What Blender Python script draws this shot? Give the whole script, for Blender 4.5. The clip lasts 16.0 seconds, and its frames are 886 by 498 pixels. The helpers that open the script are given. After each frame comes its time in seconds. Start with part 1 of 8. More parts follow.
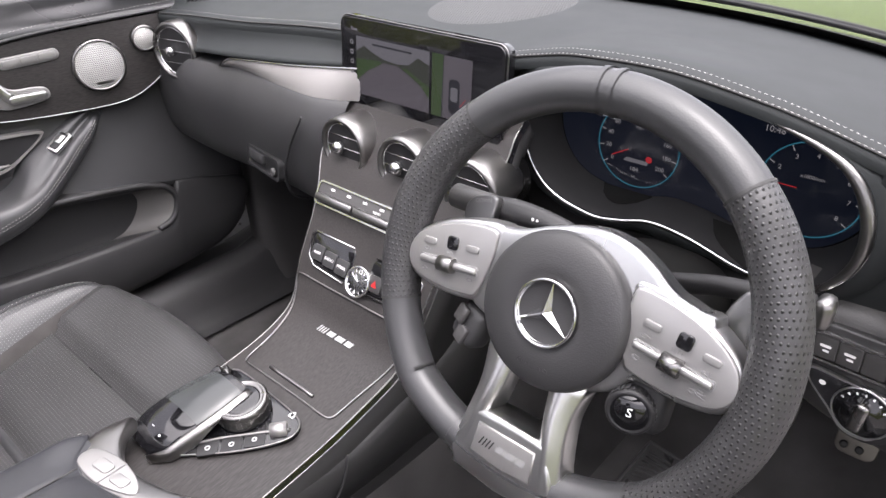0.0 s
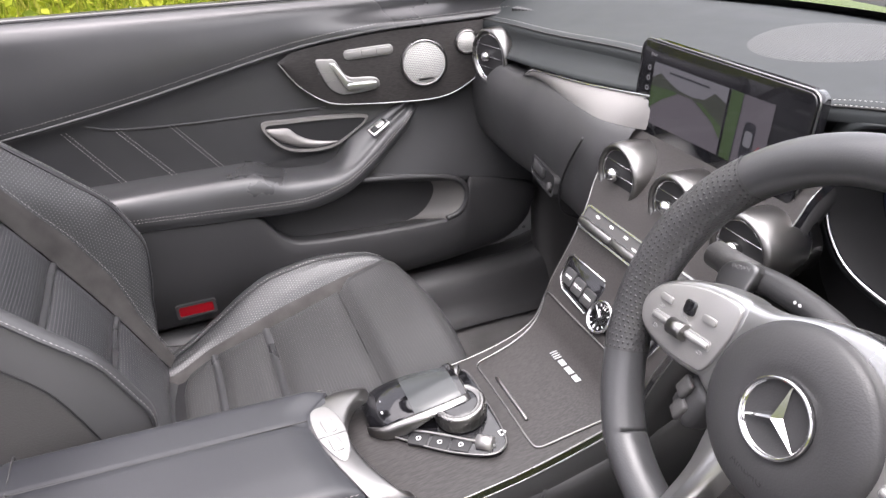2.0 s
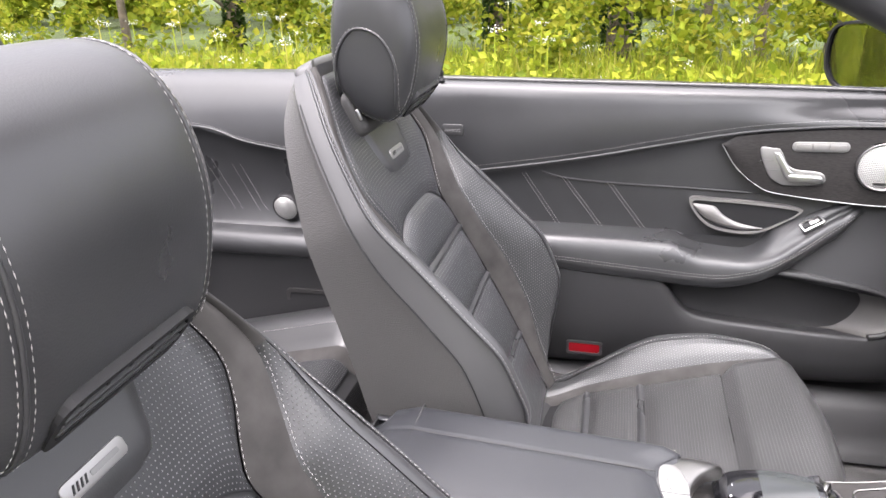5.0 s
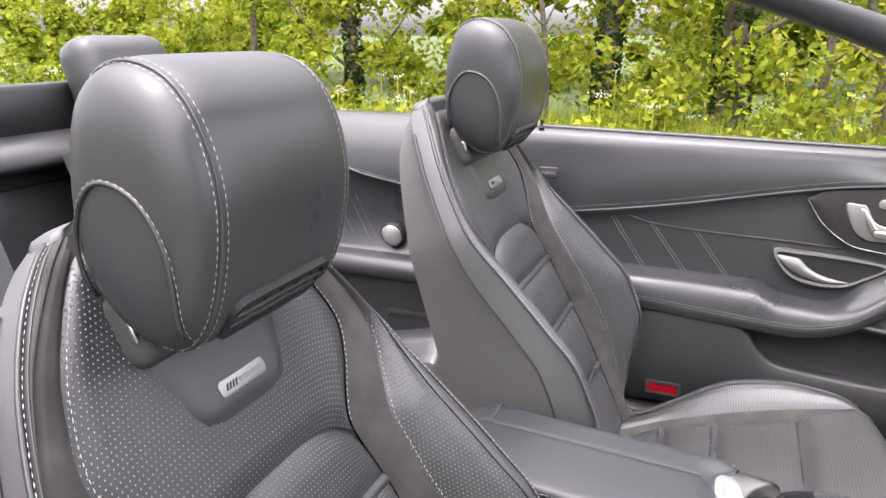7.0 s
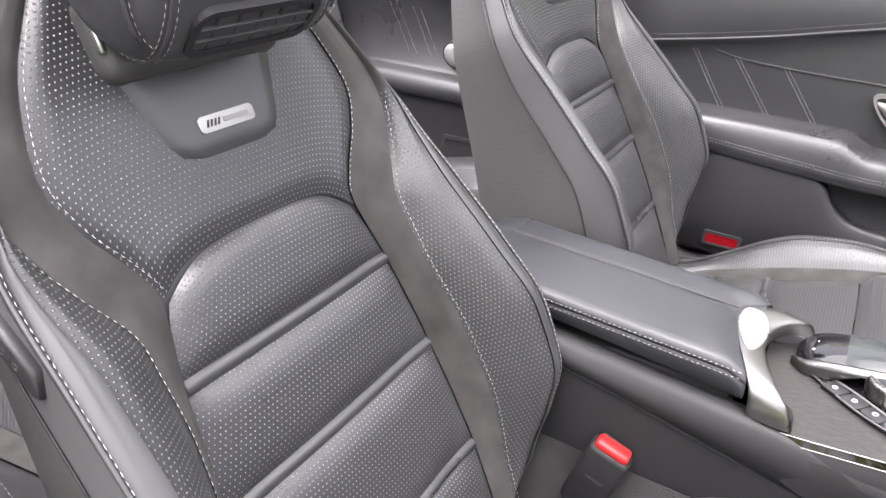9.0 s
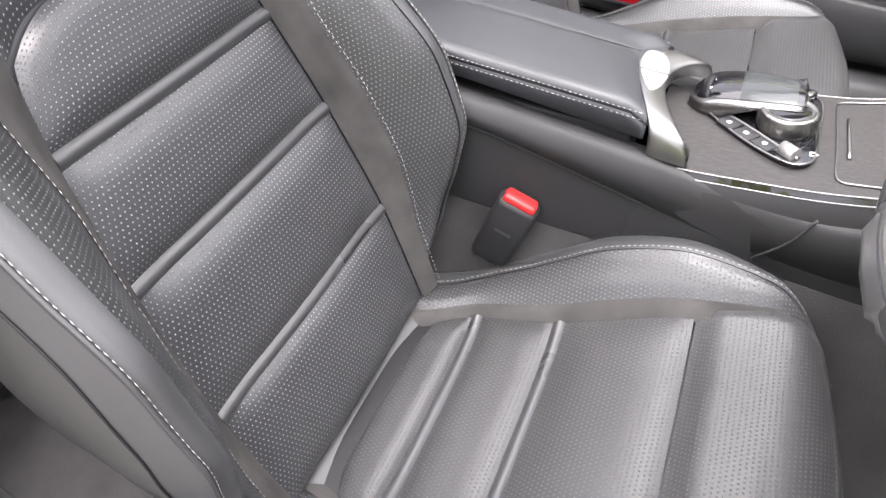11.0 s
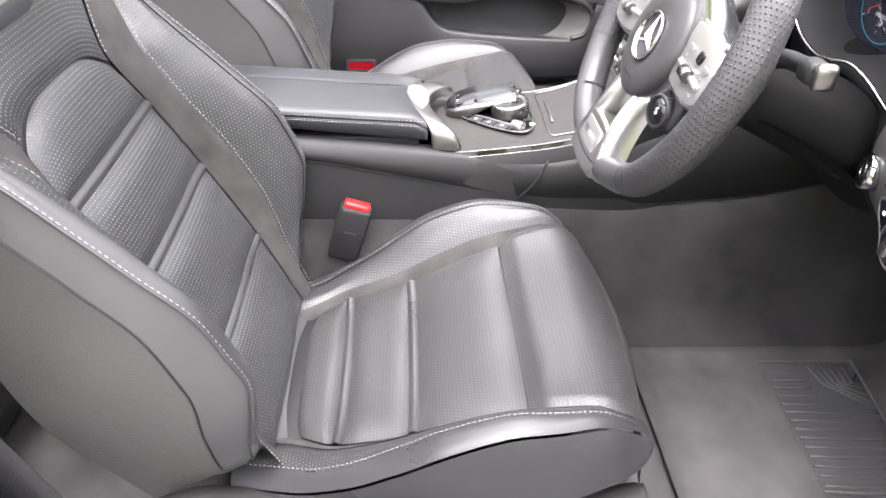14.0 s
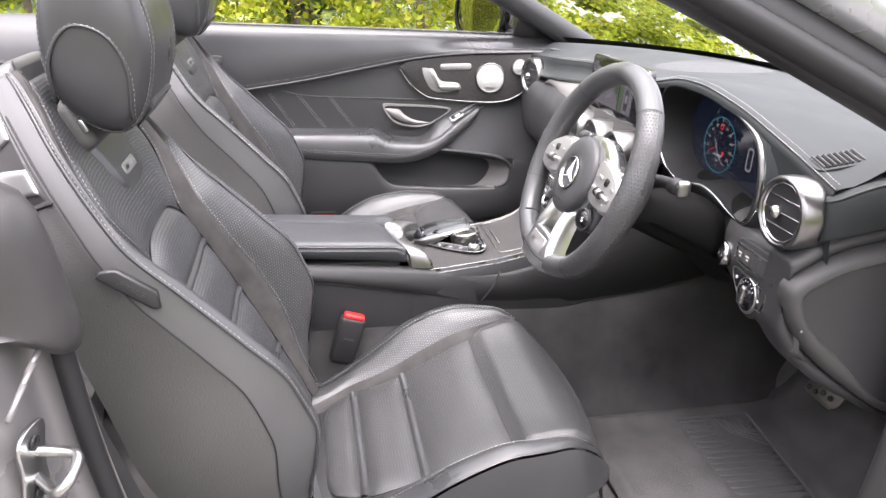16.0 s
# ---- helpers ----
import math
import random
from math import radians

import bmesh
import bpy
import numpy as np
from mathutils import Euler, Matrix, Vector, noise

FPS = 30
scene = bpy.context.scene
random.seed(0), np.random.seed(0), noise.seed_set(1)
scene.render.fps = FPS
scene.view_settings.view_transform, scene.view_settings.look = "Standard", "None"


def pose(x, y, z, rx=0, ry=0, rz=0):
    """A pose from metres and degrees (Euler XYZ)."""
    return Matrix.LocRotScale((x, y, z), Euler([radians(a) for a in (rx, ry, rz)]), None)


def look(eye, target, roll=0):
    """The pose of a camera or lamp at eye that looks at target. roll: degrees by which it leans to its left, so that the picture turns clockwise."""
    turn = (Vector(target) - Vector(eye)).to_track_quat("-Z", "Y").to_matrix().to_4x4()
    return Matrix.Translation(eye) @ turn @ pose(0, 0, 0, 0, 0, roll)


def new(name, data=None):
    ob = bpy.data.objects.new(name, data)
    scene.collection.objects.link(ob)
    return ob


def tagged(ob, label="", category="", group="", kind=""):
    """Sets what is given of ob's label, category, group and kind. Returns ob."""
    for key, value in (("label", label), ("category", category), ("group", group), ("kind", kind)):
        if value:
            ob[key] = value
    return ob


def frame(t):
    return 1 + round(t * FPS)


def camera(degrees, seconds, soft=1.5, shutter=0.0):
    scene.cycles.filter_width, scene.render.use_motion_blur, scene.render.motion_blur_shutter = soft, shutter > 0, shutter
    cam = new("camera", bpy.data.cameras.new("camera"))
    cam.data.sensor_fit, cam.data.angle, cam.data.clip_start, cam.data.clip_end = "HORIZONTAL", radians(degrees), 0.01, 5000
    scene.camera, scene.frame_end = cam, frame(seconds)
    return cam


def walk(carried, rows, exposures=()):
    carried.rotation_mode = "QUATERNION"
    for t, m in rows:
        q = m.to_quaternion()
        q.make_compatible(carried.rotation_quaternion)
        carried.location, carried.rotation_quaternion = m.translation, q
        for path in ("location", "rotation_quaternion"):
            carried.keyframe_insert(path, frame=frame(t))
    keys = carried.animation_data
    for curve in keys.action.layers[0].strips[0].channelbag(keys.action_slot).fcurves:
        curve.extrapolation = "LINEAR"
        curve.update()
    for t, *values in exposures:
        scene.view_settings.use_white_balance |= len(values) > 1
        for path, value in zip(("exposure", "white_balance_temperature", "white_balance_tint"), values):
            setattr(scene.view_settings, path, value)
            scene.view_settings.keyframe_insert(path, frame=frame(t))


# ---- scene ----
cam = camera(64.6, 16.0)
PATH = [
    (0, (0.584, -0.608, 1.167), (-0.565, 0.679, 0.157), -0.8),
    (0.5, (0.574, -0.582, 1.171), (-0.714, 0.561, 0.155), -1.5),
    (1, (0.579, -0.558, 1.174), (-0.862, 0.391, 0.162), -2.1),
    (1.5, (0.59, -0.537, 1.174), (-0.971, 0.217, 0.178), -2.3),
    (2, (0.593, -0.54, 1.176), (-1.043, 0.068, 0.199), -2.4),
    (2.5, (0.595, -0.595, 1.179), (-1.091, -0.076, 0.236), -2.2),
    (3, (0.61, -0.652, 1.187), (-1.12, -0.227, 0.28), -2.2),
    (3.5, (0.618, -0.651, 1.186), (-1.164, -0.405, 0.312), -2.3),
    (4, (0.629, -0.613, 1.191), (-1.185, -0.623, 0.349), -2.1),
    (4.5, (0.652, -0.581, 1.191), (-1.161, -0.843, 0.386), -1.9),
    (5, (0.686, -0.549, 1.194), (-1.104, -1.02, 0.437), -1.8),
    (5.2, (0.706, -0.536, 1.194), (-1.078, -1.067, 0.461), -1.7),
    (7.3, (0.825, -0.48, 1.156), (-0.924, -1.255, 0.572), 0.6),
    (7.5, (0.812, -0.462, 1.144), (-0.909, -1.281, 0.538), 0.7),
    (8, (0.79, -0.443, 1.117), (-0.854, -1.345, 0.423), 1.1),
    (8.5, (0.775, -0.431, 1.091), (-0.8, -1.356, 0.276), 1.7),
    (9, (0.772, -0.428, 1.067), (-0.75, -1.322, 0.127), 2.5),
    (9.5, (0.773, -0.418, 1.052), (-0.7, -1.255, -0.01), 3.2),
    (10, (0.769, -0.409, 1.04), (-0.648, -1.173, -0.148), 3.2),
    (10.2, (0.763, -0.414, 1.037), (-0.63, -1.125, -0.209), 3.7),
    (12.3, (0.838, -0.428, 0.994), (-0.518, -0.685, -0.454), -1.8),
    (12.5, (0.861, -0.437, 0.997), (-0.53, -0.637, -0.426), -1.6),
    (13, (0.935, -0.464, 1.02), (-0.551, -0.535, -0.317), -0.5),
    (13.5, (0.998, -0.473, 1.049), (-0.565, -0.429, -0.198), 1.5),
    (14, (1.1, -0.486, 1.093), (-0.521, -0.372, -0.073), 2.5),
    (14.5, (1.192, -0.512, 1.122), (-0.494, -0.351, 0.058), 2.6),
    (15, (1.248, -0.55, 1.143), (-0.492, -0.319, 0.185), 2.5),
    (15.5, (1.328, -0.606, 1.15), (-0.453, -0.299, 0.292), 2.1),
    (16, (1.398, -0.638, 1.161), (-0.412, -0.27, 0.392), 2.0),
]
walk(cam, [(t, look(eye, target, roll)) for t, eye, target, roll in PATH],
     [(0, 1.75, 6500, 20), (3, 2.15, 6500, 20), (5.2, 2.34, 6500, 19), (7.4, 2.22, 6500, 19), (8.5, 2.48, 6500, 18), (10, 2.48, 6500, 18), (12.3, 2.65, 6500, 18), (14, 2.9, 6500, 18), (16, 2.5, 6500, 20)])

# ---- overcast daylight ----
world = bpy.data.worlds.new("overcast_sky")
scene.world = world
world.use_nodes = True
wn, wl = world.node_tree.nodes, world.node_tree.links
sky = wn.new("ShaderNodeTexSky")
sky.sky_type, sky.sun_disc = "NISHITA", False
sky.sun_elevation, sky.sun_rotation = radians(80), radians(95)
sky.dust_density, sky.air_density = 4.0, 1.0
soft_sky = wn.new("ShaderNodeHueSaturation")
soft_sky.inputs["Saturation"].default_value = 0.18
wl.new(sky.outputs[0], soft_sky.inputs["Color"])
wl.new(soft_sky.outputs[0], wn["Background"].inputs[0])
wn["Background"].inputs[1].default_value = 0.155
sun_data = bpy.data.lights.new("sun", "SUN")
sun_data.energy, sun_data.angle, sun_data.color = 1.5, radians(100), (1.0, 0.98, 0.95)
sun = new("sun", sun_data)
sun.matrix_world = look((0.7, 0.1, 6), (0, 0, 0))

# ---- building helpers ----
def clamp(v, a=0.0, b=1.0):
    return max(a, min(b, v))


def smooth(a, b, v):
    v = clamp((v - a) / (b - a))
    return v * v * (3 - 2 * v)


def pillow(k, soft=0.12):
    """0 at both ends of 0..1 and 1 between them."""
    return smooth(0, soft, k) * smooth(0, soft, 1 - k)


def dome(k, p=3.5):
    """0 at both ends of 0..1, rising softly to 1."""
    return max(0.0, 1 - abs(2 * k - 1) ** p)


def table(marks, v):
    """A smooth value from (position, value) keys, with no overshoot between them."""
    if v <= marks[0][0]:
        return marks[0][1]
    if v >= marks[-1][0]:
        return marks[-1][1]
    i = max(k for k in range(len(marks) - 1) if marks[k][0] <= v)

    def slope(k):
        if k == 0 or k == len(marks) - 1:
            a, b = (0, 1) if k == 0 else (k - 1, k)
            return (marks[b][1] - marks[a][1]) / (marks[b][0] - marks[a][0])
        d0 = (marks[k][1] - marks[k - 1][1]) / (marks[k][0] - marks[k - 1][0])
        d1 = (marks[k + 1][1] - marks[k][1]) / (marks[k + 1][0] - marks[k][0])
        return 2 * d0 * d1 / (d0 + d1) if d0 * d1 > 0 else 0.0

    (a, p), (b, q) = marks[i], marks[i + 1]
    h = b - a
    t = (v - a) / h
    return p * (2 * t ** 3 - 3 * t * t + 1) + h * slope(i) * (t ** 3 - 2 * t * t + t) + q * (3 * t * t - 2 * t ** 3) + h * slope(i + 1) * (t ** 3 - t * t)


def spline(points, per=8, closed=False):
    """A Catmull-Rom line through points, with per steps for each span."""
    pts = [Vector(p) for p in points]
    n, out = len(pts), []
    spans = n if closed else n - 1
    for i in range(spans):
        if closed:
            a, b, c, d = (pts[(i + k) % n] for k in (-1, 0, 1, 2))
        else:
            b, c = pts[i], pts[i + 1]
            a = pts[i - 1] if i else b * 2 - c
            d = pts[i + 2] if i + 2 < n else c * 2 - b
        for s in range(per):
            t = s / per
            out.append(0.5 * (2 * b + (c - a) * t + (2 * a - 5 * b + 4 * c - d) * t * t + (3 * b - a - 3 * c + d) * t ** 3))
    if not closed:
        out.append(pts[-1])
    return out


def skin(rows, wrap=False, ends=False, flip=False, bm=None):
    """A sheet through rows of points, with UVs in metres."""
    bm = bm or bmesh.new()
    uv = bm.loops.layers.uv.verify()
    grid = [[bm.verts.new(p) for p in row] for row in rows]
    us = [[0.0] for _ in rows]
    vs = [[0.0] * len(rows[0])]
    for i, row in enumerate(rows):
        for a, b in zip(row, row[1:]):
            us[i].append(us[i][-1] + (Vector(b) - Vector(a)).length)
        mid = us[i][-1] / 2
        us[i] = [u - mid for u in us[i]]
        if i:
            m = len(row) // 2
            vs.append([vs[-1][0] + (Vector(row[m]) - Vector(rows[i - 1][m])).length] * len(row))
    cols = len(rows[0])
    for i in range(len(rows) - 1):
        for j in range(cols if wrap else cols - 1):
            k = (j + 1) % cols
            idx = [(i, j), (i, k), (i + 1, k), (i + 1, j)]
            if flip:
                idx.reverse()
            try:
                f = bm.faces.new([grid[a][b] for a, b in idx])
            except ValueError:
                continue
            f.smooth = True
            for loop, (a, b) in zip(f.loops, idx):
                loop[uv].uv = (us[a][b], vs[a][b])
    if ends:
        for row, rev in ((grid[0], not flip), (grid[-1], flip)):
            try:
                bm.faces.new(row[::-1] if rev else row)
            except ValueError:
                pass
    return bm


def thicken(bm, depth):
    """Gives an open sheet a thickness behind it."""
    bmesh.ops.recalc_face_normals(bm, faces=bm.faces)
    bmesh.ops.solidify(bm, geom=bm.faces[:], thickness=depth)
    return bm


def tube(path, r, sides=8, closed=False, taper=None, bm=None, flat=1.0):
    """A round bar along a path."""
    pts = [Vector(p) for p in path]
    n, rows, up = len(pts), [], None
    for i, p in enumerate(pts):
        a = pts[(i - 1) % n] if closed or i else p
        b = pts[(i + 1) % n] if closed or i + 1 < n else p
        t = (b - a).normalized()
        if up is None:
            up = t.orthogonal().normalized()
        up = (up - t * up.dot(t)).normalized()
        side = t.cross(up)
        rad = r if taper is None else r * taper(i / max(1, n - 1))
        rows.append([p + (up * math.cos(q) * flat + side * math.sin(q)) * rad for q in (math.tau * k / sides for k in range(sides))])
    if closed:
        rows.append(rows[0])
    return skin(rows, wrap=True, ends=not closed, bm=bm)


def lathe(profile, n=32, m=None, bm=None):
    """A turned body about z from (radius, height) pairs."""
    rows = [[Vector((r * math.cos(math.tau * k / n), r * math.sin(math.tau * k / n), z)) for k in range(n)] for r, z in profile]
    if m is not None:
        rows = [[m @ p for p in row] for row in rows]
    return skin(rows, wrap=True, ends=True, flip=False, bm=bm)


def plate(outline, depth, m=None, bevel=0.0, segments=2, bm=None):
    """A flat body from an outline in x, y: its face at z = 0 and its back at -depth."""
    own = bmesh.new()
    top = [own.verts.new((p[0], p[1], 0)) for p in outline]
    f = own.faces.new(top)
    if f.normal.z < 0 or sum(a[0] * b[1] - b[0] * a[1] for a, b in zip(outline, outline[1:] + outline[:1])) < 0:
        f.normal_flip()
    if depth:
        ext = bmesh.ops.extrude_face_region(own, geom=[f])
        bmesh.ops.translate(own, verts=[v for v in ext["geom"] if isinstance(v, bmesh.types.BMVert)], vec=(0, 0, -depth))
    own.faces.ensure_lookup_table()
    bmesh.ops.recalc_face_normals(own, faces=own.faces)
    if bevel:
        rim = [e for e in own.edges if all(abs(v.co.z) < 1e-7 for v in e.verts)]
        bmesh.ops.bevel(own, geom=rim, offset=bevel, segments=segments, affect="EDGES", profile=0.6)
        for g in own.faces:
            g.smooth = True
    if m is not None:
        bmesh.ops.transform(own, matrix=m, verts=own.verts)
    return merge(bm, own)


def merge(bm, own):
    if bm is None:
        return own
    me = bpy.data.meshes.new("scratch")
    own.to_mesh(me)
    own.free()
    bm.from_mesh(me)
    bpy.data.meshes.remove(me)
    return bm


def rbox(size, r=0.004, m=None, segments=2, bm=None):
    """A box with rounded edges about its middle."""
    own = bmesh.new()
    bmesh.ops.create_cube(own, size=1, matrix=Matrix.Diagonal((*size, 1)))
    if r:
        bmesh.ops.bevel(own, geom=own.edges[:], offset=r, segments=segments, affect="EDGES", profile=0.5)
        for f in own.faces:
            f.smooth = True
    if m is not None:
        bmesh.ops.transform(own, matrix=m, verts=own.verts)
    return merge(bm, own)


def rounded(w, h, r, n=5, cx=0.0, cy=0.0):
    """The outline of a rounded rectangle."""
    out = []
    for sx, sy, a0 in ((1, 1, 0), (-1, 1, 90), (-1, -1, 180), (1, -1, 270)):
        for k in range(n + 1):
            a = radians(a0 + 90 * k / n)
            out.append((cx + sx * (w / 2 - r) + r * math.cos(a), cy + sy * (h / 2 - r) + r * math.sin(a)))
    return out


def disc(r, n=32, sx=1.0, sy=1.0, cx=0.0, cy=0.0):
    return [(cx + sx * r * math.cos(math.tau * k / n), cy + sy * r * math.sin(math.tau * k / n)) for k in range(n)]


def ring(outer, inner, depth, m=None, bm=None):
    """A flat ring between two outlines of equal length, with depth."""
    rows = [[Vector((*p, -depth)) for p in outer], [Vector((*p, 0)) for p in outer], [Vector((*p, 0)) for p in inner], [Vector((*p, -depth)) for p in inner]]
    rows.append(rows[0])
    rows = [row + [row[0]] for row in rows]
    if m is not None:
        rows = [[m @ p for p in row] for row in rows]
    own = skin(rows)
    bmesh.ops.remove_doubles(own, verts=own.verts, dist=1e-6)
    bmesh.ops.recalc_face_normals(own, faces=own.faces)
    for f in own.faces:
        f.smooth = False
    return merge(bm, own)


def stitches(path, length=0.0050, gap=0.0016, r=0.00038, lift=None, bm=None):
    """A row of thread stitches laid along a line."""
    bm = bm or bmesh.new()
    pts = [Vector(p) + (lift if lift is not None else Vector()) for p in path]
    run, pos, on = 0.0, pts[0], True
    todo, start = length, pts[0]
    for a, b in zip(pts, pts[1:]):
        seg = (b - a).length
        used = 0.0
        while seg - used > todo:
            used += todo
            p = a.lerp(b, used / seg)
            if on:
                thread(bm, start, p, r)
            start, on = p, not on
            todo = length if on else gap
        todo -= seg - used
    return bm


def thread(bm, a, b, r):
    d = (b - a)
    if d.length < 1e-6:
        return
    d.normalize()
    u = d.orthogonal().normalized()
    v = d.cross(u)
    mid = (a + b) / 2
    ends = [bm.verts.new(a), bm.verts.new(b)]
    waist = [bm.verts.new(mid + (u * math.cos(q) + v * math.sin(q)) * r) for q in (0, 1.571, 3.142, 4.712)]
    for k in range(4):
        p, q = waist[k], waist[(k + 1) % 4]
        bm.faces.new((ends[0], q, p))
        bm.faces.new((ends[1], p, q))


def part(name, bm, material, parent=None, label="", smooth_all=None):
    """Links a bmesh as one mesh object under a thing or a part."""
    me = bpy.data.meshes.new(name)
    if smooth_all is not None:
        for f in bm.faces:
            f.smooth = smooth_all
    bm.to_mesh(me)
    bm.free()
    if material:
        me.materials.append(material)
    ob = new(name, me)
    ob.parent = parent
    if label:
        ob["label"] = label
    return ob


def thing(name, label, category, group="", kind=""):
    return tagged(new(name), label, category, group, kind)


def lettering(text, size, m, material, parent, name="lettering", depth=0.0002, align="CENTER", shear=0.0):
    """Flat letters in the built-in font, facing the local z."""
    cu = bpy.data.curves.new(name, "FONT")
    cu.body, cu.size, cu.extrude, cu.align_x, cu.align_y, cu.shear = text, size, depth, align, "CENTER", shear
    cu.resolution_u = 3
    ob = bpy.data.objects.new(name, cu)
    me = bpy.data.meshes.new_from_object(ob)
    bpy.data.objects.remove(ob)
    me.transform(m)
    me.materials.append(material)
    out = new(name, me)
    out.parent = parent
    return out


def frame_of(origin, right, up):
    """A matrix whose x, y, z are right, up and out of a face."""
    x = Vector(right).normalized()
    z = x.cross(Vector(up)).normalized()
    y = z.cross(x)
    m = Matrix((x, y, z)).transposed().to_4x4()
    m.translation = origin
    return m


# ---- materials ----
def material(name):
    mat = bpy.data.materials.new(name)
    mat.use_nodes = True
    nt = mat.node_tree
    return mat, nt, nt.nodes["Principled BSDF"]


def surface(name, colour, rough=0.5, metal=0.0, grain=400.0, bump=0.15, vary=0.15, blotch=6.0, spec=0.5, coat=0.0, rough_vary=0.08, dist=0.0006, detail="voronoi"):
    """Paint, leather, plastic or metal: colour blotches, uneven gloss and a fine relief."""
    mat, nt, b = material(name)
    n, l = nt.nodes, nt.links
    co = n.new("ShaderNodeTexCoord")
    big = n.new("ShaderNodeTexNoise")
    big.inputs["Scale"].default_value, big.inputs["Detail"].default_value = blotch, 5
    l.new(co.outputs["Object"], big.inputs["Vector"])
    ramp = n.new("ShaderNodeMapRange")
    ramp.inputs[1].default_value, ramp.inputs[2].default_value = 0.3, 0.7
    ramp.inputs[3].default_value, ramp.inputs[4].default_value = 1 - vary, 1 + vary
    l.new(big.outputs["Fac"], ramp.inputs[0])
    mul = n.new("ShaderNodeVectorMath")
    mul.operation = "SCALE"
    mul.inputs[0].default_value = colour
    l.new(ramp.outputs[0], mul.inputs["Scale"])
    l.new(mul.outputs[0], b.inputs["Base Color"])
    rr = n.new("ShaderNodeMapRange")
    rr.inputs[1].default_value, rr.inputs[2].default_value = 0.3, 0.7
    rr.inputs[3].default_value, rr.inputs[4].default_value = rough - rough_vary, rough + rough_vary
    l.new(big.outputs["Fac"], rr.inputs[0])
    l.new(rr.outputs[0], b.inputs["Roughness"])
    b.inputs["Metallic"].default_value = metal
    b.inputs["Specular IOR Level"].default_value = spec
    b.inputs["Coat Weight"].default_value = coat
    if bump:
        fine = n.new("ShaderNodeTexVoronoi" if detail == "voronoi" else "ShaderNodeTexNoise")
        fine.inputs["Scale"].default_value = grain
        l.new(co.outputs["Object"], fine.inputs["Vector"])
        bp = n.new("ShaderNodeBump")
        bp.inputs["Strength"].default_value, bp.inputs["Distance"].default_value = bump, dist
        l.new(fine.outputs["Distance" if detail == "voronoi" else "Fac"], bp.inputs["Height"])
        l.new(bp.outputs[0], b.inputs["Normal"])
    return mat


def dotted(name, colour, dot_colour, pitch=0.0062, radius=0.17, rough=0.42, stagger=True, row=1.0, sheen=0.0):
    """Perforated leather: rows of small holes in the sheet's own metres."""
    mat = surface(name, colour, rough, bump=0.0, vary=0.14, spec=0.6, rough_vary=0.02)
    nt = mat.node_tree
    n, l = nt.nodes, nt.links
    b = n["Principled BSDF"]
    co = n.new("ShaderNodeTexCoord")
    sep = n.new("ShaderNodeSeparateXYZ")
    l.new(co.outputs["UV"], sep.inputs[0])

    def op(kind, a, c=None):
        m = n.new("ShaderNodeMath")
        m.operation = kind
        for i, v in enumerate((a, c)):
            if v is None:
                continue
            if isinstance(v, (int, float)):
                m.inputs[i].default_value = v
            else:
                l.new(v, m.inputs[i])
        return m.outputs[0]

    v = op("DIVIDE", sep.outputs[1], pitch * row)
    odd = op("MULTIPLY", op("MODULO", op("FLOOR", v), 2.0), 0.5) if stagger else 0.0
    u = op("ADD", op("DIVIDE", sep.outputs[0], pitch), odd)
    du = op("SUBTRACT", op("FRACT", op("ADD", u, 500.0)), 0.5)
    dv = op("MULTIPLY", op("SUBTRACT", op("FRACT", op("ADD", v, 500.0)), 0.5), row)
    d = op("SQRT", op("ADD", op("MULTIPLY", du, du), op("MULTIPLY", dv, dv)))
    hole = n.new("ShaderNodeMapRange")
    hole.inputs[1].default_value, hole.inputs[2].default_value = radius * 0.75, radius * 1.15
    hole.inputs[3].default_value, hole.inputs[4].default_value = 1.0, 0.0
    l.new(d, hole.inputs[0])
    mix = n.new("ShaderNodeMix")
    mix.data_type = "RGBA"
    l.new(hole.outputs[0], mix.inputs["Factor"])
    old = b.inputs["Base Color"].links[0].from_socket
    l.new(old, mix.inputs["A"])
    mix.inputs["B"].default_value = (*dot_colour, 1)
    l.new(mix.outputs["Result"], b.inputs["Base Color"])
    gloss = n.new("ShaderNodeMapRange")
    gloss.inputs[3].default_value, gloss.inputs[4].default_value = 0.6, 0.45
    l.new(hole.outputs[0], gloss.inputs[0])
    l.new(gloss.outputs[0], b.inputs["Specular IOR Level"])
    pit = n.new("ShaderNodeMapRange")
    pit.inputs[1].default_value, pit.inputs[2].default_value = radius * 0.15, radius * 1.6
    l.new(d, pit.inputs[0])
    bp = n.new("ShaderNodeBump")
    bp.inputs["Strength"].default_value, bp.inputs["Distance"].default_value = 0.8, 0.0011
    l.new(pit.outputs[0], bp.inputs["Height"])
    l.new(bp.outputs[0], b.inputs["Normal"])
    return mat


def glowing(name, colour, power=1.0):
    mat, nt, b = material(name)
    b.inputs["Base Color"].default_value = (0.01, 0.01, 0.012, 1)
    b.inputs["Roughness"].default_value = 0.05
    b.inputs["Specular IOR Level"].default_value = 0.3
    b.inputs["Emission Color"].default_value = (*colour, 1)
    b.inputs["Emission Strength"].default_value = power
    return mat


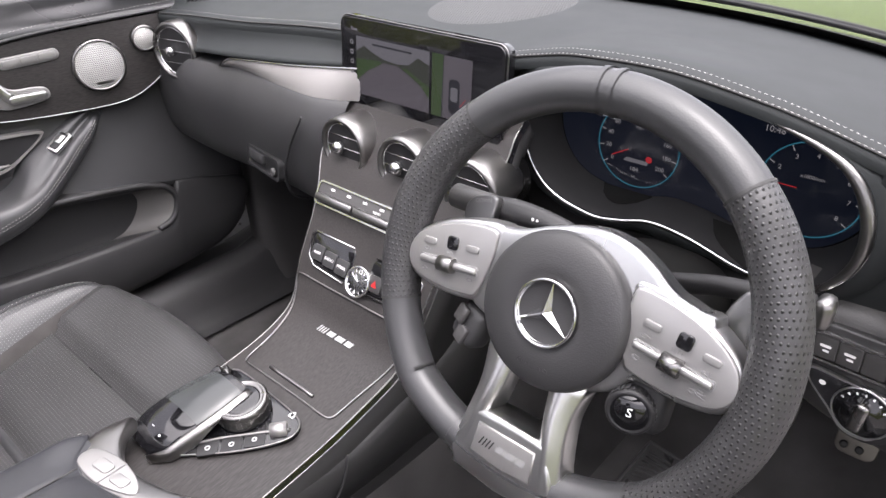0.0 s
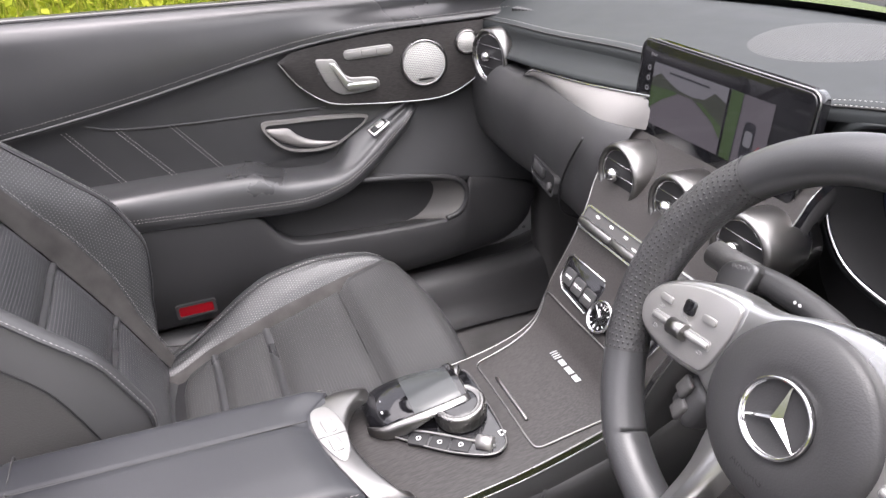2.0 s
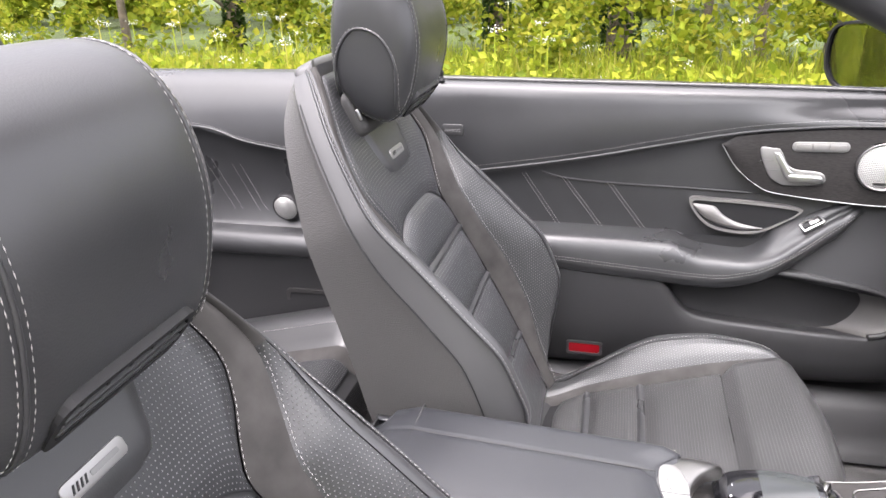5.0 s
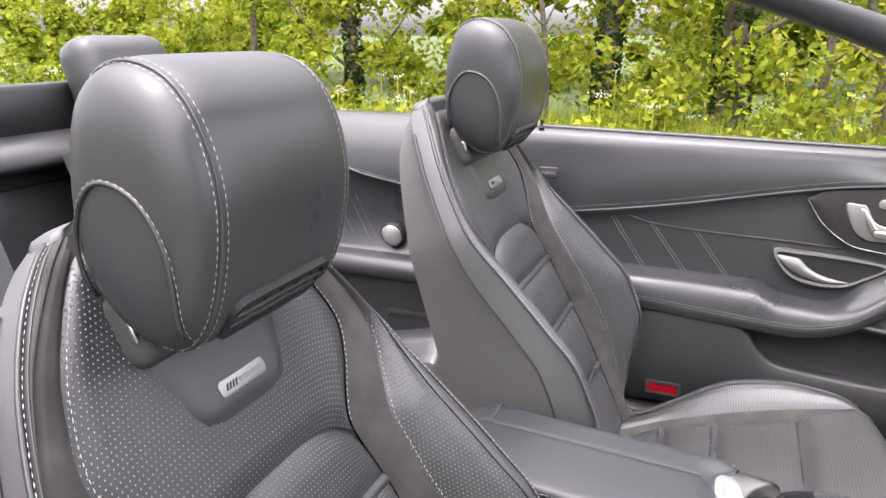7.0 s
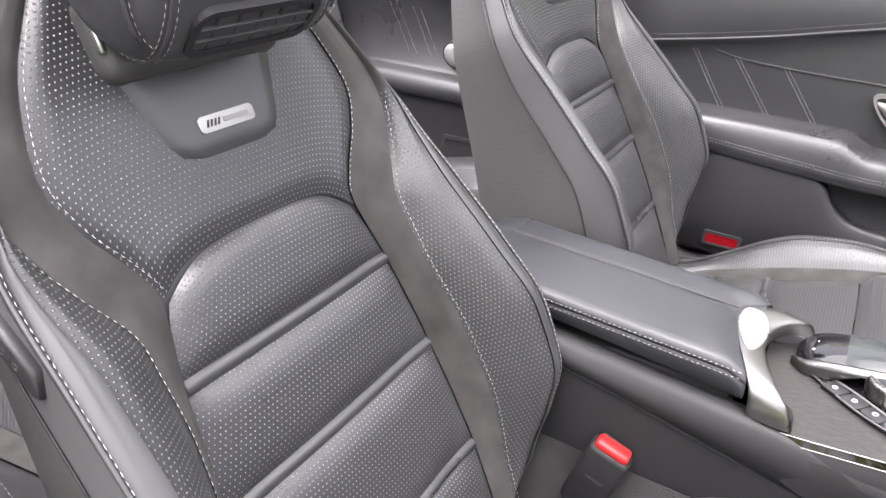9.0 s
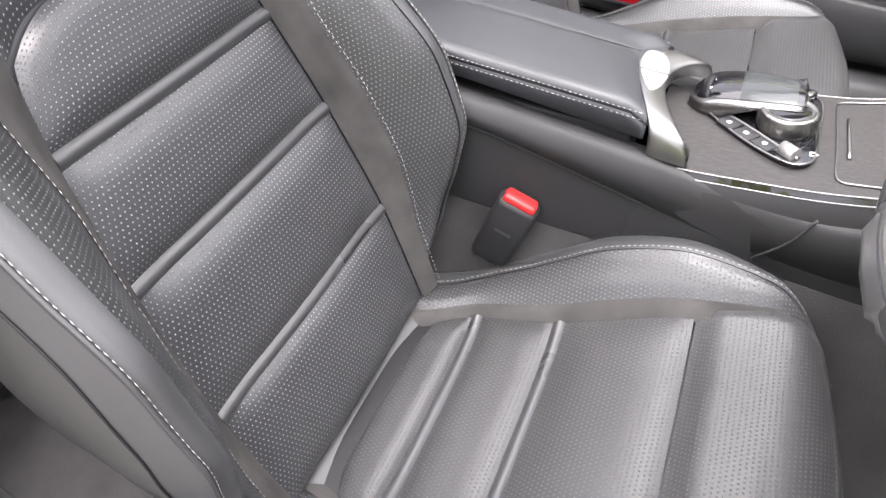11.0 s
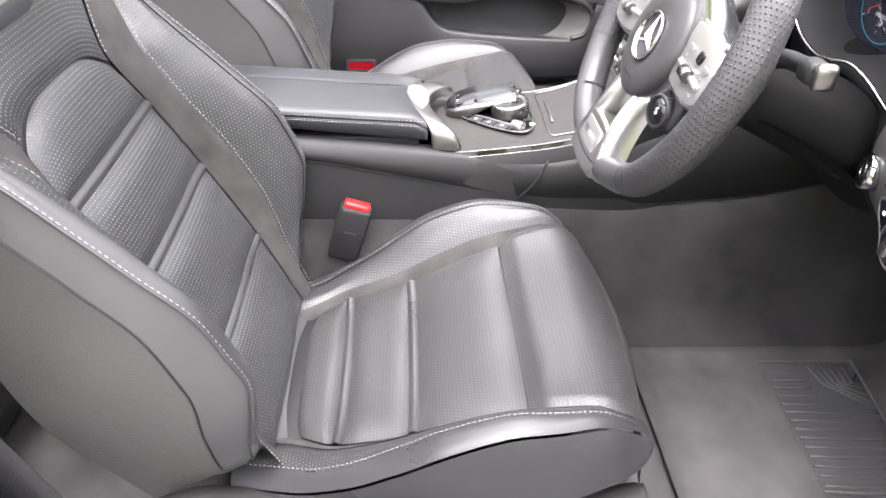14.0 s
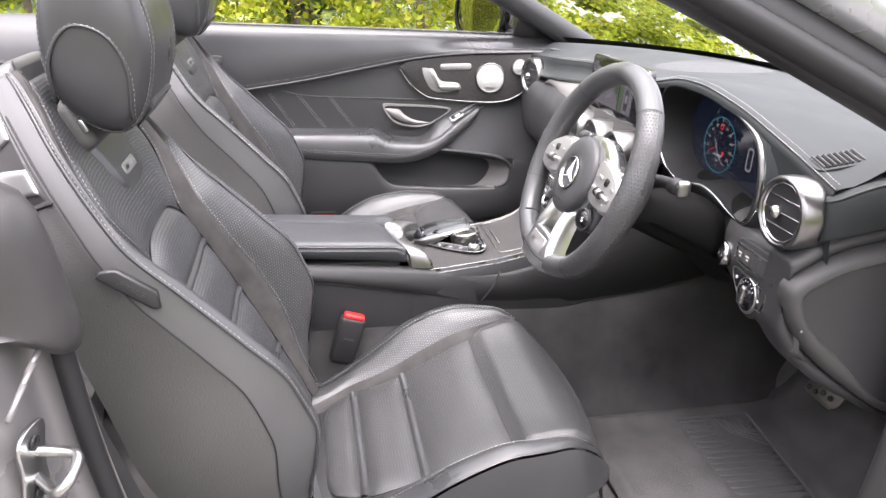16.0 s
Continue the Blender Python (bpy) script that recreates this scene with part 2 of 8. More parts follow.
def wood(name):
    """Dark open-pored wood with fine streaks along its length."""
    mat = surface(name, (0.028, 0.026, 0.0255), 0.48, grain=300, bump=0.0, vary=0.1, spec=0.25)
    nt = mat.node_tree
    n, l = nt.nodes, nt.links
    b = n["Principled BSDF"]
    co = n.new("ShaderNodeTexCoord")
    mp = n.new("ShaderNodeMapping")
    mp.inputs["Scale"].default_value = (700, 18, 700)
    l.new(co.outputs["Object"], mp.inputs["Vector"])
    no = n.new("ShaderNodeTexNoise")
    no.inputs["Scale"].default_value, no.inputs["Detail"].default_value = 1.0, 3
    l.new(mp.outputs[0], no.inputs["Vector"])
    mr = n.new("ShaderNodeMapRange")
    mr.inputs[1].default_value, mr.inputs[2].default_value = 0.35, 0.65
    mr.inputs[3].default_value, mr.inputs[4].default_value = 0.7, 1.25
    l.new(no.outputs["Fac"], mr.inputs[0])
    mul = n.new("ShaderNodeVectorMath")
    mul.operation = "SCALE"
    l.new(b.inputs["Base Color"].links[0].from_socket, mul.inputs[0])
    l.new(mr.outputs[0], mul.inputs["Scale"])
    l.new(mul.outputs[0], b.inputs["Base Color"])
    bp = n.new("ShaderNodeBump")
    bp.inputs["Strength"].default_value, bp.inputs["Distance"].default_value = 0.35, 0.0004
    l.new(no.outputs["Fac"], bp.inputs["Height"])
    l.new(bp.outputs[0], b.inputs["Normal"])
    return mat


LEATHER = surface("black_leather", (0.034, 0.0345, 0.036), 0.33, grain=620, bump=0.10, vary=0.14, spec=0.6)
LEATHER_SOFT = surface("dashboard_leather", (0.021, 0.0235, 0.0245), 0.58, grain=500, bump=0.1, spec=0.22, vary=0.1)
ARM_LEATHER = surface("armrest_leather", (0.021, 0.022, 0.025), 0.40, grain=620, bump=0.08, vary=0.10, spec=0.5)
# black seat leather in a lighter colour, for the light its edge bands catch
LIT_EDGE_LEATHER = surface("lit_edge_leather", (0.070, 0.070, 0.071), 0.38, grain=620, bump=0.10, vary=0.12)
SHELL = surface("grained_shell", (0.082, 0.080, 0.078), 0.44, grain=430, bump=0.42, vary=0.08, dist=0.001)
SUEDE = surface("suede", (0.048, 0.046, 0.0445), 0.92, grain=1500, bump=0.25, vary=0.32, blotch=22, spec=0.15)
# pale hole colours on the seats paint in the glint of the hole walls
PERF = dotted("perforated_leather", (0.025, 0.026, 0.028), (0.24, 0.24, 0.24), pitch=0.0050, radius=0.135, rough=0.36)
PERF_FINE = dotted("fine_perforated_leather", (0.026, 0.027, 0.028), (0.18, 0.18, 0.18), pitch=0.0050, radius=0.135, rough=0.36)
PERF_SEAT = dotted("worn_perforated_leather", (0.034, 0.034, 0.0345), (0.10, 0.10, 0.10), pitch=0.0050, radius=0.135, rough=0.33)
PERF_RIM = dotted("perforated_rim_leather", (0.03, 0.03, 0.031), (0.004, 0.004, 0.004), pitch=0.0046, radius=0.17, rough=0.36)
PLASTIC = surface("dark_plastic", (0.026, 0.026, 0.027), 0.46, grain=700, bump=0.2, vary=0.08)
PLASTIC_GREY = surface("grey_plastic", (0.042, 0.041, 0.041), 0.5, grain=600, bump=0.25, vary=0.08)
BLACK = surface("matt_black", (0.008, 0.008, 0.009), 0.6, bump=0.0, vary=0.05)
GLOSS = surface("gloss_black", (0.006, 0.006, 0.007), 0.06, bump=0.0, vary=0.0, coat=0.4, rough_vary=0.02)
SILVER = surface("satin_silver", (0.235, 0.23, 0.226), 0.30, metal=1.0, grain=1200, bump=0.06, vary=0.05)
ALU = surface("brushed_aluminium", (0.26, 0.25, 0.245), 0.5, metal=0.6, grain=1500, bump=0.08, vary=0.06)
SATIN = surface("satin_chrome", (0.55, 0.55, 0.545), 0.30, metal=1.0, bump=0.0, vary=0.04, rough_vary=0.05)
CHROME = surface("polished_chrome", (0.62, 0.62, 0.62), 0.13, metal=1.0, bump=0.0, vary=0.03, rough_vary=0.04)
PALE_KEY = surface("silver_keys", (0.33, 0.325, 0.32), 0.36, metal=0.75, bump=0.0, vary=0.03)
CONSOLE_LEATHER = surface("console_leather", (0.014, 0.014, 0.0145), 0.48, grain=560, bump=0.14, vary=0.1, spec=0.3)
CONSOLE_PLASTIC = surface("console_plastic", (0.012, 0.012, 0.0125), 0.55, grain=800, bump=0.15, vary=0.1, spec=0.22)
# the floor's carpet with the shade of tunnel and firewall put into its colour
SHADED_CARPET = surface("shaded_carpet", (0.040, 0.039, 0.039), 0.95, grain=900, bump=1.0, vary=0.35, spec=0.1, dist=0.002, blotch=9, detail="noise")
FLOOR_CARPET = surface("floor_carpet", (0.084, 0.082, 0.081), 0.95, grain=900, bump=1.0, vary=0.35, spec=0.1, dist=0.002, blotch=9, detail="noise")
WOOD = wood("dark_ash_wood")
CARPET = surface("black_carpet", (0.082, 0.080, 0.079), 0.95, grain=900, bump=1.0, vary=0.3, spec=0.1, dist=0.002, blotch=9, detail="noise")
RUBBER = surface("rubber_mat", (0.060, 0.060, 0.060), 0.6, grain=500, bump=0.3, vary=0.12)
THREAD = surface("grey_thread", (0.44, 0.43, 0.415), 0.7, bump=0.0, vary=0.05)
THREAD_DARK = surface("black_thread", (0.03, 0.03, 0.03), 0.7, bump=0.0, vary=0.05)
RED = surface("red_plastic", (0.42, 0.012, 0.012), 0.35, bump=0.0, vary=0.05)
WHITE = surface("white_print", (0.75, 0.75, 0.74), 0.5, bump=0.0, vary=0.02)
GREY_PRINT = surface("grey_print", (0.2, 0.2, 0.2), 0.5, bump=0.0, vary=0.02)
GRILLE = dotted("metal_grille", (0.55, 0.55, 0.53), (0.05, 0.05, 0.05), pitch=0.0034, radius=0.26, rough=0.4)
GRILLE.node_tree.nodes["Principled BSDF"].inputs["Metallic"].default_value = 0.6
DARK_GRILLE = dotted("dark_grille", (0.028, 0.030, 0.031), (0.006, 0.006, 0.006), pitch=0.0042, radius=0.3, rough=0.6)
PAINT = surface("dark_car_paint", (0.17, 0.165, 0.165), 0.3, metal=0.3, grain=2000, bump=0.04, vary=0.06, coat=0.6)
SILVER_PAINT = surface("silver_car_paint", (0.42, 0.43, 0.44), 0.3, metal=0.5, bump=0.0, vary=0.03, coat=0.6)

# ---- ground, road and verge ----
def grid_sheet(x0, x1, y0, y1, nx, ny, height):
    return skin([[Vector((x0 + (x1 - x0) * i / nx, y0 + (y1 - y0) * j / ny, height(x0 + (x1 - x0) * i / nx, y0 + (y1 - y0) * j / ny))) for i in range(nx + 1)] for j in range(ny + 1)])


ASPHALT = surface("asphalt", (0.16, 0.152, 0.148), 0.85, grain=260, bump=0.8, vary=0.2, dist=0.004, blotch=2)
EARTH = surface("grassy_earth", (0.06, 0.085, 0.02), 0.95, grain=60, bump=0.6, vary=0.5, dist=0.02, blotch=3)


def ground_z(x, y):
    d = max(0.0, -1.75 - x) + max(0.0, x - 3.4)
    return -0.05 + 0.17 * smooth(0.0, 0.6, d) + 0.10 * smooth(1.2, 4.0, d) + 0.03 * math.sin(x * 1.7 + y * 0.9) * smooth(0.2, 1.5, d)


xs_g = [-900, -60, -20, -9, -7, -5, -4, -3.2, -2.6, -2.2, -1.9, -1.7, 3.3, 3.6, 4.0, 4.6, 6, 9, 20, 60, 900]
ys_g = [-900, -60, -20] + [-12 + k for k in range(25)] + [20, 60, 900]
tagged(part("ground", skin([[Vector((x, y, ground_z(x, y))) for x in xs_g] for y in ys_g]), EARTH), "rough grassy ground beside a country lane", "ground", kind="structure")
tagged(part("road", grid_sheet(-1.72, 3.35, -60, 60, 6, 40, lambda x, y: -0.002 * (x - 0.8) ** 2), ASPHALT), "narrow worn asphalt lane", "road", kind="structure")


def leafy(name, colours, rough=0.55):
    """Leaf green that differs from leaf to leaf, with some light coming through."""
    mat, nt, b = material(name)
    n, l = nt.nodes, nt.links
    geo = n.new("ShaderNodeNewGeometry")
    ramp = n.new("ShaderNodeValToRGB")
    els = ramp.color_ramp.elements
    els[0].color, els[1].color = (*colours[0], 1), (*colours[-1], 1)
    for i, c in enumerate(colours[1:-1]):
        e = els.new((i + 1) / (len(colours) - 1))
        e.color = (*c, 1)
    l.new(geo.outputs["Random Per Island"], ramp.inputs[0])
    l.new(ramp.outputs[0], b.inputs["Base Color"])
    b.inputs["Roughness"].default_value = rough
    b.inputs["Specular IOR Level"].default_value = 0.12
    tr = n.new("ShaderNodeBsdfTranslucent")
    l.new(ramp.outputs[0], tr.inputs[0])
    mix = n.new("ShaderNodeMixShader")
    mix.inputs[0].default_value = 0.45
    l.new(b.outputs[0], mix.inputs[1])
    l.new(tr.outputs[0], mix.inputs[2])
    l.new(mix.outputs[0], n["Material Output"].inputs[0])
    return mat


GRASS = leafy("fresh_grass", [(0.15, 0.20, 0.018), (0.24, 0.30, 0.024), (0.33, 0.37, 0.034), (0.35, 0.32, 0.08)])
LEAF = leafy("hedge_leaves", [(0.09, 0.13, 0.012), (0.20, 0.26, 0.018), (0.31, 0.345, 0.028), (0.38, 0.36, 0.05)])
DARK_LEAF = leafy("ivy_leaves", [(0.02, 0.045, 0.012), (0.04, 0.075, 0.02), (0.07, 0.11, 0.03)])
BLOSSOM = leafy("white_umbels", [(0.75, 0.76, 0.66), (0.85, 0.85, 0.80)])
BARK = surface("grey_brown_bark", (0.16, 0.13, 0.10), 0.9, grain=60, bump=1.0, vary=0.4, dist=0.01, blotch=12)


def scatter(bm_count, place, size, shape, rng):
    """One mesh of many small blades or leaves, from vertex and face lists."""
    verts, faces = [], []
    for _ in range(bm_count):
        p = place(rng)
        if p is None:
            continue
        s = size(rng)
        k = len(verts)
        if shape == "blade":
            a = rng.uniform(0, math.tau)
            lean = rng.uniform(0.05, 0.55)
            d = Vector((math.cos(a), math.sin(a), 0))
            w = Vector((-d.y, d.x, 0)) * rng.uniform(0.003, 0.007)
            mid = p + d * s * lean * 0.35 + Vector((0, 0, s * 0.6))
            tip = p + d * s * lean + Vector((0, 0, s * (1 - 0.3 * lean)))
            verts += [p - w, p + w, mid + w * 0.8, mid - w * 0.8, tip]
            faces += [(k, k + 1, k + 2, k + 3), (k + 3, k + 2, k + 4)]
        else:
            q = Euler((rng.uniform(-1.1, 1.1), rng.uniform(-1.1, 1.1), rng.uniform(0, math.tau))).to_matrix()
            pts = ((-0.5, 0, 0), (0, 0.32, 0.06), (0.5, 0, 0), (0, -0.32, 0.06))
            verts += [p + q @ (Vector(v) * s) for v in pts]
            faces += [(k, k + 1, k + 2), (k, k + 2, k + 3)]
    me = bpy.data.meshes.new("greenery")
    me.from_pydata([tuple(v) for v in verts], [], faces)
    return me


def stuff(name, me, mat, label, category):
    me.name = name
    me.materials.append(mat)
    ob = tagged(new(name, me), label, category, kind="stuff")
    return ob


rng = random.Random(4)


def verge_place(r):
    x = -1.95 - 3.6 * r.random() ** 0.8
    y = r.uniform(-9.5, 5.0)
    return Vector((x, y, ground_z(x, y)))


grass = stuff("verge_grass", scatter(62000, verge_place, lambda r: r.uniform(0.10, 0.42), "blade", rng), GRASS, "long fresh green grass on the roadside verge", "grass")


def clumped(x0, x1, y0, y1, z1, seed, n=150, thin=1.0):
    r0 = random.Random(seed)
    clumps = [(r0.uniform(x0, x1), r0.uniform(y0, y1), r0.uniform(0.15, z1), r0.uniform(0.18, 0.55)) for _ in range(n)]

    def place(r):
        cx, cy, cz, rad = r.choice(clumps)
        v = Vector((r.gauss(0, 1), r.gauss(0, 1), r.gauss(0, 1))).normalized() * rad * r.random() ** 0.45
        z = cz + v.z * 0.8
        return Vector((cx + v.x, cy + v.y, z)) if z > 0.05 else None
    return place


stuff("roadside_weeds", scatter(20000, clumped(-4.6, -2.6, -9, 4.5, 0.42, 11, 240), lambda r: r.uniform(0.03, 0.085), "leaf", rng), LEAF, "pale green nettles and weeds on the verge", "weeds")
stuff("hedge", scatter(52000, clumped(-8.2, -5.0, -12, 5.5, 2.6, 12, 330), lambda r: r.uniform(0.04, 0.11), "leaf", rng), LEAF, "loose spring hedge of pale green leaves", "hedge")
stuff("far_hedge", scatter(62000, clumped(-17, -10, -26, 11, 5.2, 13, 560), lambda r: r.uniform(0.18, 0.38), "leaf", rng), LEAF, "distant green thicket behind the hedge", "hedge")
# out of view: hedge and grass added for green bounce light and reflections
stuff("unseen_hedge", scatter(16000, clumped(4.8, 7.0, -14, 10, 2.2, 14, 220), lambda r: r.uniform(0.10, 0.24), "leaf", rng), LEAF, "unseen green hedge across the lane, added for bounce light", "hedge")
stuff("unseen_grass", scatter(9000, lambda r: Vector((3.5 + 1.8 * r.random(), r.uniform(-12, 8), 0.08)), lambda r: r.uniform(0.15, 0.4), "blade", rng), GRASS, "unseen long grass on the far verge, added for bounce light", "grass")


def umbel_place(r):
    x, y = r.uniform(-5.4, -2.8), r.uniform(-9, 4)
    return Vector((x, y, r.uniform(0.35, 0.95)))


r1 = random.Random(9)
heads = [umbel_place(r1) for _ in range(140)]
stuff("cow_parsley", scatter(3200, lambda r: r.choice(heads) + Vector((r.gauss(0, 0.03), r.gauss(0, 0.03), r.gauss(0, 0.012))), lambda r: r.uniform(0.008, 0.018), "leaf", rng), BLOSSOM, "small white cow parsley heads in the grass", "flowers")
stalks = bmesh.new()
for h in heads:
    tube([Vector((h.x + r1.uniform(-0.08, 0.08), h.y + r1.uniform(-0.08, 0.08), 0.1)), Vector((h.x, h.y, h.z * 0.6)), h], 0.004, 4, bm=stalks)
ob = part("flower_stalks", stalks, GRASS)
tagged(ob, "thin green stalks of the roadside flowers", "stalks", kind="stuff")


def tree(x, y, r, lean, ivy, seed):
    rr = random.Random(seed)
    t = thing("hedgerow_tree", "thin grey-brown hedgerow tree with ivy" if ivy else "slender grey-brown hedgerow trunk in fresh leaf", "tree", "hedgerow trees")
    t.location = (x, y, 0)
    path = spline([(0, 0, 0.0), (lean * 0.25, rr.uniform(-0.05, 0.05), 0.9), (lean * 0.6, rr.uniform(-0.1, 0.1), 2.0), (lean, rr.uniform(-0.2, 0.2), 3.6)], 6)
    part("trunk", tube(path, r, 10, taper=lambda k: 1.15 - 0.6 * k), BARK, t)
    for k in range(5):
        b = path[rr.randrange(5, len(path) - 2)]
        d = Vector((rr.uniform(-0.7, 0.7), rr.uniform(-1, 1), rr.uniform(0.4, 0.9)))
        part("limb", tube(spline([b, b + d * 0.5, b + d * 1.1 + Vector((0, 0, 0.25))], 4), r * 0.35, 6, taper=lambda q: 1 - 0.7 * q), BARK, t)
    c = [(path[-1] + Vector((rr.gauss(0, 0.5), rr.gauss(0, 0.7), rr.uniform(-1.2, 0.6))), rr.uniform(0.25, 0.6)) for _ in range(16)]

    def place(r_):
        p, rad = r_.choice(c)
        return p + Vector((r_.gauss(0, 0.5), r_.gauss(0, 0.5), r_.gauss(0, 0.4))) * rad
    me = scatter(1800, place, lambda r_: r_.uniform(0.05, 0.11), "leaf", rr)
    me.materials.append(LEAF)
    cr_ = new("crown", me)
    cr_.parent = t
    if ivy:
        def on(r_):
            p = path[r_.randrange(len(path))] if True else None
            a = r_.uniform(0, math.tau)
            return p + Vector((math.cos(a) * r * 1.5, math.sin(a) * r * 1.5, r_.uniform(-0.12, 0.12)))
        me = scatter(1500, on, lambda r_: r_.uniform(0.05, 0.09), "leaf", rr)
        me.materials.append(DARK_LEAF)
        iv = new("ivy", me)
        iv.parent = t
        iv["label"] = "dark ivy climbing the trunk"


for k, (x, y, r, lean, ivy) in enumerate([(-6.2, -1.75, 0.085, 0.1, True), (-6.4, -0.62, 0.12, 0.0, True), (-6.0, -2.3, 0.03, 0.15, False), (-5.8, 0.55, 0.045, 0.25, False), (-6.1, 1.15, 0.055, -0.2, False),
                                         (-6.3, 0.15, 0.04, 0.35, False), (-6.6, -4.8, 0.07, 0.0, True), (-6.9, -6.4, 0.05, -0.1, False), (-5.9, 2.0, 0.06, 0.2, False), (-7.0, -3.4, 0.04, 0.2, False)]):
    tree(x, y, r, lean, ivy, 40 + k)

# ---- body: floor, sills, pillars, windscreen ----
ys_f = [-1.9 + 2.55 * i / 40 for i in range(41)]


def floor_z(y):
    return 0.235 + 0.06 * smooth(-0.95, -1.2, y) + 0.34 * smooth(0.34, 0.66, y) ** 1.2


rows = [[Vector((x, y, floor_z(y) + 0.05 * smooth(0.60, 0.72, abs(x)) + 0.10 * smooth(0.24, 0.08, abs(x)) * smooth(-0.5, 0.1, y))) for x in (-0.78 + 1.56 * j / 40 for j in range(41))] for y in ys_f]
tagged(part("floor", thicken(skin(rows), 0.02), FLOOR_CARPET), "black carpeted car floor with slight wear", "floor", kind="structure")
underbody = part("underbody", rbox((1.66, 3.6, 0.12), 0.05, Matrix.Translation((0, -0.5, 0.17))), BLACK)
tagged(underbody, "dark underside of the car", "underbody", kind="structure")
for side, nm in ((-1, "sill_passenger"), (1, "sill_driver")):
    rows = []
    for y in [-1.15 + 1.75 * i / 30 for i in range(31)]:
        up = 0.14 * smooth(0.12, 0.42, y) + 0.10 * smooth(-0.85, -1.05, y)
        rows.append([Vector((side * x, y, z + up * k)) for x, z, k in ((0.60, 0.25, 0.0), (0.635, 0.262, 0.2), (0.66, 0.31, 0.7), (0.68, 0.338, 1), (0.72, 0.345, 1), (0.735, 0.335, 1), (0.75, 0.33, 1), (0.79, 0.325, 0.6), (0.84, 0.30, 0.2), (0.86, 0.20, 0), (0.80, 0.12, 0))])
    tagged(part(nm, skin([spline(r, 2) for r in rows]), PLASTIC), "dark plastic door sill trim", "sill", kind="structure")

for side, nm in ((-1, "kick_panel_passenger"), (1, "kick_panel_driver")):
    rows = [[Vector((side * x, y, z)) for x, y in ((0.735 - lean, 0.178), (0.70 - lean, 0.172), (0.682 - lean, 0.185), (0.668 - lean, 0.23), (0.655 - lean, 0.40), (0.65 - lean, 0.62))] for z, lean in ((0.24, 0.05), (0.30, 0.03), (0.36, 0.01), (0.5, 0.0), (0.72, 0.0), (0.86, 0.0))]
    tagged(part(nm, skin([spline(r, 3) for r in rows]), PLASTIC_GREY), "grey plastic kick panel at the front of the footwell", "kick panel", kind="structure")
rows = [[Vector((x, y, z)) for x in (-0.70 + 1.4 * j / 10 for j in range(11))] for y, z in ((0.50, 0.30), (0.56, 0.50), (0.58, 0.70), (0.58, 0.93))]
tagged(part("firewall", skin(rows), SHADED_CARPET), "carpeted firewall behind the dashboard, coloured as in shade", "firewall", kind="structure")

PILLAR = [(0.745, 0.24, 0.885), (0.735, 0.13, 0.945), (0.720, 0.015, 1.005), (0.690, -0.12, 1.072), (0.655, -0.26, 1.138), (0.60, -0.43, 1.205), (0.52, -0.60, 1.262)]
for side, nm in ((-1, "a_pillar_passenger"), (1, "a_pillar_driver")):
    pts = [Vector((side * x, y, z)) for x, y, z in PILLAR]
    p = part(nm, tube(spline([q + Vector((0, 0.016, 0.024)) for q in pts], 6), 0.046, 14, flat=0.85), PLASTIC)
    tagged(p, "dark trimmed windscreen pillar", "pillar", kind="structure")
    side > 0 and part("outer_pillar", tube(spline([q + Vector((side * 0.034, 0.050, 0.062)) for q in pts], 6), 0.034, 12), SILVER_PAINT, p, "silver painted outer pillar")
    part("pillar_seal", tube(spline([q + Vector((side * 0.050, -0.012, 0.012)) for q in pts], 6), 0.016, 10), BLACK, p, "black rubber door seal")
    # triangular mirror base
    tri = [(side * 0.765, 0.00, 0.94), (side * 0.765, 0.02, 1.03), (side * 0.765, 0.17, 0.935)]
    if side < 0:
        part("mirror_base", thicken(skin([[Vector(tri[0]), Vector(tri[2])], [Vector(tri[1]), Vector(tri[1]) + Vector((0, 0.03, -0.01))]]), 0.02), PLASTIC, p)
header = part("windscreen_header", tube(spline([(-0.52, -0.60, 1.262), (-0.3, -0.66, 1.285), (0, -0.68, 1.292), (0.3, -0.66, 1.285), (0.52, -0.60, 1.262)], 6), 0.035, 12), PLASTIC)
tagged(header, "dark windscreen top frame", "header", kind="structure")


def screen_at(u, v):
    x = u * (0.70 - 0.17 * v)
    y0, z0 = 0.47 - 0.30 * abs(u) ** 2.4, 0.945 - 0.01 * abs(u) ** 2
    y1, z1 = -0.67 + 0.07 * u * u, 1.288 - 0.028 * u * u
    return Vector((x, y0 + (y1 - y0) * v, z0 + (z1 - z0) * v + 0.05 * math.sin(math.pi * v)))


glass, nt, b = material("windscreen_glass")
b.inputs["Base Color"].default_value, b.inputs["Roughness"].default_value = (0.92, 0.97, 0.95, 1), 0.0
b.inputs["Transmission Weight"].default_value, b.inputs["IOR"].default_value = 1.0, 1.05
ws_ob = part("windscreen", skin([[screen_at(-1 + 2 * j / 24, i / 12) for j in range(25)] for i in range(13)]), glass)
tagged(ws_ob, "clear raked windscreen glass", "windscreen", kind="structure")
ws_ob.visible_shadow = False
rows = [[screen_at(-1 + 2 * j / 40, v) + Vector((0, -0.004, -0.006)) for j in range(41)] for v in (0.0, 0.02, 0.045)]
part("glass_border", skin(rows), BLACK, ws_ob, "black printed windscreen border")
cowl = part("cowl", skin([[Vector((x * 1.02, 0.47 - 0.30 * abs(x / 0.7) ** 2.4 + d, z)) for x in (-0.78 + 1.56 * j / 30 for j in range(31))] for d, z in ((-0.02, 0.935), (0.02, 0.952), (0.10, 0.945), (0.16, 0.93))]), BLACK)
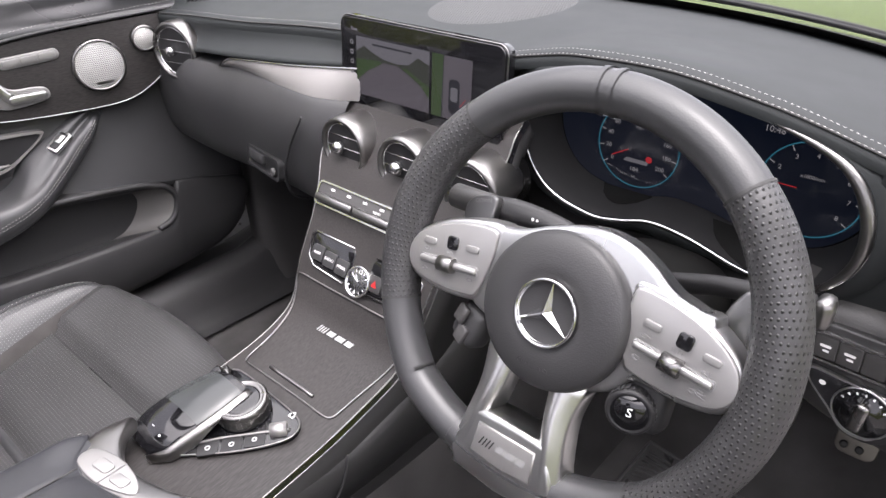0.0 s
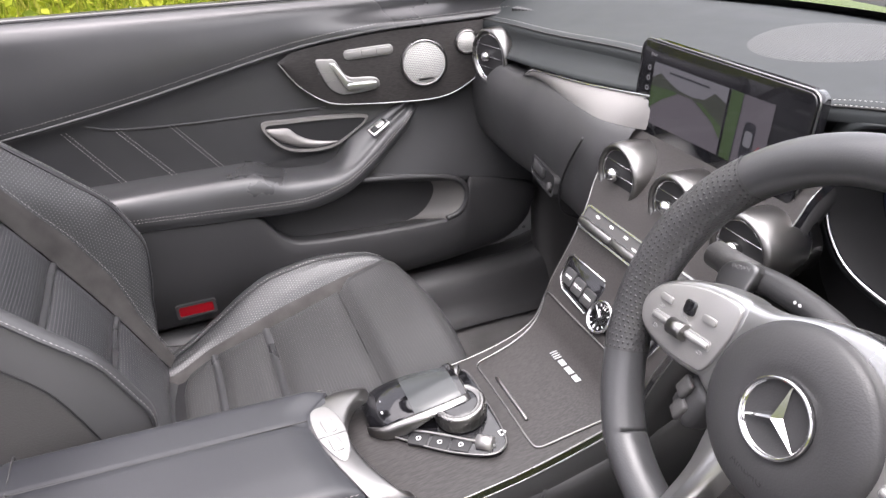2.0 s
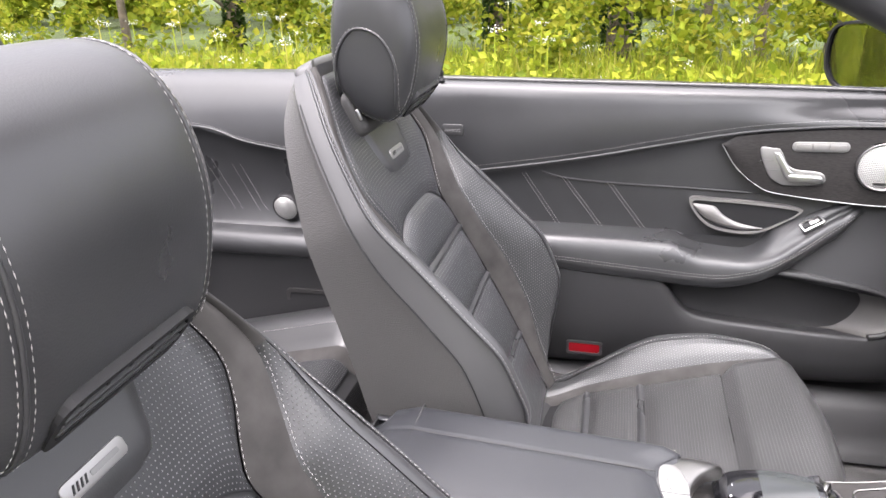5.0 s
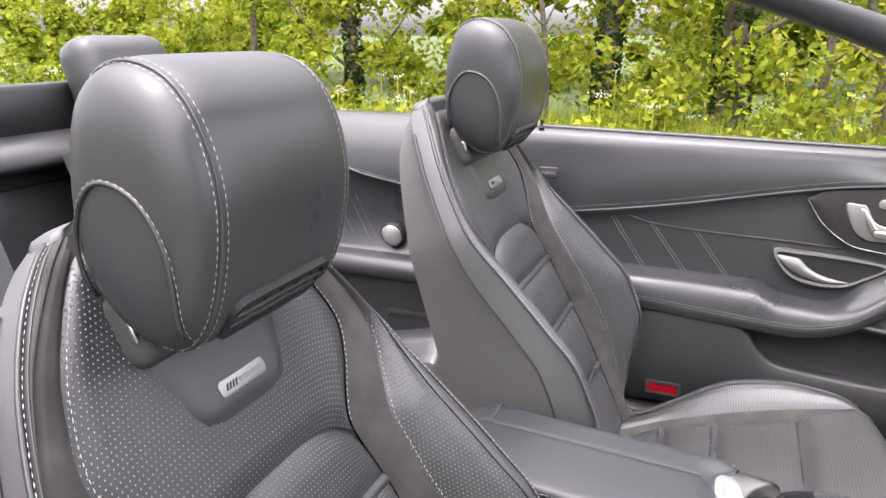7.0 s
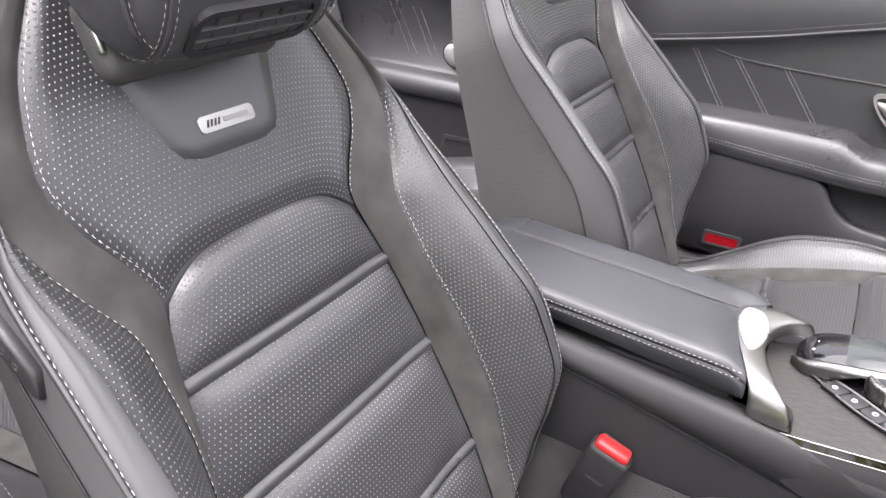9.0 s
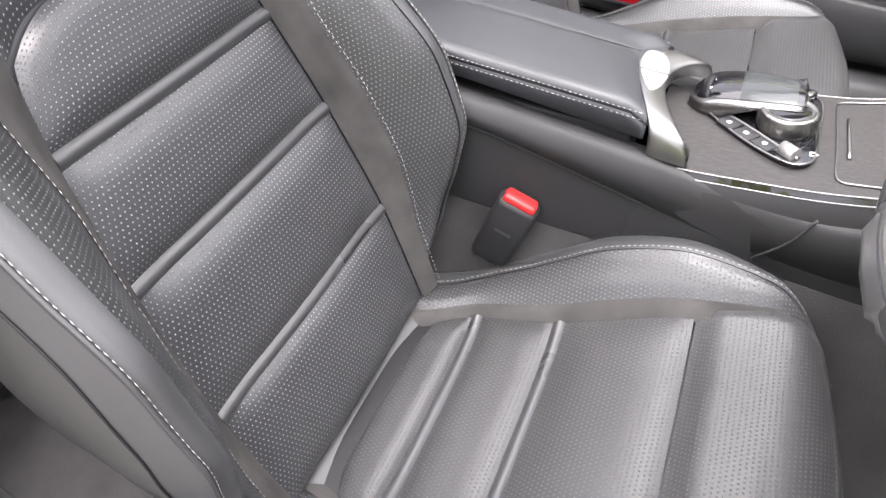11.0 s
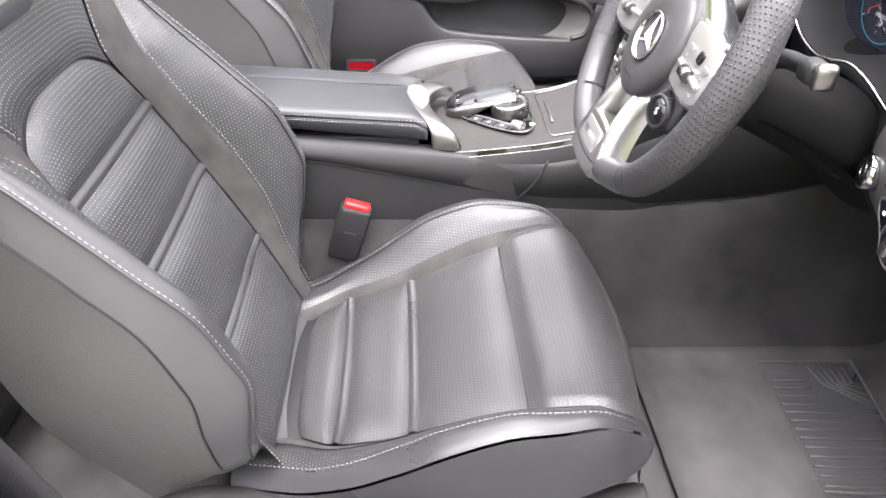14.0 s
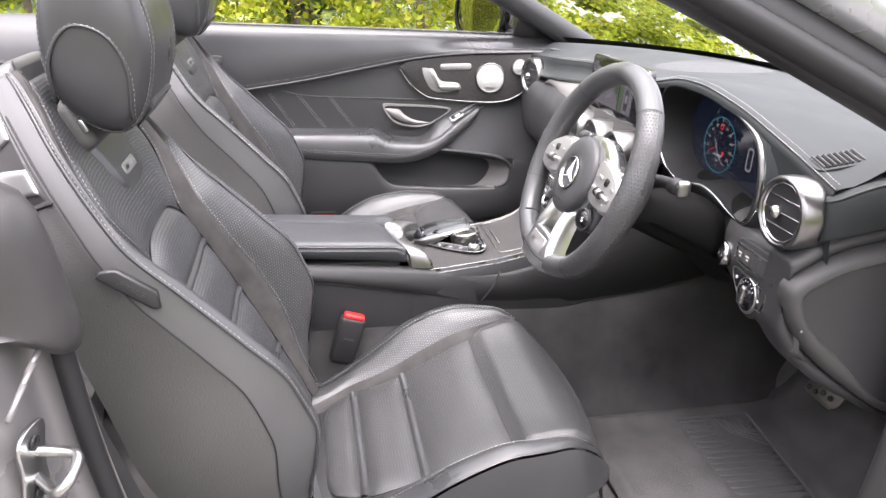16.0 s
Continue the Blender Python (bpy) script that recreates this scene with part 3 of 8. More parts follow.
tagged(cowl, "black plastic cowl under the windscreen", "cowl", kind="structure")
rows = [[Vector((x, y, 0.935 - 0.05 * (y - 0.5) ** 2 * 1.0 - 0.10 * abs(x / 0.85) ** 3)) for x in (-0.86 + 1.72 * j / 20 for j in range(21))] for y in (0.45, 0.62, 0.8, 1.0, 1.2, 1.4, 1.55)]
tagged(part("bonnet", skin(rows), SILVER_PAINT), "silver grey car bonnet", "bonnet", kind="structure")
wiper = thing("wiper", "black wiper arm at the base of the windscreen", "wiper")
part("arm", tube(spline([(0.55, 0.38, 0.965), (0.2, 0.50, 0.972), (-0.2, 0.51, 0.972)], 6), 0.010, 8), BLACK, wiper)
part("blade", tube(spline([(0.60, 0.33, 0.962), (0.25, 0.44, 0.97), (-0.15, 0.475, 0.975)], 6), 0.006, 6), BLACK, wiper)

# front fender and driver's door frame
for side, nm in ((-1, "wing_passenger"), (1, "wing_driver")):
    rows = [[Vector((side * 0.84, y, 0.30)), Vector((side * 0.87, y, 0.6)), Vector((side * 0.875, y, 0.8)), Vector((side * 0.85, y, 0.90)), Vector((side * 0.80, y, 0.925))] for y in ((0.30 if side > 0 else 0.14), 0.6, 0.9, 1.2, 1.5)]
    tagged(part(nm, skin(rows), SILVER_PAINT), "silver painted front wing", "wing", kind="structure")
rows = [[Vector((0.715, 0.24, z)), Vector((0.735, 0.20, z)), Vector((0.76, 0.205, z)), Vector((0.80, 0.25, z)), Vector((0.85, 0.30, z))] for z in (0.33, 0.5, 0.7, 0.86, 0.92)]
hinge = part("hinge_pillar", skin(rows), PAINT)
tagged(hinge, "dark painted door hinge pillar", "pillar", kind="structure")
part("door_seal", tube(spline([(0.715, 0.10, 0.345), (0.712, 0.19, 0.42), (0.712, 0.215, 0.6), (0.715, 0.20, 0.80), (0.728, 0.15, 0.93)], 6), 0.010, 8), BLACK, hinge, "black rubber door seal")

# lock pillar with striker, seals and cap, driver's side
def pillar_y(z):
    return table([(0.28, -0.78), (0.40, -0.825), (0.55, -0.866), (0.70, -0.888), (0.86, -0.900)], z)


rows = []
for z in [0.28 + 0.58 * i / 16 for i in range(17)]:
    y = pillar_y(z)
    rows.append([Vector((x, y + d, z)) for x, d in ((0.66, -0.06), (0.70, -0.012), (0.712, 0.0), (0.728, -0.004), (0.735, -0.020), (0.755, -0.026), (0.80, -0.030), (0.82, -0.045), (0.835, -0.085), (0.87, -0.095), (0.90, -0.10))])
lock_pillar = part("lock_pillar", skin(rows), PAINT)
tagged(lock_pillar, "dark metallic painted lock pillar of the open driver's door", "pillar", kind="structure")
lzs = [0.29 + 0.52 * i / 20 for i in range(21)]
part("door_seal", tube([Vector((0.728, pillar_y(z) + 0.006, z)) for z in lzs], 0.011, 10), BLACK, lock_pillar, "black rubber door seal")
part("trim_strip", skin([[Vector((x, pillar_y(z) + d, z)) for x, d in ((0.69, -0.02), (0.698, 0.006), (0.708, 0.010), (0.716, 0.002))] for z in lzs]), surface("taupe_seal_lip", (0.16, 0.145, 0.13), 0.6, grain=300, bump=0.2), lock_pillar, "taupe seal lip")
part("outer_seal", tube([Vector((0.832, pillar_y(z) - 0.060, z)) for z in lzs], 0.007, 8), BLACK, lock_pillar)
capr = []
for k in range(13):
    z = 0.778 + 0.184 * k / 12
    yf = table([(0.778, -0.884), (0.79, -0.870), (0.807, -0.866), (0.85, -0.872), (0.891, -0.879), (0.925, -0.887), (0.945, -0.897), (0.962, -0.925)], z)
    sect = []
    for x, d, zm in ((0.64, -0.085, 0.778), (0.675, -0.050, 0.778), (0.70, -0.014, 0.778), (0.725, 0.0, 0.780), (0.75, -0.004, 0.792), (0.77, -0.018, 0.812), (0.79, -0.045, 0.830), (0.815, -0.09, 0.835), (0.83, -0.15, 0.84)):
        sect.append(Vector((x, yf + d, max(z, zm))))
    capr.append(spline(sect, 3))
capr.append([Vector((p.x, p.y - 0.03, 0.966)) for p in capr[-1]])
part("pillar_cap", skin(capr), surface("grey_cap_plastic", (0.032, 0.031, 0.031), 0.40, grain=500, bump=0.15, vary=0.1), lock_pillar, "grey plastic pillar cap")
sm = frame_of((0.795, -0.914, 0.695), (-1, 0.12, 0), (0, 0.1, 1))
striker = part("striker_plate", plate([(p.x, p.y) for p in spline([(-0.026, -0.045, 0), (0.0, -0.05, 0), (0.026, -0.04, 0), (0.022, 0.0, 0), (0.026, 0.038, 0), (0.0, 0.048, 0), (-0.024, 0.04, 0), (-0.02, 0.0, 0)], 4, closed=True)], 0.004, sm @ pose(0, 0, 0.006), 0.0015), SATIN, lock_pillar, "bright steel lock striker")
part("striker_loop", tube(spline([sm @ Vector(p) for p in ((0.012, 0.010, 0.0), (0.012, 0.012, 0.030), (0.004, 0.012, 0.044), (-0.020, 0.006, 0.046), (-0.026, -0.004, 0.036), (-0.010, -0.012, 0.020), (0.008, -0.014, 0.0))], 5), 0.0055, 8), SATIN, striker)
for z in (-0.030, 0.030):
    part("screw", lathe([(0.0075, 0), (0.0075, 0.003), (0.004, 0.003), (0.004, 0.001)], 12, sm @ pose(0, z, 0.006)), BLACK, striker)
for k in range(3):
    part("panel_rib", tube([sm @ Vector((-0.03 + 0.02 * k, 0.075 + 0.012 * k, 0.002)), sm @ Vector((0.0 + 0.02 * k, 0.095 + 0.010 * k, 0.004))], 0.003, 6), PAINT, lock_pillar)
belt = thing("seat_belt", "black woven seat belt hanging behind the driver's seat", "seat belt")
rows = [[Vector((x, y - 0.02, z)), Vector((x + 0.006, y, z)), Vector((x + 0.004, y + 0.024, z)), Vector((x - 0.002, y + 0.044, z))] for x, y, z in [(0.655, -0.985, 0.93), (0.66, -0.965, 0.80), (0.655, -0.93, 0.62), (0.645, -0.885, 0.45), (0.635, -0.84, 0.29)]]
part("webbing", thicken(skin(rows), 0.0015), surface("belt_webbing", (0.02, 0.02, 0.021), 0.6, grain=700, bump=0.5), belt)
part("belt_guide", tube([(0.645, -0.985, 0.795), (0.672, -0.93, 0.79)], 0.005, 8), SATIN, belt, "bright belt guide bar")

# ---- rear cabin ----
for side, nm in ((-1, "rear_quarter_panel_passenger"), (1, "rear_quarter_panel_driver")):
    q = part(nm, skin([[Vector((side * x, y, z)) for x, z in ((0.80, 0.97), (0.77, 0.985), (0.735, 0.98), (0.70, 0.955), (0.672, 0.90), (0.662, 0.872 - 0.10 * k))] for y, k in ((-1.75, -0.2), (-1.60, 0.0), (-1.45, 0.0), (-1.35, 0.25), (-1.25, 0.42), (-1.10, 0.62), (-1.0, 0.75), (-0.985, 0.76))]), LEATHER)
    tagged(q, "black leather rear side panel with stitching", "side panel", kind="structure")
    seamq = spline([(-1.70, 0.885, 0), (-1.45, 0.875, 0), (-1.35, 0.847, 0), (-1.25, 0.83, 0), (-1.10, 0.81, 0), (-0.985, 0.796, 0)], 5)
    part("stitching", stitches([Vector((side * 0.659, p.x, p.y + 0.008)) for p in seamq], r=0.00048), THREAD, q)
    part("seam", tube([Vector((side * 0.664, p.x, p.y)) for p in seamq], 0.0035, 6), LEATHER, q)
    rows = [[Vector((side * 0.666, p.x, p.y)), Vector((side * 0.68, p.x, p.y - 0.02)), Vector((side * 0.682, p.x, 0.75)), Vector((side * 0.675, p.x, 0.66)), Vector((side * 0.655, p.x, 0.648))] for p in seamq]
    part("insert_panel", skin(rows), LEATHER, q)
    for ya, za, yb, zb in ((-1.46, 0.80, -1.38, 0.65), (-1.44, 0.80, -1.36, 0.65), (-1.39, 0.79, -1.32, 0.65), (-1.37, 0.79, -1.30, 0.65)):
        part("stitching", stitches([Vector((side * 0.677, ya + (yb - ya) * k, za + (zb - za) * k)) for k in (i / 12 for i in range(13))], length=0.0045, r=0.00040), THREAD, q)
    rows = [[Vector((side * x, y, z)) for x, z in ((0.68, 0.650), (0.655, 0.652), (0.625, 0.645), (0.61, 0.625), (0.614, 0.602), (0.635, 0.592), (0.66, 0.592))] for y in (-1.75, -1.5, -1.3, -1.15, -1.0)]
    part("armrest", skin([spline(r, 3) for r in rows]), LEATHER, q)
    part("stitching", stitches([Vector((side * 0.6125, y, 0.607)) for y in (-1.75, -1.5, -1.3, -1.15, -1.0)], r=0.00048), THREAD, q)
    rows = [[Vector((side * x, y, z)) for x, z in ((0.66, 0.594), (0.648, 0.57), (0.642, 0.50), (0.632, 0.42), (0.62, 0.30))] for y in (-1.75, -1.5, -1.3, -1.15, -1.0, -0.96)]
    part("lower_panel", skin([spline(r, 2) for r in rows]), PLASTIC, q)
    part("oddments_tray", ring(rounded(0.150, 0.074, 0.014), rounded(0.132, 0.056, 0.009), 0.012, frame_of((side * 0.640, -1.20, 0.474), (0, -side, 0), (-side * 0.1, 0, 1))), PLASTIC_GREY, q)
    m = frame_of((side * 0.662, -1.262, 0.698), (0, -side, 0), (-side * 0.15, 0, 1))
    spk = part("rear_speaker", lathe([(0.032, -0.030), (0.032, 0.0), (0.030, 0.003), (0.027, 0.003)], 28, m), BLACK, q, "round silver rear speaker")
    part("grille", lathe([(0.0275, -0.004), (0.0275, 0.003), (0.024, 0.006), (0.012, 0.008), (0.001, 0.0085)], 28, m), GRILLE, spk)
    part("quarter_strip", rbox((0.012, 0.012, 0.06), 0.004, Matrix.Translation((side * 0.752, -0.985, 0.945))), CHROME, q)
    part("outer_skin", skin([[Vector((side * 0.80, y, 0.975)), Vector((side * 0.87, y, 0.93)), Vector((side * 0.90, y, 0.75)), Vector((side * 0.88, y, 0.3))] for y in (-1.02, -1.4, -1.8, -2.4)]), SILVER_PAINT, q)

rear = thing("rear_bench", "black leather rear seats with perforated pads", "rear seat")
for sx in (-1, 1):
    rows = []
    for i in range(25):
        v = i / 24
        y = -1.50 + 0.46 * v
        row = []
        for j in range(25):
            f = -1 + 2 * j / 24
            e = 0.065 * smooth(0.50, 0.88, abs(f)) - 0.05 * smooth(0.85, 1.0, v) ** 2 + 0.006 * pillow((f + 1) / 2, 0.1)
            row.append(Vector((sx * 0.355 + f * 0.26, y, 0.335 + 0.115 * v + e)))
        rows.append(row)
    part("cushion", skin(rows), LEATHER, rear)
    part("stitching", stitches([r[3] + Vector((0, 0, 0.002)) for r in rows], r=0.0005), THREAD, rear)
    part("stitching", stitches([r[21] + Vector((0, 0, 0.002)) for r in rows], r=0.0005), THREAD, rear)
    part("cushion_pad", skin([[p + Vector((0, 0.0, 0.006)) for p in r[7:18]] for r in rows[2:24]]), PERF, rear, "perforated rear cushion pad")
    for a, b in ((5, 8), (17, 20)):
        part("suede_strip", skin([[p + Vector((0, 0.0, 0.004)) for p in r[a:b]] for r in rows[2:25]]), SUEDE, rear)
    front = rows[-1]
    part("cushion_front", skin([front, [p + Vector((0, 0.012, -0.03)) for p in front], [p + Vector((0, -0.01, -0.13)) for p in front]]), PERF_FINE, rear)
    rows = [[Vector((sx * 0.355 + f * 0.27, -1.47 - 0.20 * k + 0.03 * abs(f) ** 3, 0.38 + 0.58 * k)) for f in (-1 + j / 8 for j in range(17))] for k in (i / 10 for i in range(11))]
    part("backrest", skin(rows), LEATHER, rear)
    part("backrest_pad", skin([[p + Vector((0, 0.012, 0.004)) for p in r[3:14]] for r in rows[1:9]]), PERF_FINE, rear)
    hr = part("headrest", rbox((0.23, 0.10, 0.17), 0.04, Matrix.Translation((sx * 0.305, -1.70, 1.085)) @ pose(0, 0, 0, 18), 4), LEATHER, rear)
    part("stitching", stitches([Vector((sx * 0.305 + 0.05, -1.648, 1.02)), Vector((sx * 0.305 + 0.05, -1.675, 1.14))]), THREAD, hr)
part("tunnel_pad", rbox((0.19, 0.50, 0.12), 0.03, Matrix.Translation((0, -1.26, 0.36)), 3), LEATHER, rear)
deck = part("rear_deck", thicken(skin([[Vector((x, y, z)) for x in (-0.80 + 1.6 * j / 16 for j in range(17))] for y, z in ((-1.66, 0.95), (-1.70, 0.985), (-1.80, 0.995), (-2.1, 0.99), (-2.9, 0.96), (-2.95, 0.5))]), 0.02), LEATHER)
tagged(deck, "black trimmed deck behind the rear seats", "deck", kind="structure")
rows = [[Vector((x, y - 0.03 * (1 - (x / 0.75) ** 2), z)) for x in (-0.75 + 1.5 * j / 16 for j in range(17))] for y, z in ((-1.60, 0.42), (-1.66, 0.60), (-1.69, 0.80), (-1.70, 0.90), (-1.705, 0.905), (-1.715, 0.95), (-1.74, 0.992), (-1.80, 1.0))]
bulkhead = tagged(part("rear_bulkhead", skin(rows), LEATHER), "dark padded bulkhead behind the rear seats", "bulkhead", kind="structure")
part("seam", tube([r + Vector((0, 0.002, 0)) for r in rows[3]], 0.003, 6), BLACK, bulkhead)
bm = plate(rounded(0.74, 0.10, 0.035), 0.03, Matrix.Translation((0.10, -1.78, 1.035)) @ pose(0, 0, 0, 82), 0.008)
hoop = tagged(part("wind_deflector", bm, DARK_GRILLE), "black mesh wind deflector behind the rear seats", "deflector")

# ---- front seats ----
BACK_UP, BACK_OUT = Vector((0, -0.4352, 0.9003)), Vector((0, 0.9003, 0.4352))
SEAT_FWD, SEAT_UP = Vector((0, 0.9698, 0.2438)), Vector((0, -0.2438, 0.9698))
B1 = [(-0.10, 0.150), (0.05, 0.158), (0.18, 0.150), (0.30, 0.134), (0.345, 0.124), (0.372, 0.120), (0.40, 0.132), (0.44, 0.157), (0.476, 0.168), (0.537, 0.153), (0.60, 0.118), (0.66, 0.075)]
B2 = [(-0.10, 0.174), (0.04, 0.181), (0.19, 0.172), (0.29, 0.160), (0.345, 0.160), (0.40, 0.184), (0.43, 0.198), (0.46, 0.205), (0.55, 0.174), (0.63, 0.116), (0.66, 0.088)]
B4 = [(-0.10, 0.205), (0.03, 0.226), (0.08, 0.234), (0.15, 0.238), (0.25, 0.236), (0.35, 0.230), (0.43, 0.224), (0.47, 0.212), (0.55, 0.180), (0.60, 0.150), (0.64, 0.118), (0.66, 0.098)]
BOL = [(-0.10, 0.03), (0.0, 0.05), (0.05, 0.082), (0.11, 0.112), (0.18, 0.115), (0.26, 0.093), (0.35, 0.062), (0.43, 0.034), (0.53, 0.018), (0.66, 0.004)]
D5 = [(-0.10, -0.04), (0.04, 0.012), (0.12, 0.046), (0.19, 0.052), (0.27, 0.034), (0.38, 0.002), (0.50, -0.012), (0.58, -0.020), (0.66, -0.032)]
D6 = [(-0.10, -0.14), (0.11, -0.138), (0.27, -0.112), (0.41, -0.094), (0.515, -0.080), (0.60, -0.068), (0.66, -0.048)]
ARCH = 0.392
SEAT_FORM = {"lift": 0.030}


def back_at(s, h, d):
    return Vector((0, -0.690, 0.4345)) + Vector((s, 0, 0)) + BACK_UP * h + BACK_OUT * d


def seat_at(s, v, e):
    e += SEAT_FORM["lift"] * smooth(0.0, 0.20, v) * (1 - smooth(0.27, 0.365, v))
    return Vector((0, -0.52, 0.365)) + Vector((s, 0, 0)) + SEAT_FWD * v + SEAT_UP * e


def back_strip(h0, h1, key_a, key_b, side, rows=44, cols=8, puff=0.004):
    """A length of the backrest between two of its seams, given as functions of the height."""
    out = []
    for i in range(rows + 1):
        h = h0 + (h1 - h0) * i / rows
        a, b = key_a(h), key_b(h)
        row = []
        for j in range(cols + 1):
            k = j / cols
            s, d = a[0] + (b[0] - a[0]) * k, a[1] + (b[1] - a[1]) * k
            row.append(back_at(side * s, h, d + puff * (pillow(k, 0.3) - 0.6)))
        out.append(row)
    return skin(out, flip=side < 0)


def centre_d(s, h):
    return 0.006 * math.cos(clamp(s / 0.16, -1, 1) * 1.5) + 0.45 * max(0, abs(s) - 0.10) ** 1.5


def crown(s, d, h):
    """The top of the backrest rolls over towards its middle."""
    q = 1 - math.sqrt(1 - clamp((h - 0.588) / 0.066) ** 2)
    return (s - 0.020 * q, d + (-0.036 - d) * 0.55 * q)


def key1(h):
    b = table(B1, h)
    return crown(b, centre_d(b, h), h)


def key2(h):
    b = table(B2, h)
    return crown(b, 0.008 + 0.30 * table(BOL, h), h)


def nose(h):
    """The rounded lower end of the side bolsters."""
    return math.sqrt(max(0.0, 1 - clamp((0.030 - h) / 0.085) ** 2.4))


def tuck(s, d, h):
    s, d = crown(s, d, h)
    q = nose(h)
    return (s - 0.035 * (1 - q), -0.02 + (d + 0.02) * q)


def key3(h):
    b2, b4 = table(B2, h), table(B4, h)
    return tuck(b2 + (b4 - b2) * 0.72, table(BOL, h) * 0.97, h)


def key4(h):
    return tuck(table(B4, h), table(BOL, h) - 0.006, h)


def key5(h):
    return tuck(table(B4, h) + 0.006, table(D5, h), h)


def key6(h):
    return crown(table(B4, h) - 0.02, table(D6, h), h)


def key7(h):
    return (0.0, crown(0.0, table(D6, h) - 0.018, h)[1])


NECK_GREY = surface("neck_grey_plastic", (0.050, 0.049, 0.048), 0.45, grain=600, bump=0.15, vary=0.08)


def headrest(seat):
    sec = spline([(-0.868, 0.938, 0), (-0.836, 0.972, 0), (-0.819, 1.045, 0), (-0.828, 1.106, 0), (-0.856, 1.146, 0), (-0.900, 1.157, 0), (-0.934, 1.134, 0), (-0.950, 1.066, 0), (-0.946, 0.998, 0), (-0.914, 0.952, 0)], 4, closed=True)
    mid = Vector((-0.888, 1.048, 0))
    half, rows = 0.112, []
    for i in range(33):
        k = -1 + 2 * i / 32
        k = math.sin(k * math.pi / 2)
        f = max(0.0, 1 - abs(k) ** 7) ** (1 / 2.8)
        rows.append([Vector((half * k, q.x, q.y)) for q in (mid + (p - mid) * (0.30 + 0.70 * f) for p in sec)])
    hr = part("headrest", skin(rows, wrap=True, ends=True), LEATHER, seat, "black leather headrest with pale double stitching")

    def at(x, p, grow=1.0):
        k = x / half
        f = max(0.0, 1 - abs(k) ** 7) ** (1 / 2.8)
        q = mid + (p - mid) * ((0.30 + 0.70 * f) * grow)
        return Vector((x, q.x, q.y))

    def side_x(p):
        """How far out the side of the headrest lies at a place in its profile."""
        d = Vector((p.x, p.y, 0)) - mid
        reach = max((q - mid).dot(d.normalized()) for q in sec)
        f = clamp((d.length / reach - 0.30) / 0.70)
        return half * max(0.0, 1 - f ** 2.8) ** (1 / 7)

    for side in (-1, 1):
        line = [at(side * 0.084, p, 1.004) for p in sec] + [at(side * 0.084, sec[0], 1.004)]
        part("seam", tube(line, 0.0017, 6), LEATHER, hr)
        for dx in (-0.0045, 0.0045):
            line = [at(side * (0.084 + dx), p, 1.012) for p in sec] + [at(side * (0.084 + dx), sec[0], 1.012)]
            part("stitching", stitches(line, r=0.00034), THREAD, hr)
        # arched side patch
        arch = [(-0.938, 0.98), (-0.934, 1.035), (-0.906, 1.072), (-0.868, 1.062), (-0.848, 1.02), (-0.852, 0.96)]
        pts = [Vector((side * (side_x(p) + 0.0004), p.x, p.y)) for p in spline([(a, b, 0) for a, b in arch], 8)]
        part("side_seam", tube(pts, 0.002, 6), LEATHER, hr)
        wide = [Vector((mid.x + (p.y - mid.x) * 1.09, mid.y + (p.z - mid.y) * 1.09, 0)) for p in pts]
        outer = [Vector((side * (side_x(p) + 0.001), p.x, p.y)) for p in wide]
        part("stitching", stitches(outer, r=0.00034), THREAD, hr)
    # warm air outlet under the front edge
    m = frame_of((0, -0.842, 0.958), (-1, 0, 0), (0, 0.62, 0.78))
    vent = part("air_outlet", ring(rounded(0.134, 0.046, 0.016), rounded(0.120, 0.034, 0.011), 0.02, m), BLACK, hr, "black slotted neck heater outlet")
    part("recess", plate(rounded(0.122, 0.036, 0.010), 0.004, m @ pose(0, 0, -0.012)), BLACK, vent)
    for k in range(2):
        part("slat", rbox((0.119, 0.003, 0.012), 0.001, m @ pose(0, -0.006 + 0.012 * k, -0.005)), PLASTIC, vent)
    for k in range(5):
        part("rib", rbox((0.0025, 0.032, 0.01), 0.0008, m @ pose(-0.044 + 0.022 * k, 0, -0.006)), PLASTIC, vent)
    for side in (-1, 1):
        part("post", tube([(side * 0.06, -0.915, 0.90), (side * 0.06, -0.925, 0.98)], 0.007, 10), CHROME, hr)
    # neck cover between headrest and backrest
    part("neck_cover", rbox((0.185, 0.045, 0.07), 0.016, Matrix.Translation((0, -0.932, 0.945)) @ pose(0, 0, 0, 23), 3), NECK_GREY, seat, "smooth grey plastic neck cover")
    for side in (-1, 1):
        part("latch", rbox((0.005, 0.007, 0.018), 0.002, Matrix.Translation((side * 0.090, -0.914, 0.950)) @ pose(0, 0, 0, 20)), SATIN, seat, "small chrome headrest latch")
    return hr


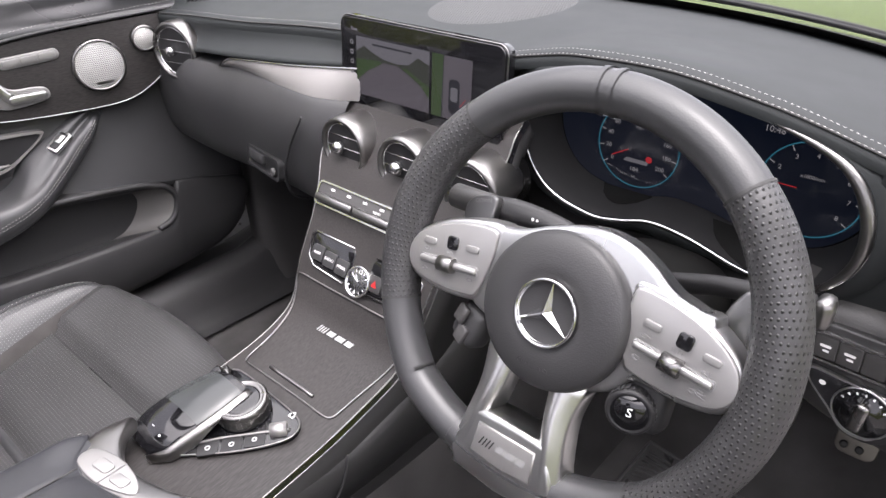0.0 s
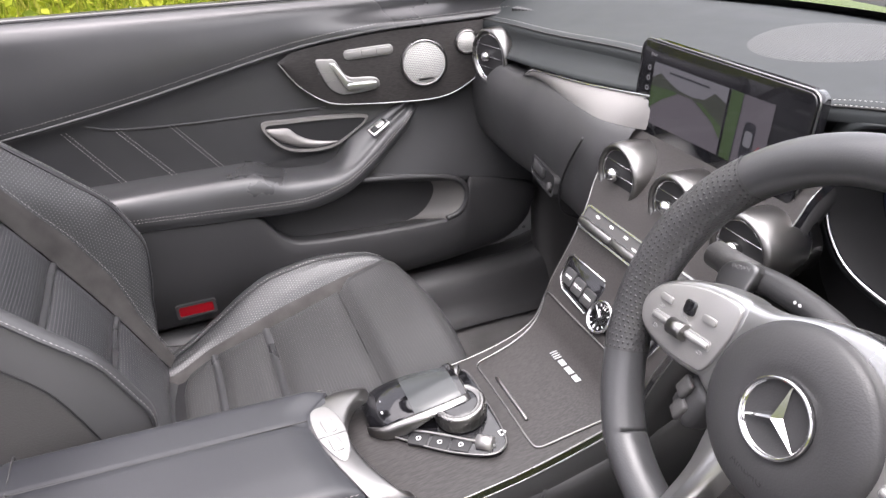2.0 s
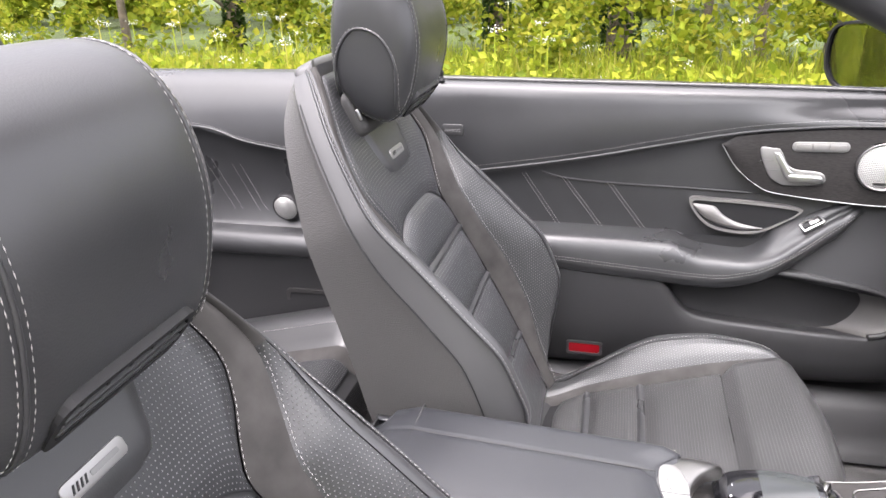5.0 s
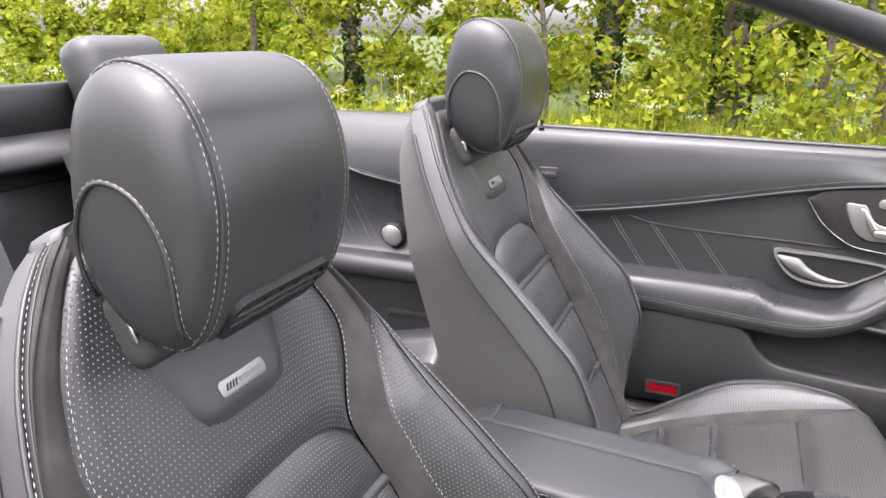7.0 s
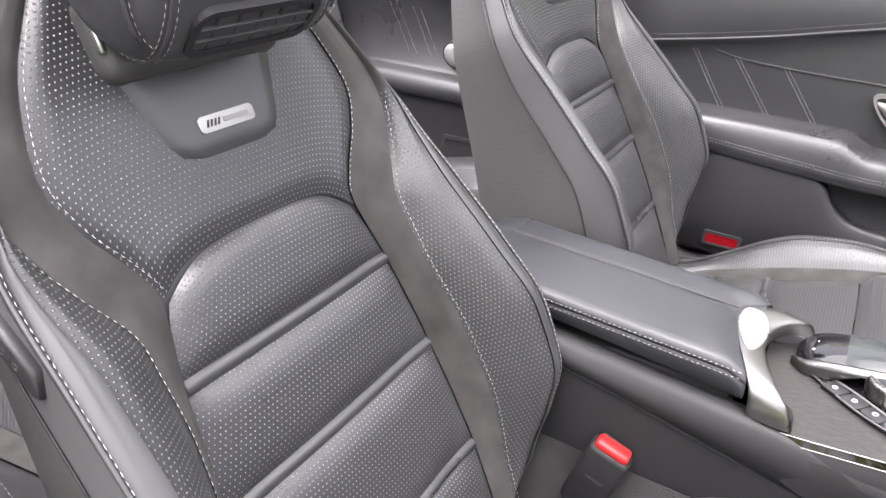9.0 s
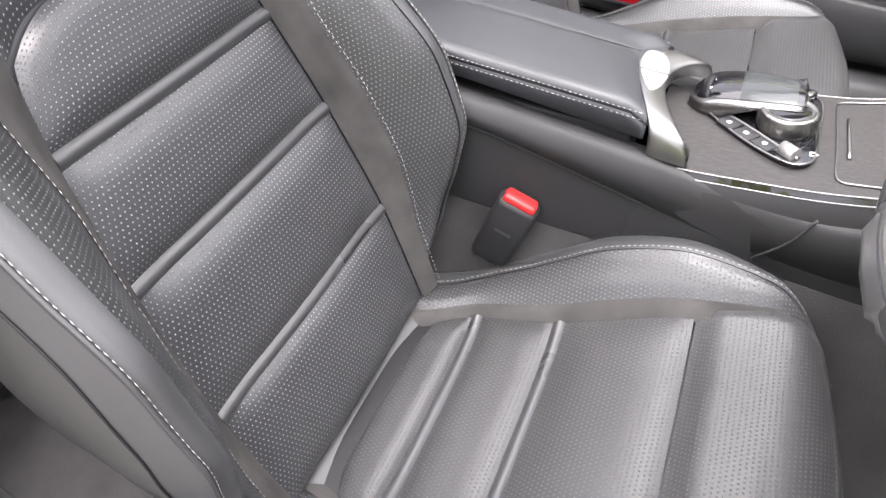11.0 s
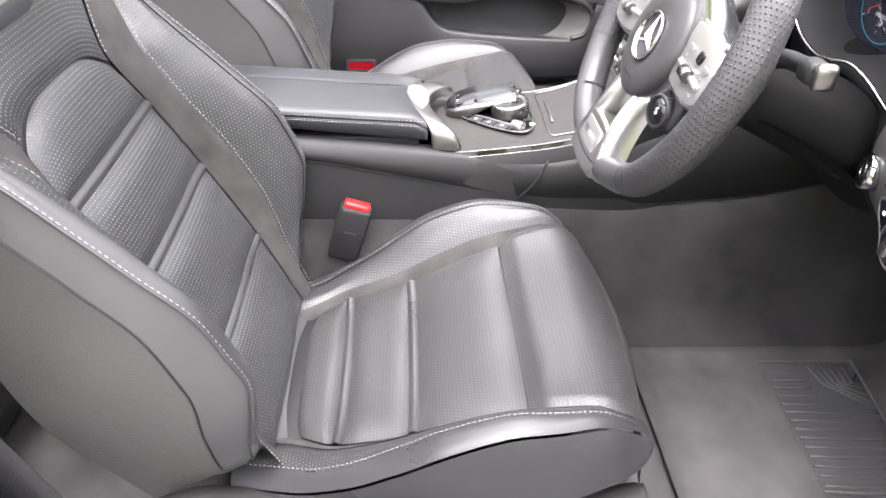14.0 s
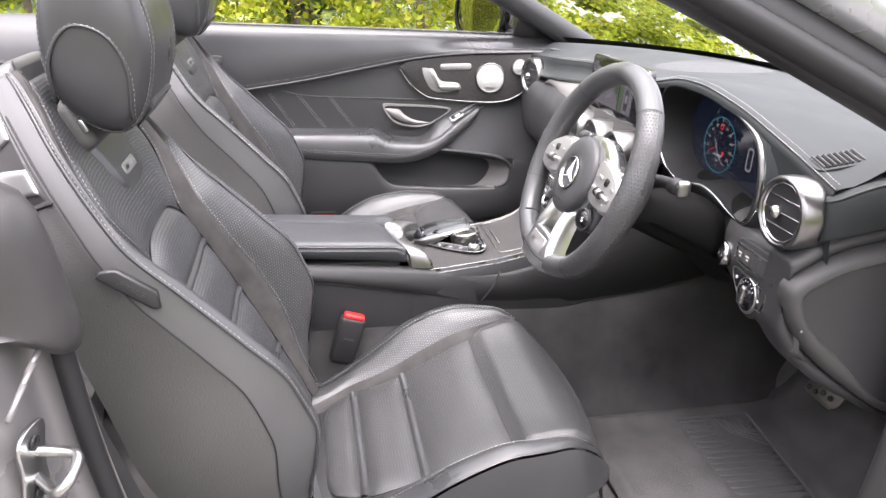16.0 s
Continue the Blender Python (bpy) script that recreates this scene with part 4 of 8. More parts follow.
def build_seat(name, x, dy, dz, outer, label):
    seat = thing(name, label, "car seat", "front seats")
    seat.location = (x, dy, dz)
    lo, top = -0.09, 0.652

    # centre: three fluted pads below an arch
    def arch(f):
        return ARCH - 0.030 * abs(f) ** 4

    bands = [(0.302, None), (0.190, 0.288), (0.050, 0.176), (lo, 0.036)]
    for a, b in bands:
        rows = []
        for i in range(25):
            k = i / 24
            row = []
            for j in range(33):
                f = -1 + 2 * j / 32
                hi = arch(f) if b is None else b
                h = a + (hi - a) * k
                s = f * table(B1, min(h, 0.372)) * (1 - 0.10 * smooth(0.33, ARCH, h))
                edge = dome((f + 1) / 2, 8) * dome(k, 4)
                row.append(back_at(s, h, centre_d(s, h) - 0.004 + 0.012 * edge))
            rows.append(row)
        part("fluted_pad", skin(rows), PERF, seat, "perforated black leather pad")
    for a in (0.295, 0.183, 0.043):
        rows = []
        for i in range(9):
            k = i / 8
            h = a - 0.008 + 0.016 * k
            rows.append([back_at(f * table(B1, h), h, centre_d(f * table(B1, h), h) - 0.005 + 0.005 * math.sin(math.pi * k)) for f in (-1 + j / 12 for j in range(25))])
        part("flute", skin(rows), LEATHER, seat)
    part("back_lining", skin([[back_at(f * table(B1, h) * 1.02, h, centre_d(f * table(B1, h), h) - 0.007) for f in (-1 + j / 8 for j in range(17))] for h in (lo + (top - lo) * i / 30 for i in range(31))]), LEATHER, seat)
    # shoulder panel
    rows = []
    for i in range(29):
        k = i / 28
        row = []
        for j in range(41):
            f = -1 + 2 * j / 40
            a = arch(f)
            h = a + (top - a) * k
            s = f * table(B1, h)
            edge = pillow((f + 1) / 2, 0.05) * smooth(0, 0.06, k)
            row.append(back_at(s, h, centre_d(s, h) - 0.004 + 0.007 * edge - 0.008 * smooth(0.88, 1, k) - 0.020 * (1 - math.sqrt(1 - clamp((h - 0.588) / 0.066) ** 2))))
        rows.append(row)
    part("shoulder_panel", skin(rows), PERF, seat, "perforated black leather shoulder panel")
    # smooth badge panel
    rows = []
    for i in range(15):
        k = i / 14
        h = 0.452 + 0.15 * k
        w = table([(0.452, 0.030), (0.456, 0.048), (0.468, 0.064), (0.50, 0.076), (0.54, 0.090), (0.602, 0.104)], h)
        rows.append([back_at(f * w, h, centre_d(f * w, h) + 0.0035 + 0.0035 * pillow((f + 1) / 2, 0.08) * smooth(0, 0.1, k) - 0.0035 * (1 - smooth(0, 0.05, k)) - 0.004 * smooth(0.75, 1, abs(f))) for f in (-1 + j / 10 for j in range(21))])
    part("badge_panel", skin(rows), LEATHER, seat, "smooth black leather panel")
    m = frame_of(back_at(0, 0.483, 0.0135), (-1, 0, 0), BACK_UP)
    part("badge_surround", plate(rounded(0.070, 0.023, 0.008), 0.003, m @ pose(0, 0, -0.0015), 0.001), LEATHER, seat)
    badge = part("badge", plate(rounded(0.062, 0.0155, 0.005), 0.003, m @ pose(0, 0, 0.0008), 0.0008), PALE_KEY, seat, "small silver badge plate")
    for k in range(4):
        part("bar", plate([(-0.024 + 0.004 * k, -0.003), (-0.0222 + 0.004 * k, -0.003), (-0.0195 + 0.004 * k, 0.003), (-0.0213 + 0.004 * k, 0.003)], 0.0004, m @ pose(0, 0, 0.0014)), BLACK, badge)
    part("bar", plate(rounded(0.028, 0.0042, 0.001, cx=0.009), 0.0004, m @ pose(0, 0, 0.0014)), GREY_PRINT, badge)

    for side in (-1, 1):
        part("suede_strip", back_strip(lo, top, key1, key2, side, cols=8, puff=0.003), SUEDE, seat, "dark suede strip")
        part("side_bolster", back_strip(-0.055, 0.462, key2, key3, side, rows=60, cols=10, puff=0.006), PERF_FINE, seat, "perforated black leather side bolster")
        part("upper_bolster", back_strip(0.462, top, key2, key3, side, cols=6, puff=0.003), SUEDE, seat)
        part("bolster_edge", back_strip(-0.055, top, key3, key4, side, rows=60, cols=4, puff=0.003), LEATHER, seat)
        part("bolster_border", back_strip(-0.055, top, key4, key5, side, rows=60, cols=10, puff=0.006), LIT_EDGE_LEATHER, seat, "smooth black leather edge band")
        part("shell_side", back_strip(-0.06, top, key5, key6, side, cols=10, puff=0.006), SHELL, seat, "grained dark seat shell")
        part("shell_back", back_strip(-0.06, top, key6, key7, side, cols=8, puff=0.004), SHELL, seat)
        line = [back_at(side * key4(h)[0], h, key4(h)[1] + 0.0012) + Vector((side * 0.001, 0, 0)) for h in (-0.02 + (top + 0.02) * i / 80 for i in range(81))]
        part("stitching", stitches(line, r=0.00040), THREAD, seat)
        part("piping", tube([p + Vector((side * 0.002, -0.002, -0.001)) for p in line], 0.0022, 6), LEATHER, seat)
        line = [back_at(side * (key2(h)[0] + 0.002), h, key2(h)[1] + 0.0016) for h in (lo + (0.46 - lo) * i / 70 for i in range(71))]
        part("stitching", stitches(line, length=0.0048, r=0.00040), THREAD, seat)
        line = [back_at(side * (key1(h)[0] - 0.003), h, key1(h)[1] + 0.002) for h in (0.375 + (0.62 - 0.375) * i / 40 for i in range(41))]
        part("stitching", stitches(line, length=0.0048, r=0.00040), THREAD, seat)
        gap = [back_at(side * (key5(h)[0] + 0.001), h, key5(h)[1]) for h in (-0.02 + (top - 0.02) * i / 60 for i in range(61))]
        part("shell_joint", tube(gap, 0.0011, 6), BLACK, seat)
    # rounded top of the backrest
    turn = [key1, key2, key3, key4, key5, key6, key7, key6, key5, key4, key3, key2, key1]
    loop = [((1 if n < 6 else -1) * k(top)[0] * 1.02, k(top)[1]) for n, k in enumerate(turn)]
    loop = [(p.x, p.y) for p in spline([(a, b, 0) for a, b in loop], 3, closed=True)]
    rows = [[back_at(s * g, top + up - 0.004, -0.03 + (d + 0.03) * g) for s, d in loop] for g, up in ((1.0, 0.0), (0.985, 0.006), (0.94, 0.011), (0.8, 0.015), (0.4, 0.018), (0.02, 0.018))]
    part("top_edge", skin(rows, wrap=True), LIT_EDGE_LEATHER, seat)

    # side airbag tag on the door side
    c = back_at(outer * (table(B4, 0.388) + 0.007), 0.388, 0.012)
    if outer > 0:
        tagm = frame_of(c, BACK_UP * -0.88 + BACK_OUT * 0.47, BACK_OUT * 0.88 + BACK_UP * 0.47)
    else:
        tagm = frame_of(c, BACK_UP * 0.88 - BACK_OUT * 0.47, BACK_OUT * 0.88 + BACK_UP * 0.47)
    tag = part("airbag_tag", plate([(-0.040, -0.010), (0.034, -0.010), (0.040, -0.004), (0.026, 0.012), (-0.026, 0.012), (-0.040, 0.0)], 0.012, tagm @ pose(0, 0, 0.004), 0.003), PLASTIC, seat, "dark plastic airbag tag")
    lettering("AIRBAG", 0.0095, tagm @ pose(0, 0, 0.0042), PLASTIC_GREY, tag)

    # release handles high on the shell, on the door side
    def shell_patch(h0, h1, k0, k1, lift, slant=0.0):
        """A raised plate that follows the side of the shell."""
        rows = []
        for i in range(13):
            u = i / 12
            row = []
            for j in range(13):
                w = j / 12
                k = k0 + (k1 - k0) * w
                h = h0 + (h1 - h0) * u + slant * (w - 0.5)
                a, b = key5(h), key6(h)
                out = lift * min(1.0, 9 * min(u, 1 - u)) ** 0.5 * min(1.0, 9 * min(w, 1 - w)) ** 0.5
                row.append(back_at(outer * (a[0] + (b[0] - a[0]) * k + out), h, a[1] + (b[1] - a[1]) * k + 0.006 * (pillow(k, 0.3) - 0.6)) - Vector((outer * 0.001, 0, 0)))
            rows.append(row)
        return skin(rows, flip=outer < 0)

    hp = part("handle_panel", shell_patch(0.512, 0.642, 0.10, 1.0, 0.0045), PLASTIC_GREY, seat, "grey plastic release panel")
    part("release_handle", shell_patch(0.582, 0.618, 0.22, 1.0, 0.0085, -0.010), PALE_KEY, hp, "silver release handle")
    part("release_handle", shell_patch(0.526, 0.560, 0.16, 1.0, 0.0085, 0.010), PALE_KEY, hp, "silver release handle")
    joint = [back_at(outer * (key5(0.510)[0] + (key6(0.510)[0] - key5(0.510)[0]) * k + 0.001), 0.510, key5(0.510)[1] + (key6(0.510)[1] - key5(0.510)[1]) * k + 0.006 * (pillow(k, 0.3) - 0.6)) for k in (i / 10 for i in range(11))]
    part("panel_joint", tube(joint, 0.0016, 6), BLACK, hp)

    # cushion
    b1c = [(-0.19, 0.10), (-0.12, 0.115), (-0.046, 0.146), (0.05, 0.153), (0.195, 0.168), (0.335, 0.178)]
    b2c = [(-0.19, 0.12), (-0.12, 0.134), (-0.046, 0.160), (0.05, 0.168), (0.195, 0.182), (0.30, 0.192), (0.335, 0.185)]
    b4c = [(-0.19, 0.185), (-0.10, 0.212), (0.0, 0.236), (0.10, 0.248), (0.20, 0.244), (0.28, 0.228), (0.335, 0.20)]
    bolc = [(-0.19, 0.025), (-0.10, 0.022), (-0.03, 0.036), (0.04, 0.058), (0.10, 0.068), (0.17, 0.064), (0.25, 0.044), (0.30, 0.024), (0.335, 0.004)]
    for a, b, wide in ((-0.215, -0.118, 1.35), (-0.120, -0.058, 1.0), (-0.044, 0.044, 1.0), (0.058, 0.199, 1.0)):
        rows = []
        for i in range(17):
            k = i / 16
            row = []
            for j in range(33):
                f = -1 + 2 * j / 32
                v = a + (b - a) * k
                if a == -0.120:
                    v = a + (b - a) * k + 0.022 * abs(f) ** 5 * (1 - k)
                s = f * table(b1c, v) * wide
                row.append(seat_at(s, v, -0.005 + 0.011 * dome((f + 1) / 2, 8) * dome(k, 4) + 0.012 * abs(f) ** 4 + (0.004 + 0.03 * (1 - k) ** 2) * (wide > 1)))
            rows.append(row)
        part("cushion_pad", skin(rows), PERF_SEAT if wide == 1.0 else LEATHER, seat, "perforated black leather cushion pad" if wide == 1.0 else "")
    for a in (-0.051, 0.051):
        rows = []
        for i in range(9):
            v = a - 0.008 + 0.016 * i / 8
            rows.append([seat_at(f * table(b1c, v), v, -0.006 + 0.0055 * math.sin(math.pi * i / 8) + 0.012 * abs(f) ** 4) for f in (-1 + j / 12 for j in range(25))])
        part("flute", skin(rows), LEATHER, seat)
    part("cushion_lining", skin([[seat_at(f * table(b1c, v) * 1.09, v, -0.0115) for f in (-1 + j / 8 for j in range(17))] for v in (-0.19 + 0.48 * i / 24 for i in range(25))]), LEATHER, seat)
    # thigh pad with a rolled front edge
    rows = []
    for i in range(31):
        k = i / 30
        row = []
        for j in range(33):
            f = -1 + 2 * j / 32
            reach = 0.350 - 0.022 * f * f
            run = k * 0.255
            flat_len = reach - 0.2005 - 0.035
            if run < flat_len:
                v, e = 0.2005 + run, 0.0
            elif run < flat_len + 0.055:
                q = (run - flat_len) / 0.055 * math.pi / 2
                v, e = 0.2005 + flat_len + 0.035 * math.sin(q), -0.035 * (1 - math.cos(q))
            else:
                v, e = reach - 0.1 * (run - flat_len - 0.055), -0.035 - (run - flat_len - 0.055)
            w = table([(0.20, 0.180), (0.26, 0.192), (0.30, 0.196), (0.36, 0.186)], v)
            row.append(seat_at(f * w, v, e + 0.019 * smooth(0, 0.11, k) * pillow((f + 1) / 2, 0.03) - 0.008 + 0.013 * abs(f) ** 4 * (1 - smooth(0.35, 0.7, k))))
        rows.append(row)
    part("thigh_support", skin(rows), PERF_SEAT, seat, "perforated leather thigh support")
    line = [seat_at(f * 0.186, 0.350 - 0.022 * f * f - 0.008, -0.002) for f in (-1 + j / 20 for j in range(41))]
    part("stitching", stitches(line, length=0.0048, r=0.00040), THREAD, seat)

    def ckey(n, v):
        bol = table(bolc, v)
        b1, b2, b4 = table(b1c, v), table(b2c, v), table(b4c, v)
        s, e = ((b1, 0.004), (b2, 0.010 + 0.25 * bol), (b2 + (b4 - b2) * 0.6, bol * 0.97), (b4, bol - 0.006), (b4 + 0.008, -0.045 - 0.02 * smooth(-0.1, 0.3, v)), (b4 - 0.01, -0.085))[n]
        q = math.sqrt(max(0.0, 1 - clamp((v - 0.275) / 0.068) ** 2.2))
        return (0.12 + (s - 0.12) * (0.72 + 0.28 * q), -0.055 + (e + 0.055) * q)

    def cushion_strip(n, side, v0, v1, cols, puff):
        rows = []
        for i in range(45):
            v = v0 + (v1 - v0) * i / 44
            a, b = ckey(n, v), ckey(n + 1, v)
            rows.append([seat_at(side * (a[0] + (b[0] - a[0]) * j / cols), v, a[1] + (b[1] - a[1]) * j / cols + puff * (pillow(j / cols, 0.3) - 0.6)) for j in range(cols + 1)])
        return skin(rows, flip=side > 0)

    for side in (-1, 1):
        part("suede_strip", cushion_strip(0, side, -0.18, 0.343, 5, 0.002), SUEDE, seat)
        part("cushion_bolster", cushion_strip(1, side, -0.18, 0.343, 9, 0.005), PERF_FINE, seat, "perforated leather cushion bolster")
        part("bolster_edge", cushion_strip(2, side, -0.18, 0.343, 5, 0.003), LEATHER, seat)
        part("cushion_side", cushion_strip(3, side, -0.18, 0.343, 8, 0.012), LEATHER, seat)
        part("cushion_underside", cushion_strip(4, side, -0.18, 0.343, 3, 0.0), BLACK, seat)
        for n, off in ((2, 0.0026), (3, 0.0012)):
            line = [seat_at(side * ckey(n, v)[0], v, ckey(n, v)[1] + off) for v in (-0.17 + 0.48 * i / 60 for i in range(61))]
            part("stitching", stitches(line, length=0.0050, r=0.00040), THREAD if n == 2 else THREAD_DARK, seat)
    # plastic base
    for side in (-1, 1):
        base = [(-0.80, 0.19, 0.325), (-0.74, 0.18, 0.358), (-0.66, 0.18, 0.352), (-0.5, 0.18, 0.318), (-0.3, 0.185, 0.335), (-0.19, 0.20, 0.352), (-0.175, 0.23, 0.33)]
        rows = []
        for y, z0, z1 in spline(base, 4):
            z1 = z1 - 0.005
            xo = side * 0.252
            rows.append([Vector((xo - side * 0.055, y, z1 - 0.004)), Vector((xo - side * 0.02, y, z1)), Vector((xo - side * 0.006, y, z1 - 0.006)), Vector((xo, y, z1 - 0.02)), Vector((xo + side * 0.004, y, (z0 + z1) / 2)), Vector((xo - side * 0.004, y, z0))])
        part("base_cover", thicken(skin(rows), 0.004), PLASTIC_GREY, seat, "grey plastic seat base cover")
        part("rail", rbox((0.035, 0.55, 0.05), 0.006, Matrix.Translation((side * 0.19, -0.46, 0.265 - dz * 0.5))), BLACK, seat)
    part("under_frame", rbox((0.36, 0.42, 0.08), 0.02, Matrix.Translation((0, -0.46, 0.30))), BLACK, seat)
    headrest(seat)
    return seat


driver_seat = build_seat("driver_seat", 0.366, 0.0, 0.0, 1, "black leather sports seat with perforated pads and pale stitching")
SEAT_FORM["lift"] = 0.0
passenger_seat = build_seat("passenger_seat", -0.368, -0.010, 0.040, -1, "black leather sports seat with suede strips beside the far door")

# ---- passenger door, closed ----
BELT = [(-1.0, 0.966), (-0.913, 0.964), (-0.589, 0.958), (-0.264, 0.952), (0.10, 0.942), (0.16, 0.938)]
SEAM = [(-1.0, 0.765), (-0.871, 0.779), (-0.705, 0.803), (-0.596, 0.822), (-0.487, 0.845), (-0.364, 0.870), (-0.258, 0.888), (-0.151, 0.900), (0.067, 0.909), (0.16, 0.912)]
SEAM_X = [(-1.0, -0.730), (-0.6, -0.736), (-0.35, -0.736), (-0.2, -0.714), (-0.05, -0.691), (0.10, -0.675), (0.16, -0.672)]
THREAD_LINE = [(-1.0, 0.632), (-0.676, 0.615), (-0.5, 0.603), (-0.353, 0.595), (-0.285, 0.608), (-0.203, 0.653), (-0.141, 0.702), (-0.115, 0.724), (-0.093, 0.734)]
FRONT_LINE = [(-0.26, 0.615), (-0.2, 0.607), (-0.102, 0.592), (-0.012, 0.577), (0.125, 0.55), (0.16, 0.54)]

passenger_door = thing("passenger_door", "closed black leather door panel with wood inlay and stitching", "car door")


def door_row(y, pts):
    return [Vector((x, y, z)) for x, z in pts]


ys = [-1.0 + 1.15 * i / 60 for i in range(61)]
rows = []
for y in ys:
    zt, zs, xs = table(BELT, y), table(SEAM, y), table(SEAM_X, y)
    h = zt - zs
    bulge = 0.006 * smooth(0.02, 0.12, h)
    rows.append(door_row(y, [(-0.80, zt - 0.03), (-0.79, zt - 0.006), (-0.778, zt), (-0.762, zt - 0.002), (-0.75, zt - 0.010)]
                         + [(-0.745 + (xs + 0.745) * smooth(0, 1, k) + bulge * math.sin(math.pi * k), zt - 0.014 - (h - 0.014) * k) for k in (j / 10 for j in range(1, 11))]))
part("upper_pad", skin(rows), LEATHER, passenger_door, "smooth grained black upper door pad")
rows = [[Vector((-0.786, y, table(BELT, y) + 0.0005)), Vector((-0.788, y, table(BELT, y) + 0.003)), Vector((-0.80, y, table(BELT, y) + 0.004)), Vector((-0.815, y, table(BELT, y) + 0.004))] for y in ys]
part("belt_strip", skin(rows), SILVER, passenger_door, "thin bright belt-line strip")
part("belt_seal", tube([Vector((-0.7825, y, table(BELT, y) + 0.0005)) for y in ys], 0.0035, 8), BLACK, passenger_door, "black rubber belt seal")
rows = [[Vector((-0.81, y, table(BELT, y))), Vector((-0.815, y, 0.90)), Vector((-0.82, y, 0.55)), Vector((-0.80, y, 0.15))] for y in ys]
part("outer_skin", skin(rows), SILVER_PAINT, passenger_door)
seam = [Vector((table(SEAM_X, y), y, table(SEAM, y))) for y in ys]
part("stitching", stitches([p + Vector((0.003, 0, 0.010)) for p in seam], r=0.00048), THREAD, passenger_door)
part("seam", tube([p + Vector((-0.001, 0, -0.002)) for p in seam], 0.0035, 6), LEATHER, passenger_door)

# recessed insert under the sweeping seam, running down to the front of the door
def insert_x(y):
    return -0.752 + 0.032 * smooth(-0.36, 0.0, y) + 0.03 * smooth(0.0, 0.12, y)


rows = []
for y in ys:
    zs, xs, deep = table(SEAM, y) - 0.004, table(SEAM_X, y), insert_x(y)
    zb = 0.635 + (table(FRONT_LINE, y) - 0.635) * smooth(-0.30, -0.22, y)
    toe = 0.028 * smooth(-0.26, -0.18, y) - 0.012 * smooth(0.0, 0.12, y)
    rows.append(door_row(y, [(xs - 0.003, zs), (xs - 0.010, zs - 0.003), (min(xs - 0.012, deep + 0.004), zs - 0.011)] + [(deep + toe * k ** 2.2, zs - 0.03 - (zs - 0.03 - zb) * k) for k in (j / 12 for j in range(13))]))
part("insert_panel", skin(rows), LEATHER, passenger_door, "black leather insert with slanted stitching")
for (ya, za), (yb, zb) in (((-0.748, 0.776), (-0.658, 0.644)), ((-0.664, 0.770), (-0.570, 0.648)), ((-0.570, 0.762), (-0.481, 0.646))):
    for off in (0.0, 0.008):
        line = [Vector((-0.7495, ya + off + (yb - ya) * k, za + (zb - za) * k)) for k in (i / 20 for i in range(21))]
        part("stitching", stitches(line, length=0.0045, r=0.0008), THREAD, passenger_door)
line = [Vector((insert_x(y) + 0.0015, y, z)) for y, z in ((-0.72, 0.790), (-0.657, 0.772), (-0.537, 0.764), (-0.407, 0.761), (-0.277, 0.757))]
part("stitching", stitches(spline(line, 8), length=0.0048, r=0.00040), THREAD_DARK, passenger_door)
part("insert_seam", tube(spline([p + Vector((0, 0, -0.004)) for p in line], 8), 0.0018, 6), LEATHER, passenger_door)

# wood inlay
def inlay_x(y):
    return table([(-0.38, -0.744), (-0.25, -0.724), (-0.10, -0.700), (0.03, -0.680), (0.08, -0.674)], y)


low = spline([(-0.357, 0.851, 0), (-0.326, 0.806, 0), (-0.284, 0.773, 0), (-0.243, 0.761, 0), (-0.118, 0.754, 0), (-0.045, 0.758, 0), (0.005, 0.780, 0), (0.040, 0.810, 0), (0.062, 0.84, 0)], 6)
rows = []
for p in low:
    zt = max(table(SEAM, p.x) - 0.008 - 0.010 * smooth(-0.33, -0.357, p.x), p.y + 0.0005)
    rows.append([Vector((inlay_x(p.x) + 0.004 * math.sin(math.pi * k), p.x, p.y + (zt - p.y) * k)) for k in (j / 6 for j in range(7))])
part("wood_inlay", skin(rows), WOOD, passenger_door, "dark open-pored wood inlay")
part("inlay_edge", tube([Vector((inlay_x(p.x) + 0.001, p.x, p.y)) for p in low], 0.0009, 6), SATIN, passenger_door, "thin bright edge strip")


def on_inlay(y, z, lift=0.004):
    return frame_of((inlay_x(y) + lift, y, z), (-(inlay_x(y) - inlay_x(y + 0.01)) / 0.01, 1, 0), (0, 0, 1))


# speaker and tweeter
for name, y, z, r in (("speaker", -0.085, 0.829, 0.0455), ("tweeter", 0.000, 0.862, 0.0235)):
    m = on_inlay(y, z, 0.002)
    spk = part(name, lathe([(r, -0.01), (r, 0.006), (r - 0.002, 0.009), (r - 0.004, 0.009), (r - 0.005, 0.006)], 40, m), SILVER, passenger_door, "round metal speaker grille")
    rows = [[m @ Vector((rr * math.cos(a), rr * math.sin(a), 0.006 + 0.006 * (1 - (rr / r) ** 2))) for a in (math.tau * k / 40 for k in range(41))] for rr in (0.0005, r * 0.3, r * 0.6, r - 0.004)]
    g = skin(rows)
    uvl = g.loops.layers.uv.verify()
    mi = m.inverted()
    for f in g.faces:
        for lp in f.loops:
            q = mi @ lp.vert.co
            lp[uvl].uv = (q.x, q.y)
    part("grille", g, GRILLE, spk)
m = on_inlay(-0.085, 0.800, 0.014)
part("speaker_plate", plate(rounded(0.03, 0.005, 0.002), 0.001, m, 0.0004), SILVER, passenger_door)

